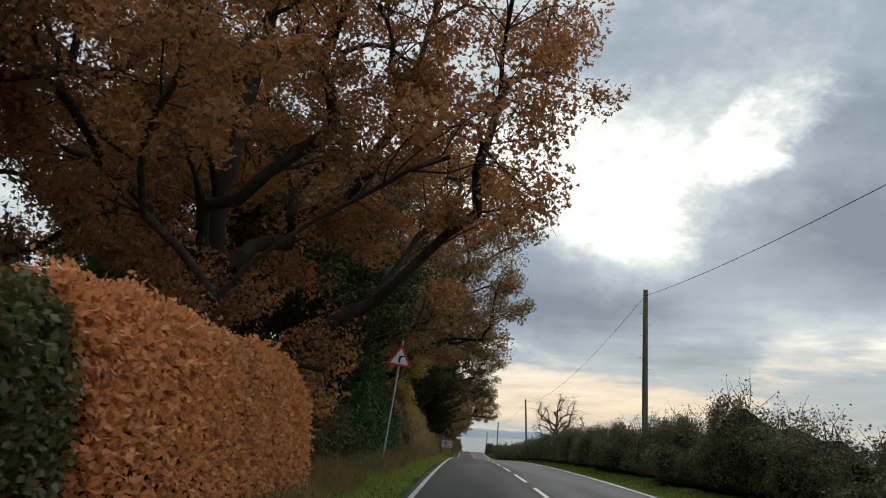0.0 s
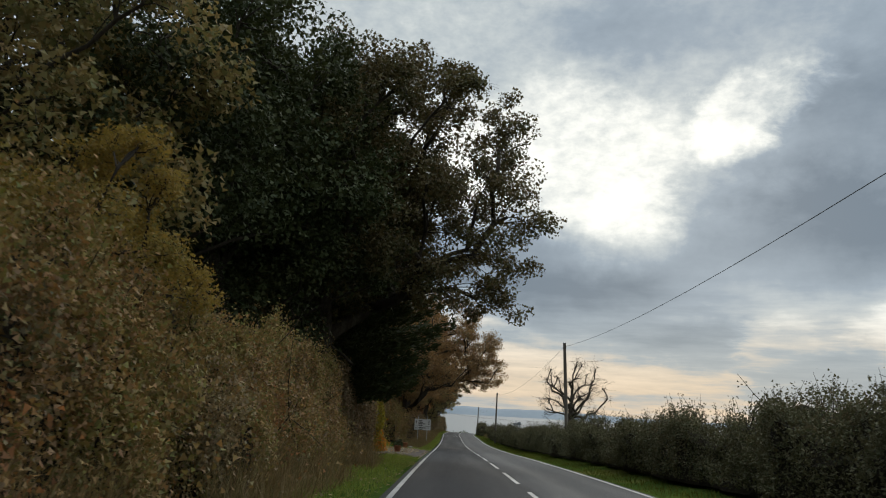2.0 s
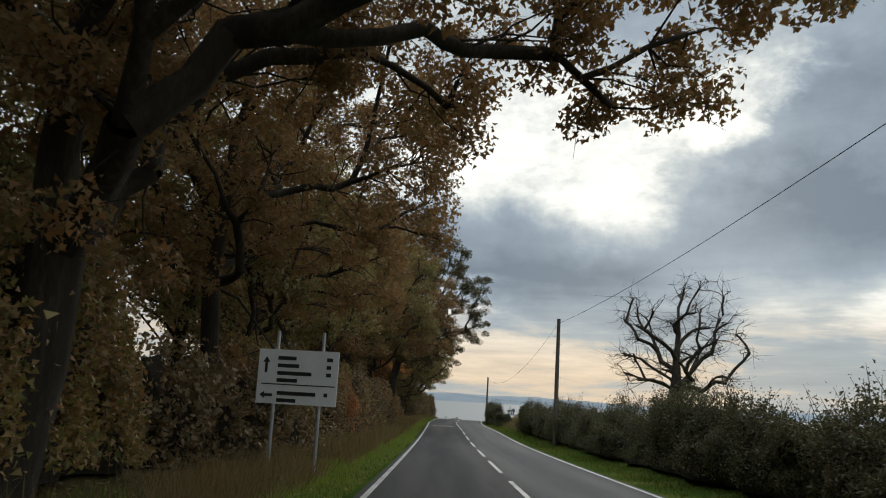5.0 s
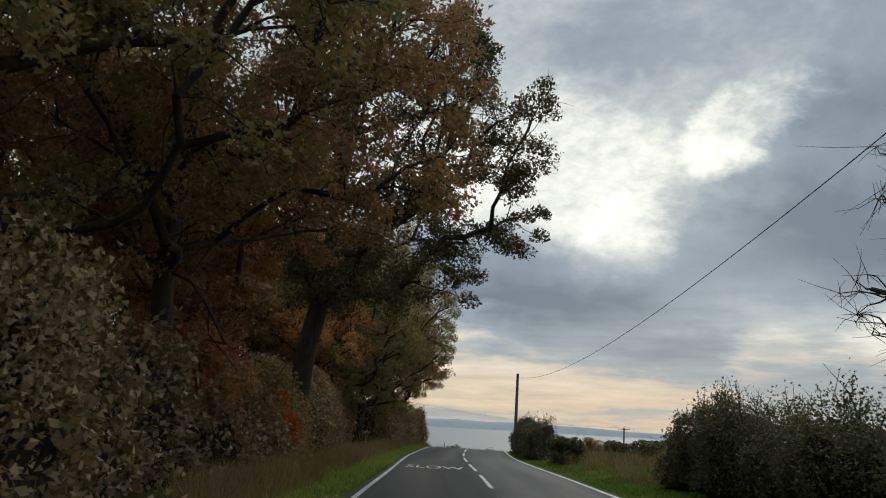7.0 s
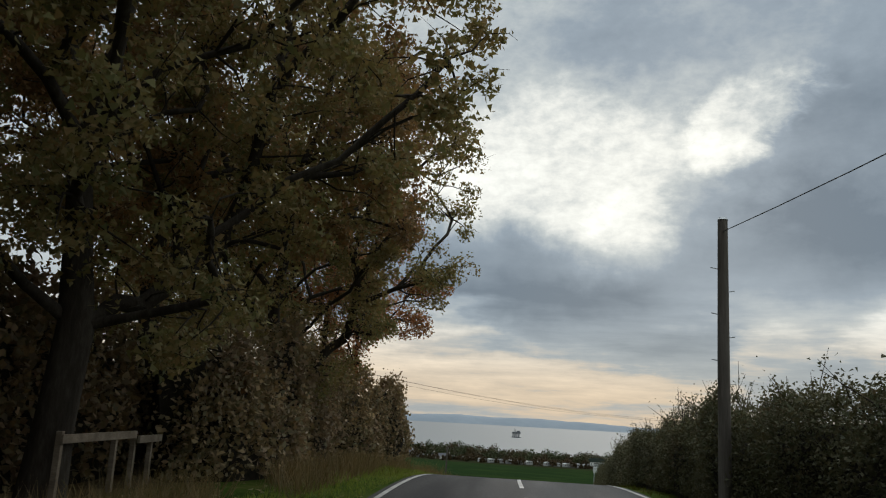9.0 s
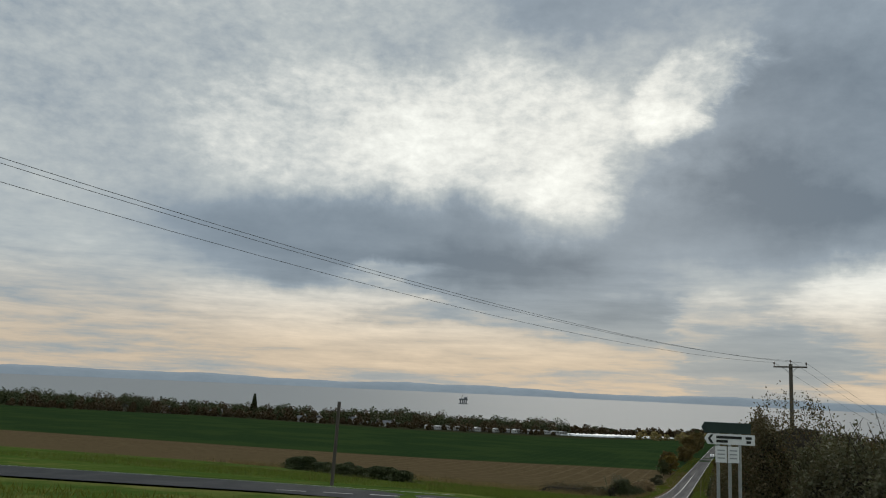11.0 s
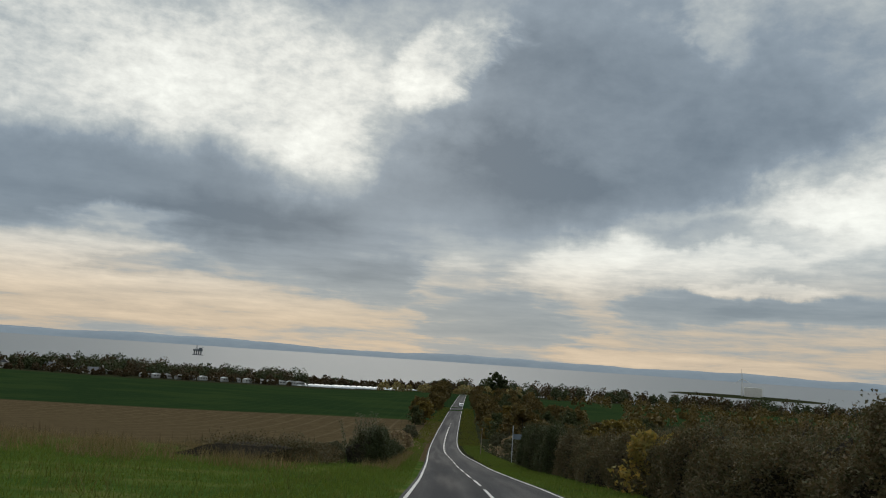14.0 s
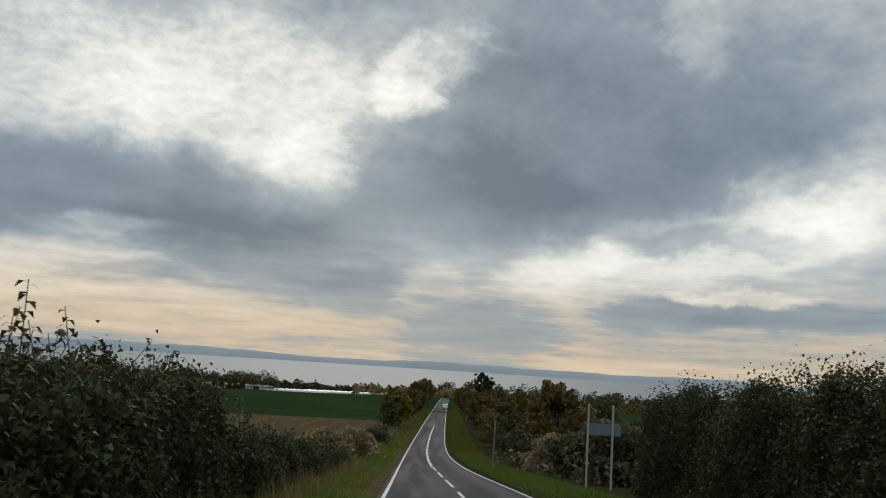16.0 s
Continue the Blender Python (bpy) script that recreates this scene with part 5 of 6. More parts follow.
def finger_sign():
    x, y = 12.15, 275.4
    g = float(height(x, y)[0])
    ob = thing("junction_sign", (x, y, g + 0.5), "stacked dark green and white junction sign boards on three posts", "road sign", turn=-8)
    for dx in (-0.22, 0.08, 0.34):
        part("post", rod("post", (dx, 0.06, -0.9), (dx, 0.06, 2.05 if dx < 0.3 else 1.95), 0.045, STEEL), ob)
    a = part("direction_board", flat_sign("direction_board", [(-0.66, 1.99), (-0.58, 1.84), (0.62, 1.84), (0.62, 2.12), (-0.58, 2.12)], 0.025, GREEN_SHEET), ob, "dark green pointed board")
    b = part("direction_board", flat_sign("direction_board", [(-0.58, 1.69), (-0.5, 1.55), (0.72, 1.55), (0.72, 1.82), (-0.5, 1.82)], 0.025, WHITE), ob, "white pointed board with a black chevron")
    part("chevron", flat_sign("chevron", [(-0.5, 1.69), (-0.42, 1.57), (-0.35, 1.57), (-0.43, 1.69), (-0.35, 1.80), (-0.42, 1.80)], 0.003, BLACK, pose(0, -0.005, 0)), b)
    for x0, z, x1 in ((-0.28, 1.735, 0.38), (-0.28, 1.63, 0.02), (0.48, 1.735, 0.64), (0.5, 1.63, 0.62)):
        part("bar", flat_sign("bar", rect(x0, z - 0.035, x1, z + 0.035), 0.003, BLACK, pose(0, -0.005, 0)), b, "dark bar of lettering")
    for x0 in (-0.3, 0.02):
        c = part("notice", flat_sign("notice", rect(x0, 1.08, x0 + 0.29, 1.5), 0.012, WHITE), ob, "small pale notice board")
        for k in range(3):
            part("bar", flat_sign("bar", rect(x0 + 0.05, 1.38 - 0.1 * k, x0 + 0.24, 1.41 - 0.1 * k), 0.003, GREY_SHEET, pose(0, -0.005, 0)), c, "grey bar of lettering")


BLUE_SHEET = mottled("blue_grey_sheet", [(0.0, (0.10, 0.13, 0.16)), (1.0, (0.15, 0.18, 0.21))], 3.0, 0.55)


def roadside_posts():
    """Tall pale posts on the verge; two of them hold a grey board seen from behind."""
    p = at_road(402, 6.85)
    ob = thing("sign_on_posts", p, "grey sign board seen from behind on two pale posts", "road sign", turn=-22)
    for dx in (-0.55, 0.55):
        part("post", rod("post", (dx, 0, -0.4), (dx, 0, 3.7), 0.05, STEEL), ob)
    part("board", box("board", (1.45, 0.03, 0.52), (0.22, 0.07, 2.6), BLUE_SHEET, 0.005), ob, "back of a grey metal board")
    part("bracket", box("bracket", (0.16, 0.1, 0.12), (-0.55, -0.06, 1.1), STEEL, 0.01), ob)
    p = at_road(428, 4.65)
    ob = thing("marker_post", p, "tall pale wooden post on the grass verge", "post")
    part("shaft", rod("shaft", (0, 0, -0.4), (0.05, 0, 3.5), 0.055, OLD_WOOD), ob)
    g = float(height(1.0, 287.5)[0])
    ob = thing("marker_post", (1.0, 287.5, g), "weathered wooden post beside the junction", "post")
    part("shaft", rod("shaft", (0, 0, -0.4), (0.1, 0, 3.3), 0.07, POLE_WOOD), ob)


def power_pole(at, top, turn, label):
    """A wooden pole with a crossarm, two braces and three insulators."""
    x, y = at
    g = float(height(x, y)[0])
    ob = thing("power_pole", (x, y, g), label, "utility pole", "power line", turn=turn)
    t = top - g
    part("shaft", tubes("shaft", [(np.array([[0, 0, -0.5], [0, 0, t * 0.5], [0, 0, t]]), [0.16, 0.145, 0.125], 14)], POLE_WOOD), ob)
    arm = part("crossarm", box("crossarm", (2.36, 0.1, 0.11), (0, -0.12, t - 0.22), POLE_WOOD, 0.012), ob)
    for k in (-1, 1):
        part("brace", tubes("brace", [(np.array([[k * 0.13, -0.12, t - 0.62], [k * 0.3, -0.13, t - 0.42], [k * 0.48, -0.13, t - 0.26]]), [0.02] * 3, 6)], STEEL), ob)
    for dx, z in ((-1.13, t - 0.16), (0, t), (1.13, t - 0.16)):
        prof = [(0.0, 0.018), (0.12, 0.018), (0.125, 0.05), (0.17, 0.065), (0.175, 0.035), (0.21, 0.055), (0.26, 0.05), (0.3, 0.02)]
        part("insulator", tubes("insulator", [(np.array([[dx, -0.12 if dx else 0, z + h] for h, _ in prof]), [r for _, r in prof], 10)], PORCELAIN), ob)
    c, s = math.cos(radians(turn)), math.sin(radians(turn))
    return [(x + dx * c + (0.12 * s if dx else 0), y + dx * s - (0.12 * c if dx else 0), g + z + 0.24) for dx, z in ((-1.13, t - 0.16), (0, t), (1.13, t - 0.16))]


def bench():
    g = float(height(-7.8, 114.9)[0])
    ob = thing("garden_bench", (-7.8, 114.9, g), "old wooden bench with two back planks on the grass", "bench", turn=4)
    for x in (-0.66, 0.66):
        part("leg", box("leg", (0.08, 0.08, 1.05), (x, 0.2, 0.5), OLD_WOOD, 0.01, (-8, 0, 0)), ob)
        part("leg", box("leg", (0.08, 0.08, 0.5), (x, -0.25, 0.22), OLD_WOOD, 0.01), ob)
        part("rail", box("rail", (0.06, 0.55, 0.06), (x, -0.02, 0.44), OLD_WOOD, 0.01), ob)
    for z in (0.72, 0.95):
        part("back_plank", box("back_plank", (1.6, 0.04, 0.15), (0, 0.17, z), OLD_WOOD, 0.008, (-8, 0, 0)), ob)
    for y in (-0.22, -0.08, 0.06):
        part("seat_plank", box("seat_plank", (1.5, 0.12, 0.035), (0, y, 0.48), OLD_WOOD, 0.008), ob)


def pot(at, r, h, mat, label, name="plant_pot"):
    prof = [(0.0, r * 0.7), (h * 0.85, r * 0.95), (h * 0.86, r * 1.06), (h, r * 1.08), (h, r * 0.9), (h * 0.9, r * 0.88), (h * 0.88, 0.01)]
    ob = tagged(new(name, tubes(name, [(np.array([[0, 0, z] for z, _ in prof]), [q for _, q in prof], 20)], mat)), label, "pot")
    ob.matrix_basis = pose(*at)
    return ob


def bush_meshes(name, seed, r, h, mat, count, size, stems=9, kite=False):
    rng = np.random.default_rng(seed)
    blobs, runs = [], []
    for k in range(stems):
        a = rng.uniform(0, 2 * np.pi)
        d = r * 0.75 * rng.uniform(0, 1) ** 0.6
        q = np.array([math.cos(a) * d, math.sin(a) * d, h * rng.uniform(0.35, 0.85) * (1 - 0.35 * d / r)])
        blobs.append((q, r * rng.uniform(0.28, 0.5)))
        foot = np.array([q[0] * 0.15, q[1] * 0.15, -0.1])
        runs.append((np.stack([foot, foot * 0.5 + q * 0.5 + rng.normal(size=3) * 0.06, q]), [0.035, 0.022, 0.01], 5))
        for _ in range(4):
            e = q + rng.normal(size=3) * r * 0.35 + np.array([0, 0, r * 0.2])
            runs.append((np.stack([q, (q + e) / 2 + rng.normal(size=3) * 0.04, e]), [0.012, 0.008, 0.003], 3))
    pts = []
    for q, b in blobs:
        d = rng.normal(size=(count // stems, 3))
        d /= np.linalg.norm(d, axis=1, keepdims=True)
        pts.append(q + d * b * (1 - np.abs(rng.normal(size=(len(d), 1))) * 0.22) * np.array([1, 1, h / r * 0.55 if h > r else 0.9]))
    low = rng.normal(size=(count // 5, 3)) * np.array([r * 0.5, r * 0.5, 0.0])
    low[:, 2] = rng.uniform(0.02, h * 0.45, len(low))
    p = np.vstack([*pts, low])
    p = p[p[:, 2] > 0.02]
    return tubes(name + "_stems", runs, BARK), leaves(name + "_leaves", p, size, mat, rng, 0.15, kite=kite)


def shrub(meshes, at, scale, turn, label, name="shrub", group=""):
    ob = thing(name, at, label, "bush", group, turn=turn)
    ob.scale = scale if isinstance(scale, tuple) else (scale,) * 3
    part("woody_base", meshes[0], ob)
    part("foliage", meshes[1], ob)
    return ob


warning_sign()
direction_sign()
finger_sign()
roadside_posts()
bench()
A = power_pole((32.0, 311.6), -6.2, -45, "dark wooden power pole with a crossarm and three insulators")
B = power_pole((-23.5, 256.5), -1.2, -45, "wooden power pole with a crossarm at the field edge")
C = power_pole((96, 375), -18.5, -45, "wooden power pole with a crossarm beyond the hedge")
for a, b, c in zip(A, B, C):
    wire(b, a, 1.8, 0.008)
    wire(a, c, 1.2, 0.008)

# the drive on the left, its pots and garden
def pad(name, corners, mat, label, up=0.02):
    """A thin laid surface that follows the ground."""
    (x0, y0), (x1, y1), (x2, y2), (x3, y3) = corners
    n = 10
    u, v = [k.ravel() for k in np.meshgrid(np.linspace(0, 1, n), np.linspace(0, 1, n))]
    x = (1 - u) * (1 - v) * x0 + u * (1 - v) * x1 + u * v * x2 + (1 - u) * v * x3
    y = (1 - u) * (1 - v) * y0 + u * (1 - v) * y1 + u * v * y2 + (1 - u) * v * y3
    i = (np.arange(n - 1)[:, None] * n + np.arange(n - 1)[None]).ravel()
    z = height(x, y) + up
    tagged(new(name, mesh_of(name, np.stack([x, y, z], 1), np.stack([i, i + 1, i + n + 1, i + n], 1), mat)), label, "ground", kind="structure")


GRAVEL = mottled("gravel", [(0.0, (0.032, 0.026, 0.022)), (0.4, (0.062, 0.050, 0.043)), (0.7, (0.10, 0.083, 0.072)), (1.0, (0.20, 0.175, 0.155))], 1.5, 0.95, 45, 0.8, 0.02)
pad("driveway", [(-13, 92), (-1.28, 90.5), (-1.28, 109), (-13, 108)], GRAVEL, "gravel drive strewn with brown leaves", 0.045)
pad("side_road", [(-60, 285.0), (6.8, 277.4), (7.0, 283.2), (-60, 290.5)], ASPHALT, "grey asphalt side road joining at the bend", 0.055)
pad("edge_line", [(-60, 290.3), (5.6, 283.0), (5.6, 283.12), (-60, 290.42)], PAINT_LINE, "white edge line of the side road", 0.066)
for k in range(4):
    x = 5.0 - 1.4 * k
    pad("dash", [(x - 0.9, 279.4 - 0.1 * k), (x, 279.3 - 0.1 * k), (x, 279.45 - 0.1 * k), (x - 0.9, 279.55 - 0.1 * k)], PAINT_LINE, "white give-way dash at the junction", 0.066)
z = lambda x, y: float(height(x, y)[0])
pot((-3.7, 111.6, z(-3.7, 111.6) + 0.02), 0.2, 0.4, GREY_SHEET, "grey metal bucket at the edge of the drive", "bucket")
pot((-3.2, 111.8, z(-3.2, 111.8) + 0.02), 0.2, 0.38, TERRACOTTA, "terracotta pot at the edge of the drive")
pot((-2.76, 95.8, z(-2.76, 95.8) + 0.05), 0.2, 0.34, TERRACOTTA, "terracotta pot holding a small conifer")
CONIFER = bush_meshes("dwarf_conifer", 41, 0.3, 0.55, LEAF_DARK, 1800, 0.06, 7)
shrub(CONIFER, (-2.76, 95.8, z(-2.76, 95.8) + 0.33), 0.85, 0, "small dark green conifer growing in a pot", "dwarf_conifer")
ORANGE_BUSH = bush_meshes("orange_bush", 42, 1.2, 1.5, LEAF_ORANGE, 9000, 0.08, 10)
TALL_ORANGE = bush_meshes("tall_orange_bush", 52, 1.15, 4.3, LEAF_ORANGE_RED, 14000, 0.07, 16)
shrub(TALL_ORANGE, (-4.6, 193.4, z(-4.6, 193.4)), (0.85, 0.85, 0.55), 10, "bright orange autumn bush under the trees", "garden_bush")
shrub(ORANGE_BUSH, (-5.7, 97.2, z(-5.7, 97.2)), 1.0, 0, "bright orange autumn bush beside the drive", "garden_bush")
TALL_GREEN = bush_meshes("tall_green_bush", 53, 0.95, 4.0, LEAF_LIME, 12000, 0.065, 15)
shrub(TALL_ORANGE, (-5.1, 91.8, z(-5.1, 91.8)), 1.0, 50, "tall upright orange-red autumn bush beside the drive", "garden_bush")
shrub(TALL_GREEN, (-4.35, 93.0, z(-4.35, 93.0)), 1.0, 20, "tall upright yellow-green bush beside the drive", "garden_bush")
shrub(ORANGE_BUSH, (-4.1, 94.6, z(-4.1, 94.6)), (0.6, 0.6, 0.95), 110, "low golden autumn bush at the edge of the drive", "garden_bush")
rng = np.random.default_rng(5)
for k in range(5):
    bm = bmesh.new()
    bmesh.ops.create_icosphere(bm, subdivisions=2, radius=1)
    for v in bm.verts:
        v.co *= 1 + 0.25 * noise.noise(v.co * 1.7 + Vector((k * 3.1, 0, 0)))
    x, y = (-2.8, 112.0) if k == 0 else (-4.6 - 0.5 * k + rng.uniform(-0.2, 0.2), 96.5 + 0.5 * k)
    ob = tagged(new("stone", bm_mesh("stone", bm, STONE, True)), "pale rounded stone at the edge of the drive", "stone", "stones by the drive")
    q = 0.11 + 0.05 * rng.random()
    ob.matrix_basis = Matrix.Translation((x, y, z(x, y) + q * 0.35)) @ Matrix.Diagonal((q * 1.4, q, q * 0.7, 1))
hedge(78, 92, -6.4, 2.8, 2.2, LEAF_UMBER, 27, "dark brown thicket beside the drive", "thicket", 240, 0.07, 0.8, 30)


def rail_fence():
    ob = thing("rail_fence", (-4.75, 227.5, z(-4.75, 227.5)), "weathered wooden rail on posts before the wood", "fence")
    for y0, y1 in ((-2.0, 0.85), (0.85, 2.0)):
        part("rail", box("rail", (0.05, y1 - y0, 0.13), (0.06 if y0 > 0 else 0, (y0 + y1) / 2, 0.9 - 0.043 * (y0 + y1) / 2), OLD_WOOD, 0.008), ob)
    for y in (-1.9, 0.1, 0.95, 1.8):
        part("post", box("post", (0.09, 0.09, 1.2), (-0.07, y, 0.35 - 0.043 * y), OLD_WOOD, 0.01), ob)
    p = thing("fence_post", (-4.6, 230.6, z(-4.6, 230.6)), "pale thin fence post in the grass", "post")
    part("shaft", rod("shaft", (0, 0, -0.3), (0, 0, 1.05), 0.045, OLD_WOOD), p)
    for h in (0.45, 0.75):
        wire((-4.6, 229.5, z(-4.6, 229.5) + h), (-4.7, 243, z(-4.7, 243) + h), 0.03, 0.004)


rail_fence()

# dead tree behind the right-hand hedge
DEAD = (broad_tree("dead_tree", 51, 13.5, 0.5, (0, 0, 7.4), (6.2, 6.4, 5.6), LEAF_DARK, 30, 0.1, 46, 5, 1.1, 99, 0.0, twigs=6, base=2.6, stout=1.8)[0], None)
plant("dead_tree", DEAD, (21.3, 195.5, z(21.3, 195.5)), 30, 1.14, "bare dead tree with crooked grey branches", "tree")
DARKBUSH = bush_meshes("dark_bush", 43, 1.6, 2.4, LEAF_HEDGE, 7000, 0.12, 11)
SCRUBBUSH = bush_meshes("scrub_bush", 44, 1.6, 2.2, LEAF_SCRUB, 7000, 0.12, 11)
GOLDBUSH = bush_meshes("gold_bush", 45, 1.4, 2.6, LEAF_YELLOW, 6000, 0.12, 11)
for meshes, s, lat, k, turn, label, name in (
    (DARKBUSH, 209.6, 5.2, 0.62, 0, "low dark bush in the gap of the hedge", "bush"), (DARKBUSH, 197, 9.4, 0.45, 70, "low dark bush in the gap of the hedge", "bush"),
    (GOLDBUSH, 352, 7.4, 1.1, 0, "yellow-leaved bush in the overgrown hedge", "bush"),
    (DARKBUSH, 408, 9.5, 1.5, 0, "dense dark green bush beside the road", "bush"), (DARKBUSH, 416, 9.0, 1.4, 90, "dense dark green bush beside the road", "bush"),
    (SCRUBBUSH, 424, 8.4, 1.3, 20, "brown ragged bush beside the road", "bush"), (DARKBUSH, 434, 8.5, 1.4, 200, "dense dark green bush beside the road", "bush"),
    (DARKBUSH, 398, -8.5, 0.42, 40, "dark bush at the edge of the stubble", "bush"), (SCRUBBUSH, 405, -7.4, 0.7, 140, "brown bush at the edge of the stubble", "bush"),
    (DARKBUSH, 392, -10.5, 0.5, 250, "dark bush at the edge of the stubble", "bush"), (SCRUBBUSH, 415, -6.8, 1.0, 10, "brown ragged bush beside the road", "bush"),
    (SCRUBBUSH, 428, -6.5, 1.1, 100, "brown ragged bush beside the road", "bush"), (SCRUBBUSH, 440, -6.5, 1.1, 300, "brown ragged bush beside the road", "bush"),
):
    shrub(meshes, at_road(s, lat), k, turn, label, name, "bushes by the road")
for a, b, lat, tall in ((369, 383, -6.2, 1.95), (382, 396, -6.2, 1.3), (395, 413, -6.2, 0.75)):
    hedge(a, b, lat, tall, 2.2, LEAF_NETTLE, 34, "ragged roadside thicket of green weeds and brambles", "thicket", 420, 0.06, 0.7, 60, kite=False)


hedge(364, 378, -12.5, 1.0, 8.0, LEAF_TANGLE, 41, "low thicket of brown and green weeds beside the stubble", "weed_thicket", 170, 0.06, 0.8, 60, kite=False)


def tall_weed(at, tall, seed):
    """An upright weed: a bent stalk with pairs of long drooping leaves."""
    rng = np.random.default_rng(seed)
    ob = thing("tall_weed", at, "tall green weed with drooping pointed leaves", "weed", "tall weeds by the road")
    h = np.linspace(0, 1, 7)
    bend = rng.normal(size=2) * 0.12 * tall
    line = np.stack([bend[0] * h**2, bend[1] * h**2, h * tall - 0.05], 1)
    part("stalk", tubes("stalk", [(line, 0.014 - 0.009 * h, 5)], LEAF_WEED), ob)
    vs, fs = [], []
    for k in range(int(tall * 16)):
        f = 0.25 + 0.75 * (k + rng.random()) / int(tall * 16)
        p = np.array([np.interp(f, h, line[:, j]) for j in range(3)])
        a = k * 2.4 + rng.uniform(-0.4, 0.4)
        d, e = np.array([math.cos(a), math.sin(a), 0]), np.array([-math.sin(a), math.cos(a), 0])
        q = rng.uniform(0.16, 0.26) * (1.15 - 0.5 * f)
        up = np.array([0, 0, 1])
        n = len(vs)
        vs += [p, p + d * q * 0.5 + e * q * 0.24 + up * q * 0.12, p + d * q - up * q * 0.35, p + d * q * 0.5 - e * q * 0.24 + up * q * 0.12]
        fs.append((n, n + 1, n + 2, n + 3))
    part("foliage", mesh_of("weed_leaves", np.array(vs), fs, LEAF_NETTLE), ob)


for k in range(64):
    s = 369.5 + 15 * rng.random() ** 1.3
    tall_weed(at_road(s, rng.uniform(-7.4, -5.2)), rng.uniform(2.2, 2.95) - 0.03 * (s - 370) + (0.45 if s < 373 else 0), 900 + k)
RUSTBUSH = bush_meshes("rust_bush", 47, 1.5, 2.6, LEAF_RUST, 20000, 0.039, 12)
MIXBUSH = bush_meshes("mixed_bush", 48, 1.6, 2.8, LEAF_MIXED, 20000, 0.039, 13)
TWIGBUSH = bush_meshes("twiggy_bush", 49, 1.6, 2.7, LEAF_SCRUB, 20000, 0.039, 13)
SHRUBS = ((MIXBUSH, "tall bush with brown and green leaves"), (TWIGBUSH, "tall twiggy brown bush"), (RUSTBUSH, "bush with rust-coloured leaves"), (MIXBUSH, "tall bush with brown and green leaves"))
for k in range(13):
    meshes, label = SHRUBS[k % 4]
    q = rng.uniform(0.85, 1.15)
    shrub(meshes, at_road(52 + 2.2 * k, rng.uniform(-6.6, -5.9)), (q, q, q * rng.uniform(0.9, 1.25)), 70 * k, label + " in the hedge", "bush", "bushes in the tall hedge")
for k in range(9):
    meshes, label = SHRUBS[(k + 1) % 4]
    q = rng.uniform(1.1, 1.6)
    shrub(meshes, at_road(119.5 + 2.0 * k, rng.uniform(-9.6, -7.6)), (q, q, q * rng.uniform(1.0, 1.4)), 50 * k, label + " under the trees", "bush", "bushes under the trees")
for k in range(9):
    q = rng.uniform(1.0, 1.5)
    meshes, label = SHRUBS[k % 4]
    shrub(meshes, at_road(148 + 6.4 * k + rng.uniform(-2, 2), rng.uniform(-7.8, -6.8)), (q, q, q * rng.uniform(1.0, 1.4)), 70 * k, label + " under the trees", "bush", "bushes under the trees")
for k in range(7):
    tall_weed(at_road(369.6 + 0.35 * k, -5.7 - 0.12 * k), 3.35 - 0.08 * k, 980 + k)
for k in range(8):
    q = rng.uniform(0.5, 0.85)
    shrub((SCRUBBUSH, DARKBUSH)[k % 2], at_road(420 + 11 * k, rng.uniform(-8.5, -6.5)), (q * 1.3, q * 1.3, q), 50 * k, "low brown bush beside the road", "bush", "bushes by the road")
for k in range(8):
    q = rng.uniform(0.3, 0.5)
    shrub((DARKBUSH, MIXBUSH)[k % 2], at_road(196 + 3.0 * k, rng.uniform(6.5, 11.0)), (q * 1.5, q * 1.5, q), 50 * k, "low grey-green bush in the gap of the hedge", "bush", "bushes by the road")
for k in range(5):
    q = rng.uniform(1.5, 1.8)
    shrub((TWIGBUSH, RUSTBUSH)[k % 2], at_road(208.5 + 2.6 * k, -9.0), (q, q, q * 1.15), 80 * k, ("tall twiggy brown bush", "bush with rust-coloured leaves")[k % 2] + " under the trees", "bush", "bushes under the trees")
TANGLEBUSH = bush_meshes("tangle_bush", 52, 1.6, 2.8, LEAF_TANGLE, 14000, 0.05, 13)
for k in range(4):
    shrub(TANGLEBUSH, at_road(322.5 + 2.4 * k, 8.5), (1.15, 1.15, 1.68 - 0.1 * k), 110 * k, "tall bush of dark brown and green leaves in the overgrown hedge", "bush", "bushes in the overgrown hedge")
GORSE = "dark gorse bush in the rough grass"
GORSEBUSH = bush_meshes("gorse", 46, 1.6, 2.2, LEAF_DARK, 9000, 0.1, 13)
for k in range(9):
    x, y = -8.5 + 1.7 * k + rng.uniform(-0.5, 0.5), 360 - 3.4 * k + rng.uniform(-1.5, 1.5)
    q = 0.55 + 0.4 * rng.random()
    shrub(GORSEBUSH, (x, y, z(x, y)), (q * 1.25, q * 1.25, q), 40 * k, GORSE, "gorse_bush", "gorse in the field")

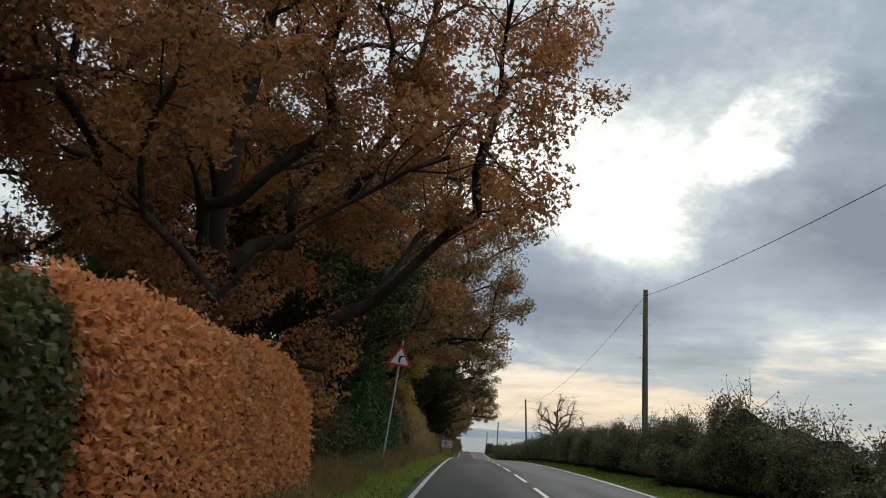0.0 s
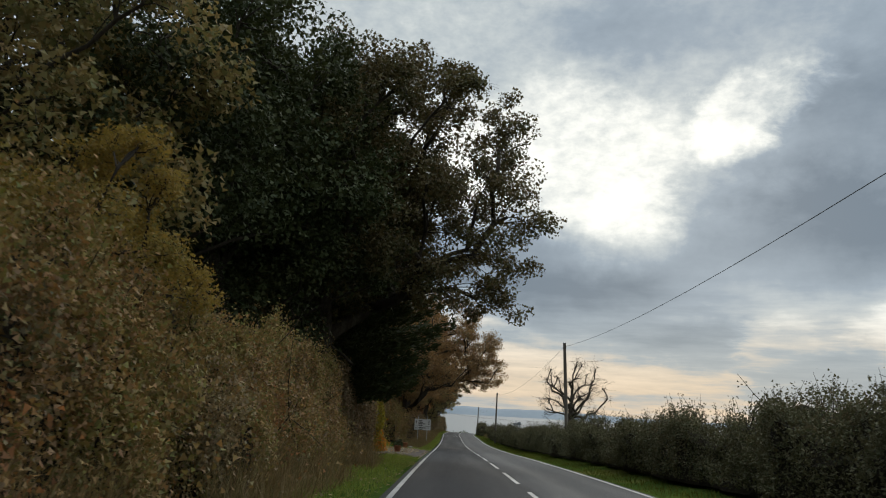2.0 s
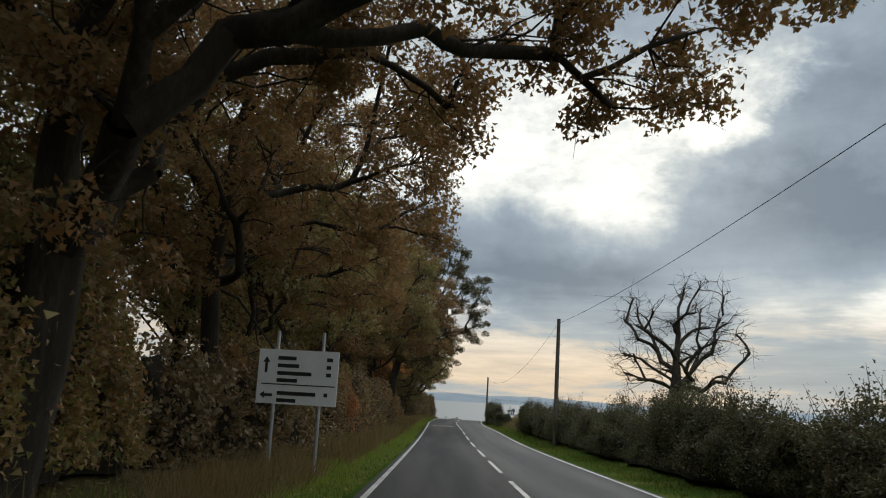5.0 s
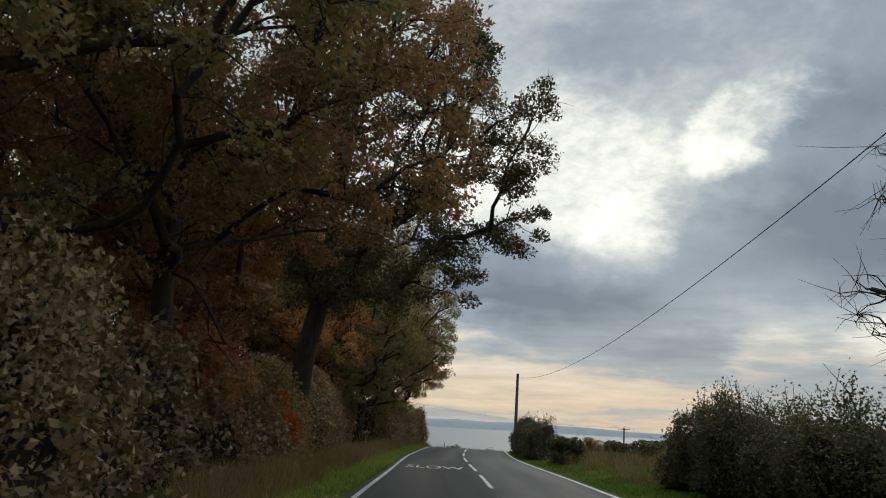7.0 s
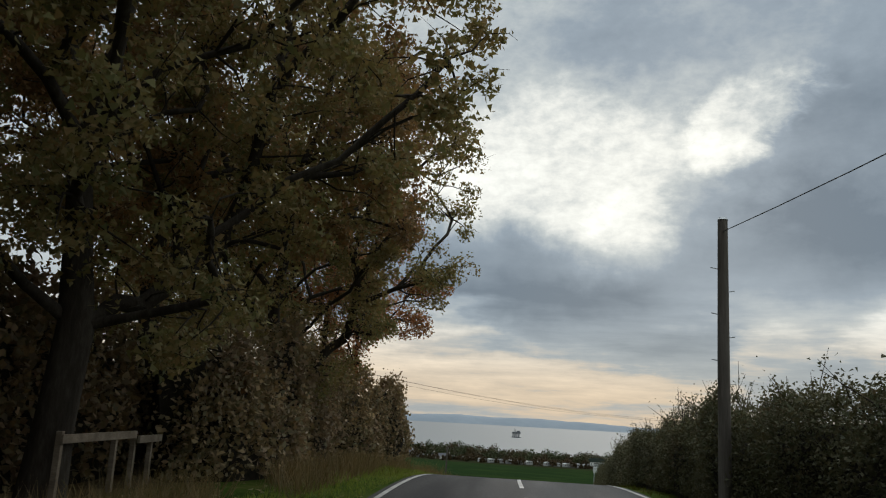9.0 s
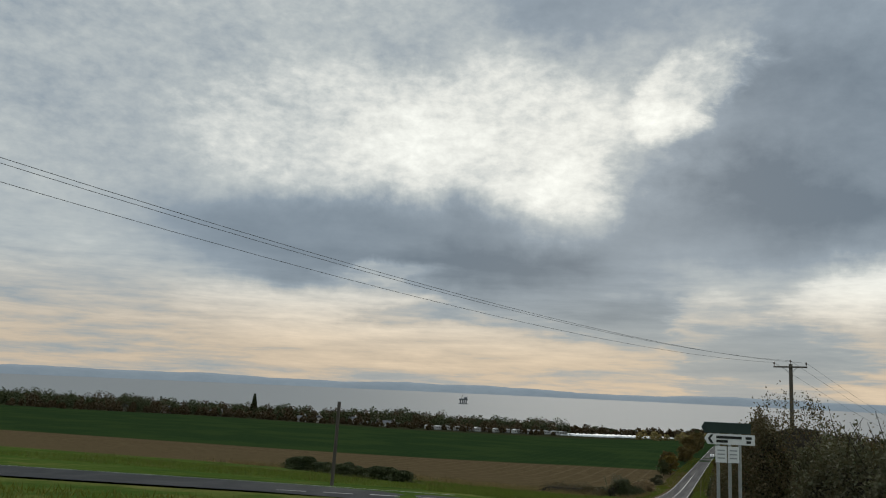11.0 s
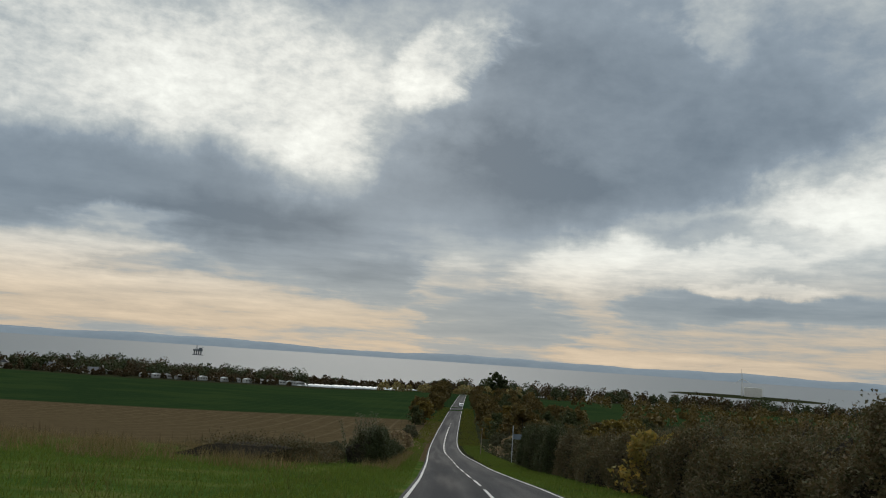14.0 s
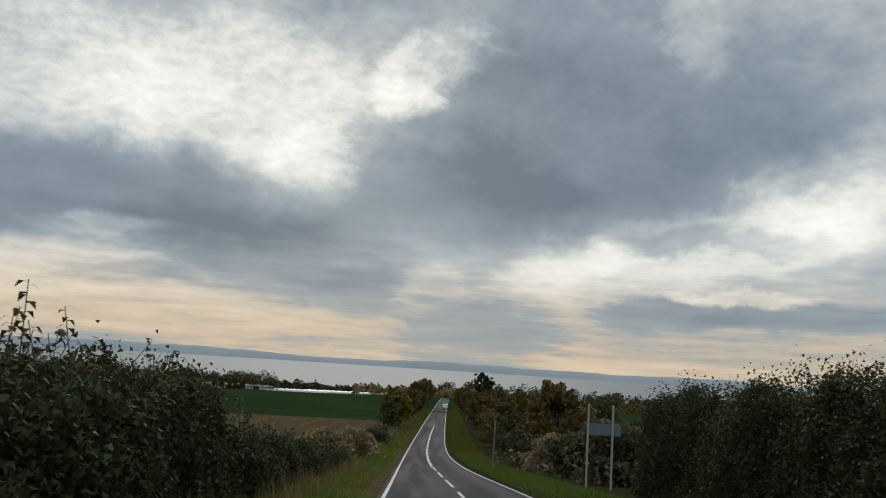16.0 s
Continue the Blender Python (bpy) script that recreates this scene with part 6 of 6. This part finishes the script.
# autumn trees along the road down the hill
SMALL_A = tree_meshes("small_tree_a", 61, 7.5, 0.16, 0.8, 3.6, LEAF_DULL_BROWN, 3200, 0.33, 9, clear=99, twigs=False)
SMALL_B = tree_meshes("small_tree_b", 62, 7.0, 0.16, 0.6, 3.6, LEAF_DULL_GOLD, 3200, 0.33, 9, clear=99, twigs=False)
SMALL_C = tree_meshes("small_tree_c", 63, 8.0, 0.16, 0.8, 3.8, LEAF_DULL_BROWN, 3200, 0.33, 9, clear=99, twigs=False)
SMALL_D = tree_meshes("small_tree_d", 64, 7.5, 0.16, 0.5, 3.8, LEAF_WEED, 3200, 0.33, 9, clear=99, twigs=False)
KINDS = ((SMALL_A, "small brown autumn tree beside the road"), (SMALL_B, "small yellowing tree beside the road"), (SMALL_C, "small rust-coloured autumn tree beside the road"), (SMALL_D, "small dull green tree beside the road"))
for s, lat, kind, k in [(520, -6.5, 1, 0.8), (530, -8, 2, 0.8), (512, -8, 3, 0.6), (590, -6.5, 2, 0.8), (605, -7, 1, 0.8), (625, -7, 0, 0.8), (650, -8, 2, 1.1), (680, -8, 0, 1.1), (715, -8, 2, 1.2), (750, -9, 3, 1.3)]:
    meshes, label = KINDS[kind]
    plant("autumn_tree", meshes, at_road(s, lat), s * 7 % 360, k, label, "tree", "autumn trees down the hill")
for k in range(80):
    s = 438 + 4.6 * k + rng.uniform(-3, 3)
    lat = 7.0 + rng.uniform(0, 5) + (rng.uniform(4, 22) if k % 3 else 0)
    meshes, label = KINDS[(0, 2, 1, 3, 0, 2, 3)[k % 7]]
    plant("autumn_tree", meshes, at_road(s, lat), 50 * k % 360, rng.uniform(0.5, 0.95), label, "tree", "autumn trees down the hill")
for k in range(16):
    s, lat = rng.uniform(400, 520), rng.uniform(16, 60)
    meshes, label = KINDS[(3, 0, 3, 1)[k % 4]]
    plant("autumn_tree", meshes, at_road(s, lat), 50 * k % 360, rng.uniform(0.5, 0.75), label.replace("beside the road", "beyond the hedge"), "tree", "autumn trees beyond the hedge")


# ---- the distance ----
def wood(name, trees, mat, label, per=70, size=1.5, seed=1):
    """A far wood: many crowns of clumps, in one piece."""
    rng = np.random.default_rng(seed)
    pts = []
    for x, y, h in trees:
        h = h * (0.8 + 0.4 * noise.noise(Vector((x * 0.022, y * 0.01, seed)))) * rng.uniform(0.9, 1.1)
        r = h * rng.uniform(0.36, 0.56)
        a, f = rng.uniform(0, 2 * np.pi, per), np.sqrt(rng.random(per))
        up = h * rng.random(per) ** 0.6 * np.sqrt(1 - 0.9 * f**2)
        pts.append(np.stack([x + r * f * np.cos(a), y + r * f * np.sin(a), z(x, y) + up], 1))
    ob = new(name, leaves(name, np.vstack(pts), size, mat, rng, 0, 1.1))
    tagged(ob, label, "wood", kind="stuff")


r2 = np.random.default_rng(77)
band = [(x + r2.uniform(-4, 4), 1050 + r2.uniform(-70, 70) + 0.05 * x, r2.uniform(10, 17)) for x in np.arange(-640, 165, 0.9)]
wood("far_wood", [t for k, t in enumerate(band) if k % 3], LEAF_DARK, "dark far wood before the sea", 240, 1.0, 3)
wood("far_wood", [t for k, t in enumerate(band) if k % 3 == 0], LEAF_BRAMBLE, "brown far wood before the sea", 240, 1.0, 4)
garden = [(x + r2.uniform(-5, 5), 950 + r2.uniform(-10, 30), r2.uniform(3, 9)) for x in np.arange(-520, 140, 3)]
wood("village_trees", garden, LEAF_BRAMBLE, "brown trees among the far houses", 130, 1.1, 5)
coast = [(x + r2.uniform(-5, 5), 1130 + r2.uniform(-20, 60), r2.uniform(5, 9)) for x in np.arange(100, 480, 2)]
wood("coast_trees", coast, LEAF_DARK, "low line of dark trees along the coast", 120, 1.5, 6)
low_wood = [(x + r2.uniform(-5, 5), 1050 + r2.uniform(-10, 40), r2.uniform(6, 11)) for x in np.arange(140, 330, 1.8)]
wood("coast_trees", low_wood, LEAF_BRAMBLE, "brown and dark trees behind the glasshouses", 70, 1.8, 11)
scrub = [(x + r2.uniform(-8, 8), 640 + r2.uniform(-40, 240) + 0.3 * (x - 200), r2.uniform(4, 8)) for x in np.arange(250, 700, 2.2)]
wood("field_trees", scrub, LEAF_DULL_BROWN, "brown autumn trees between far fields", 80, 0.9, 12)
east = [(x + r2.uniform(-12, 12), 985 - 0.22 * (x - 300) + r2.uniform(-60, 60), r2.uniform(11, 18)) for x in np.arange(290, 1400, 2.2)]
wood("far_wood", [t for k, t in enumerate(east) if k % 2], LEAF_DARK, "dark far wood before the sea", 220, 1.1, 7)
wood("far_wood", [t for k, t in enumerate(east) if not k % 2], LEAF_BRAMBLE, "brown far wood before the sea", 220, 1.1, 8)
mid_wood = [(200 + r2.uniform(-40, 400), 520 + r2.uniform(0, 60), r2.uniform(5, 8)) for _ in range(150)]
wood("hedge_trees", [(x, y + 0.1 * (x - 200), h) for x, y, h in mid_wood], LEAF_DULL_BROWN, "brown trees along a far field boundary", 80, 1.0, 9)
end_wood = [(222 + r2.uniform(-28, 60), 830 + r2.uniform(0, 60), r2.uniform(6, 10)) for _ in range(40)]
wood("end_wood", end_wood, LEAF_OLIVE, "trees at the foot of the hill", 80, 1.3, 10)
BIG = tree_meshes("far_tree", 65, 17, 0.5, 3, 6, LEAF_DARK, 4000, 0.8, 12, clear=99, twigs=False)
plant("tall_tree", BIG, (244, 790, z(244, 790)), 0, 1.0, "tall dark tree standing above the far wood", "tree")


def pine():
    rng = np.random.default_rng(66)
    h = 21.0
    pts = []
    for _ in range(2200):
        f = rng.random() ** 0.8
        r = (1 - f) * 4.2 * rng.uniform(0.4, 1.05) + 0.3
        a = rng.uniform(0, 2 * np.pi)
        pts.append((math.cos(a) * r, math.sin(a) * r, 2.5 + f * (h - 2.5) - 0.25 * r))
    ob = thing("conifer_tree", (-119, 1000, z(-119, 1000)), "tall dark conifer rising above the far wood", "tree")
    part("trunk", tubes("trunk", [(np.array([[0, 0, -0.3], [0, 0, h * 0.5], [0, 0, h]]), [0.5, 0.3, 0.05], 8)], BARK), ob)
    part("crown", leaves("crown", np.array(pts), 0.9, LEAF_DARK, rng, 0.6), ob)


pine()


def house(at, turn, w, d, h, label, wall=None):
    ob = thing("house", (*at, z(*at)), label, "house", "far houses", turn=turn)
    part("walls", box("walls", (w, d, h + 1), (0, 0, h / 2 - 0.5), wall or RENDERED, 0.02), ob)
    rise = d * 0.42
    bm = bmesh.new()
    v = [bm.verts.new(c) for c in ((-w / 2 - 0.3, -d / 2 - 0.3, h), (w / 2 + 0.3, -d / 2 - 0.3, h), (w / 2 + 0.3, d / 2 + 0.3, h), (-w / 2 - 0.3, d / 2 + 0.3, h), (-w / 2 - 0.3, 0, h + rise), (w / 2 + 0.3, 0, h + rise))]
    for f in ((0, 1, 5, 4), (2, 3, 4, 5), (0, 4, 3), (1, 2, 5), (3, 2, 1, 0)):
        bm.faces.new([v[k] for k in f])
    roof = part("roof", bm_mesh("roof", bm, SLATE), ob, "dark slate roof")
    part("chimney", box("chimney", (0.9, 0.7, 1.8), (w / 2 - 0.8, 0, h + rise + 0.3), RENDERED, 0.03), roof)
    for k in range(max(2, int(w / 3))):
        part("window", box("window", (1.0, 0.12, 1.2), (-w / 2 + 1.5 + k * 3, -d / 2 - 0.02, h * 0.5), BLACK, 0.02), ob)


for k, (x, y, turn) in enumerate(((-72, 962, 5), (-58, 968, 95), (-150, 990, 10), (-30, 985, 8), (-8, 992, 80), (-190, 985, 0), (-40, 1004, 15), (-230, 996, 90), (2, 978, 0))):
    house((x, y), turn, 7 + (k % 3) * 2, 5.5, 2.8 + (k % 2) * 1.4, "far rendered house with a slate roof")


CARAVAN = mottled("caravan_panel", [(0.0, (0.34, 0.34, 0.33)), (1.0, (0.5, 0.5, 0.49))], 0.4, 0.6, 3)


def caravan(at, turn, w=11, h=3.4):
    ob = thing("static_caravan", (*at, z(*at)), "white static caravan in a far row", "caravan", "row of caravans", turn=turn)
    bm = bmesh.new()
    out = [(-w / 2, 0.4), (w / 2, 0.4), (w / 2, h * 0.85), (w * 0.1, h), (-w * 0.1, h), (-w / 2, h * 0.85)]
    f = bm.faces.new([bm.verts.new((x, -1.6, q)) for x, q in out])
    r = bmesh.ops.extrude_face_region(bm, geom=[f])
    bmesh.ops.translate(bm, vec=(0, 3.2, 0), verts=[v for v in r["geom"] if isinstance(v, bmesh.types.BMVert)])
    bmesh.ops.recalc_face_normals(bm, faces=bm.faces[:])
    part("body", bm_mesh("body", bm, CARAVAN), ob)
    part("skirt", box("skirt", (w * 0.95, 2.9, 0.8), (0, 0, 0.1), GREY_SHEET, 0.02), ob)
    for k in range(3):
        part("window", box("window", (1.6, 0.1, 0.9), (-w / 3 + k * w / 3, -1.62, h * 0.55), BLACK, 0.02), ob)


for k in range(11):
    x = 36 + k * 8.4
    caravan((x, 962 + 1.5 * (k % 3)), 20 + 25 * (k % 2), 8.5 if k % 2 else 6.5, 3.6)
for k in range(6):
    caravan((118 + k * 8, 985 + (k % 2) * 4), 10, 7.5, 3.6)
for k in range(5):
    caravan((-20 + k * 10, 992 + (k % 2) * 5), 15, 7.0, 3.2)


def glasshouse(x0, x1, y, h, label):
    n = max(3, int((x1 - x0) / 5))
    xm = (x0 + x1) / 2
    g = z(xm, y)
    ob = thing("glasshouse", (xm, y, g), label, "glasshouse", "far glasshouses")
    ob.scale = (1, 1, 0.5)
    part("walls", box("walls", (x1 - x0, 26, h), (0, 0, h / 2), GLASSHOUSE, 0.05), ob)
    for k in range(n):
        w = (x1 - x0) / n
        bm = bmesh.new()
        bmesh.ops.create_cone(bm, cap_ends=True, segments=12, radius1=w / 2, radius2=w / 2, depth=26, matrix=pose(-(x1 - x0) / 2 + (k + 0.5) * w, 0, h, 90))
        part("roof_bay", bm_mesh("roof_bay", bm, GLASSHOUSE, True), ob)


glasshouse(150, 205, 1000, 1.0, "long pale glasshouse roofs in the far fields")
glasshouse(196, 268, 1012, 1.2, "long pale glasshouse with rounded roof bays")


def turbine():
    x, y = 1028, 1455
    ob = thing("wind_turbine", (x, y, z(x, y)), "white three-bladed wind turbine on the coast", "wind turbine", turn=-40)
    h = 29
    part("tower", tubes("tower", [(np.array([[0, 0, -1], [0, 0, h * 0.5], [0, 0, h]]), [1.1, 0.9, 0.65], 14)], RENDERED), ob)
    part("nacelle", box("nacelle", (1.6, 3.4, 1.6), (0, 0, h + 0.4), RENDERED, 0.3), ob)
    for k in range(3):
        a = radians(95 + 120 * k)
        d = np.array([math.cos(a), 0, math.sin(a)])
        o = np.array([0, -2.0, h + 0.4])
        part("blade", tubes("blade", [(np.stack([o, o + d * 3, o + d * 9, o + d * 17]), [0.35, 0.8, 0.5, 0.1], 6)], RENDERED), ob)
    bm = bmesh.new()
    bmesh.ops.create_cone(bm, cap_ends=True, segments=32, radius1=15, radius2=15, depth=16)
    bmesh.ops.bevel(bm, geom=[e for e in bm.edges if abs(e.verts[0].co.z - e.verts[1].co.z) < 0.1], offset=0.5, segments=2, affect="EDGES")
    t = tagged(new("storage_tank", bm_mesh("storage_tank", bm, RENDERED)), "large pale cylindrical storage tank by the turbine", "tank")
    t.matrix_basis = pose(x + 12, y - 14, z(x + 12, y - 14) + 7.6)


turbine()


def rig():
    ob = thing("drilling_rig", (177, 2222, SEA), "jack-up drilling rig standing in the firth", "oil rig")
    ob.scale = (0.36, 0.36, 0.46)
    for k, x in enumerate((-24, -11, 2, 15)):
        for y in (-12, 12):
            part("leg", tubes("leg", [(np.array([[x, y, -5], [x, y, 10], [x, y, 24]]), [3.0, 3.0, 3.0], 10)], RIG_STEEL), ob)
    part("pontoon", box("pontoon", (64, 32, 4), (-3, 0, 1.0), RIG_STEEL, 0.6), ob)
    part("deck", box("deck", (56, 34, 8), (-4, 0, 24), RIG_STEEL, 0.6), ob)
    part("deckhouse", box("deckhouse", (20, 20, 9), (10, 0, 31), RIG_STEEL, 0.5), ob)
    d = [(np.array([[-12 + a * 5, b * 5, 28], [-12 + a * 3, b * 3, 38], [-12 + a, b, 48]]), [0.9, 0.8, 0.6], 5) for a in (-1, 1) for b in (-1, 1)]
    part("derrick", tubes("derrick", d, RIG_STEEL), ob)
    part("crane", tubes("crane", [(np.array([[14, -10, 28], [20, -10, 36], [27, -10, 40]]), [0.9, 0.8, 0.5], 5)], RIG_STEEL), ob)


rig()


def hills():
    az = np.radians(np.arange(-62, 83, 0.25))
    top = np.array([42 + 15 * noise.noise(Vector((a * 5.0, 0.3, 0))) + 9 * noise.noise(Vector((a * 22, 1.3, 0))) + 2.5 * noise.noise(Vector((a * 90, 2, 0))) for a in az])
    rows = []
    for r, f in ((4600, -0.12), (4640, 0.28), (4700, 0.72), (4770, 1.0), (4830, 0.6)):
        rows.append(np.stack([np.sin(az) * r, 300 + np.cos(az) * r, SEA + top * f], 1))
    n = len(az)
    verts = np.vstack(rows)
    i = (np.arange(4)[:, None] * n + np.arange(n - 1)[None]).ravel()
    me = mesh_of("hills", verts, np.stack([i, i + 1, i + n + 1, i + n], 1), HAZED_HILL, True)
    tagged(new("backdrop", me), "long hills on the far shore, hazed blue in their colour", "hills", kind="structure")


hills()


def small_car():
    p = at_road(660, 1.6)
    ob = thing("car", (p[0], p[1], p[2] + 0.06), "small white car far down the road", "car", turn=-22)
    bm = bmesh.new()
    out = [(-2.0, 0.3), (2.0, 0.3), (2.05, 0.75), (1.1, 0.9), (0.5, 1.4), (-1.3, 1.4), (-1.9, 0.9), (-2.05, 0.8)]
    f = bm.faces.new([bm.verts.new((-0.85, y, q)) for y, q in out])
    r = bmesh.ops.extrude_face_region(bm, geom=[f])
    bmesh.ops.translate(bm, vec=(1.7, 0, 0), verts=[v for v in r["geom"] if isinstance(v, bmesh.types.BMVert)])
    bmesh.ops.recalc_face_normals(bm, faces=bm.faces[:])
    bmesh.ops.bevel(bm, geom=bm.edges[:], offset=0.06, segments=2, affect="EDGES")
    part("body", bm_mesh("body", bm, WHITE), ob)
    part("windscreen", box("windscreen", (1.4, 0.06, 0.5), (0, -1.62, 1.12), BLACK, 0.02, (-50, 0, 0)), ob)
    for x in (-0.78, 0.78):
        for y in (-1.3, 1.3):
            bm = bmesh.new()
            bmesh.ops.create_cone(bm, cap_ends=True, segments=16, radius1=0.32, radius2=0.32, depth=0.2, matrix=pose(x, y, 0.32, 0, 90, 0))
            part("wheel", bm_mesh("wheel", bm, BLACK), ob)


small_car()


# ---- grass and weeds ----
def blades(name, spots_xyz, tall, wide, mat, rng, bend=0.35):
    n = len(spots_xyz)
    a = rng.uniform(0, 2 * np.pi, n)
    w = np.stack([np.cos(a), np.sin(a), 0 * a], 1) * wide * rng.uniform(0.6, 1.3, (n, 1)) / 2
    h = tall * rng.uniform(0.45, 1.2, (n, 1))
    tip = np.stack([rng.normal(size=n) * bend, rng.normal(size=n) * bend, np.ones(n)], 1) * h
    v = np.stack([spots_xyz - w, spots_xyz + w, spots_xyz + tip], 1).reshape(-1, 3)
    return bulk_mesh(name, v, np.arange(3 * n), 3, mat)


def verge(s0, s1, l0, l1, per, tall, wide, mat, seed, label, name="verge_grass", patchy=0.0, skip=(), bend=0.35):
    rng = np.random.default_rng(seed)
    n = int((s1 - s0) * abs(l1 - l0) * per)
    s, lat = rng.uniform(s0, s1, n), rng.uniform(min(l0, l1), max(l0, l1), n)
    if patchy:
        keep = np.sin(s * 0.9 + 2 * np.sin(lat * 1.3)) + np.sin(s * 0.37 + lat) * 0.8 + rng.normal(size=n) * 0.5 > patchy
        s, lat = s[keep], lat[keep]
    for a, b in skip:
        keep = (s < a) | (s > b)
        s, lat = s[keep], lat[keep]
    p = spots(s, lat)
    p[:, 2] -= 0.02
    tagged(new(name, blades(name, p, tall, wide, mat, rng, bend)), label, "grass", kind="stuff")


verge(-10, 270, -2.95, -4.5, 150, 0.16, 0.026, GRASS_VERGE, 71, "short green grass of the verge", skip=((91, 110),))
verge(-5, 262, -3.8, -5.5, 210, 0.62, 0.018, GRASS_DRY, 72, "tall dry grass under the trees", "dry_grass", -0.3, ((80, 114),))
verge(42, 82, -4.3, -5.6, 200, 1.0, 0.016, GRASS_DRY, 86, "tall dry grass before the hedge", "dry_grass", -0.6)
verge(14, 42, -4.4, -6.0, 120, 0.7, 0.016, GRASS_DRY, 87, "tall dry grass under the trees", "dry_grass", -0.4)
verge(110, 137, -4.4, -12, 50, 0.14, 0.025, GRASS_VERGE, 73, "mown grass beside the drive", "lawn_grass")
verge(-10, 262, 3.6, 5.8, 80, 0.16, 0.025, GRASS, 74, "short green grass of the verge")
verge(192, 222, 4.9, 14, 60, 0.6, 0.03, GRASS_DRY, 75, "rank weeds in the hedge gap", "weeds", -0.3)
verge(262, 460, 2.95, 6.2, 80, 0.2, 0.026, GRASS_FIELD, 76, "green grass of the roadside verge")
verge(292, 374, -5, -40, 9, 0.42, 0.03, GRASS_TUFT, 85, "coarse tufts in the rough grass", "grass_tufts", 0.9)
verge(290, 470, -2.95, -6.5, 80, 0.2, 0.026, GRASS_FIELD, 77, "green grass of the roadside verge")
verge(292, 372, -6, -36, 42, 0.17, 0.03, GRASS_FIELD, 78, "rough green grass of the field", "field_grass")
verge(236, 274, -3.2, -16, 40, 0.2, 0.03, GRASS, 79, "rough green grass at the junction", "field_grass")
verge(352, 384, -8, -60, 16, 0.75, 0.03, GRASS_DRY, 80, "tall dry weeds along the stubble", "dry_weeds", -0.2)
verge(366, 394, -8, -70, 0.5, 1.1, 0.05, LEAF_BRAMBLE, 81, "dark dead dock stalks in the weeds", "dock_stalks", 0.2, bend=0.08)


def litter(s0, s1, l0, l1, count, seed, label):
    """Fallen leaves lying on the ground."""
    rng = np.random.default_rng(seed)
    p = spots(rng.uniform(s0, s1, count), rng.uniform(l0, l1, count))
    p[:, 2] += 0.06
    me = leaves("fallen_leaves", p, 0.065, LEAF_SCRUB, rng)
    co = np.empty(len(me.vertices) * 3, np.float32)
    me.vertices.foreach_get("co", co)
    co = co.reshape(-1, 3)
    mid = np.repeat(p[:, 2], 3)
    co[:, 2] = mid + (co[:, 2] - mid) * 0.25
    me.vertices.foreach_set("co", co.ravel())
    me.update()
    tagged(new("fallen_leaves", me), label, "leaves", kind="stuff")


litter(90.5, 112, -14, -2.9, 8000, 91, "brown fallen leaves strewn over the drive")
litter(-8, 90, -5.5, -2.9, 1500, 92, "brown fallen leaves on the verge")
litter(112, 262, -6.5, -2.9, 2200, 93, "brown fallen leaves on the verge")
verge(362, 412, -3.9, -6.0, 45, 0.6, 0.02, GRASS_DRY, 82, "dry brown weeds before the thicket", "dry_weeds", -0.4)
verge(460, 640, 2.5, 6.5, 14, 0.3, 0.08, GRASS, 83, "green grass of the roadside verge")
verge(460, 640, -2.5, -6.0, 14, 0.3, 0.08, GRASS, 84, "green grass of the roadside verge")
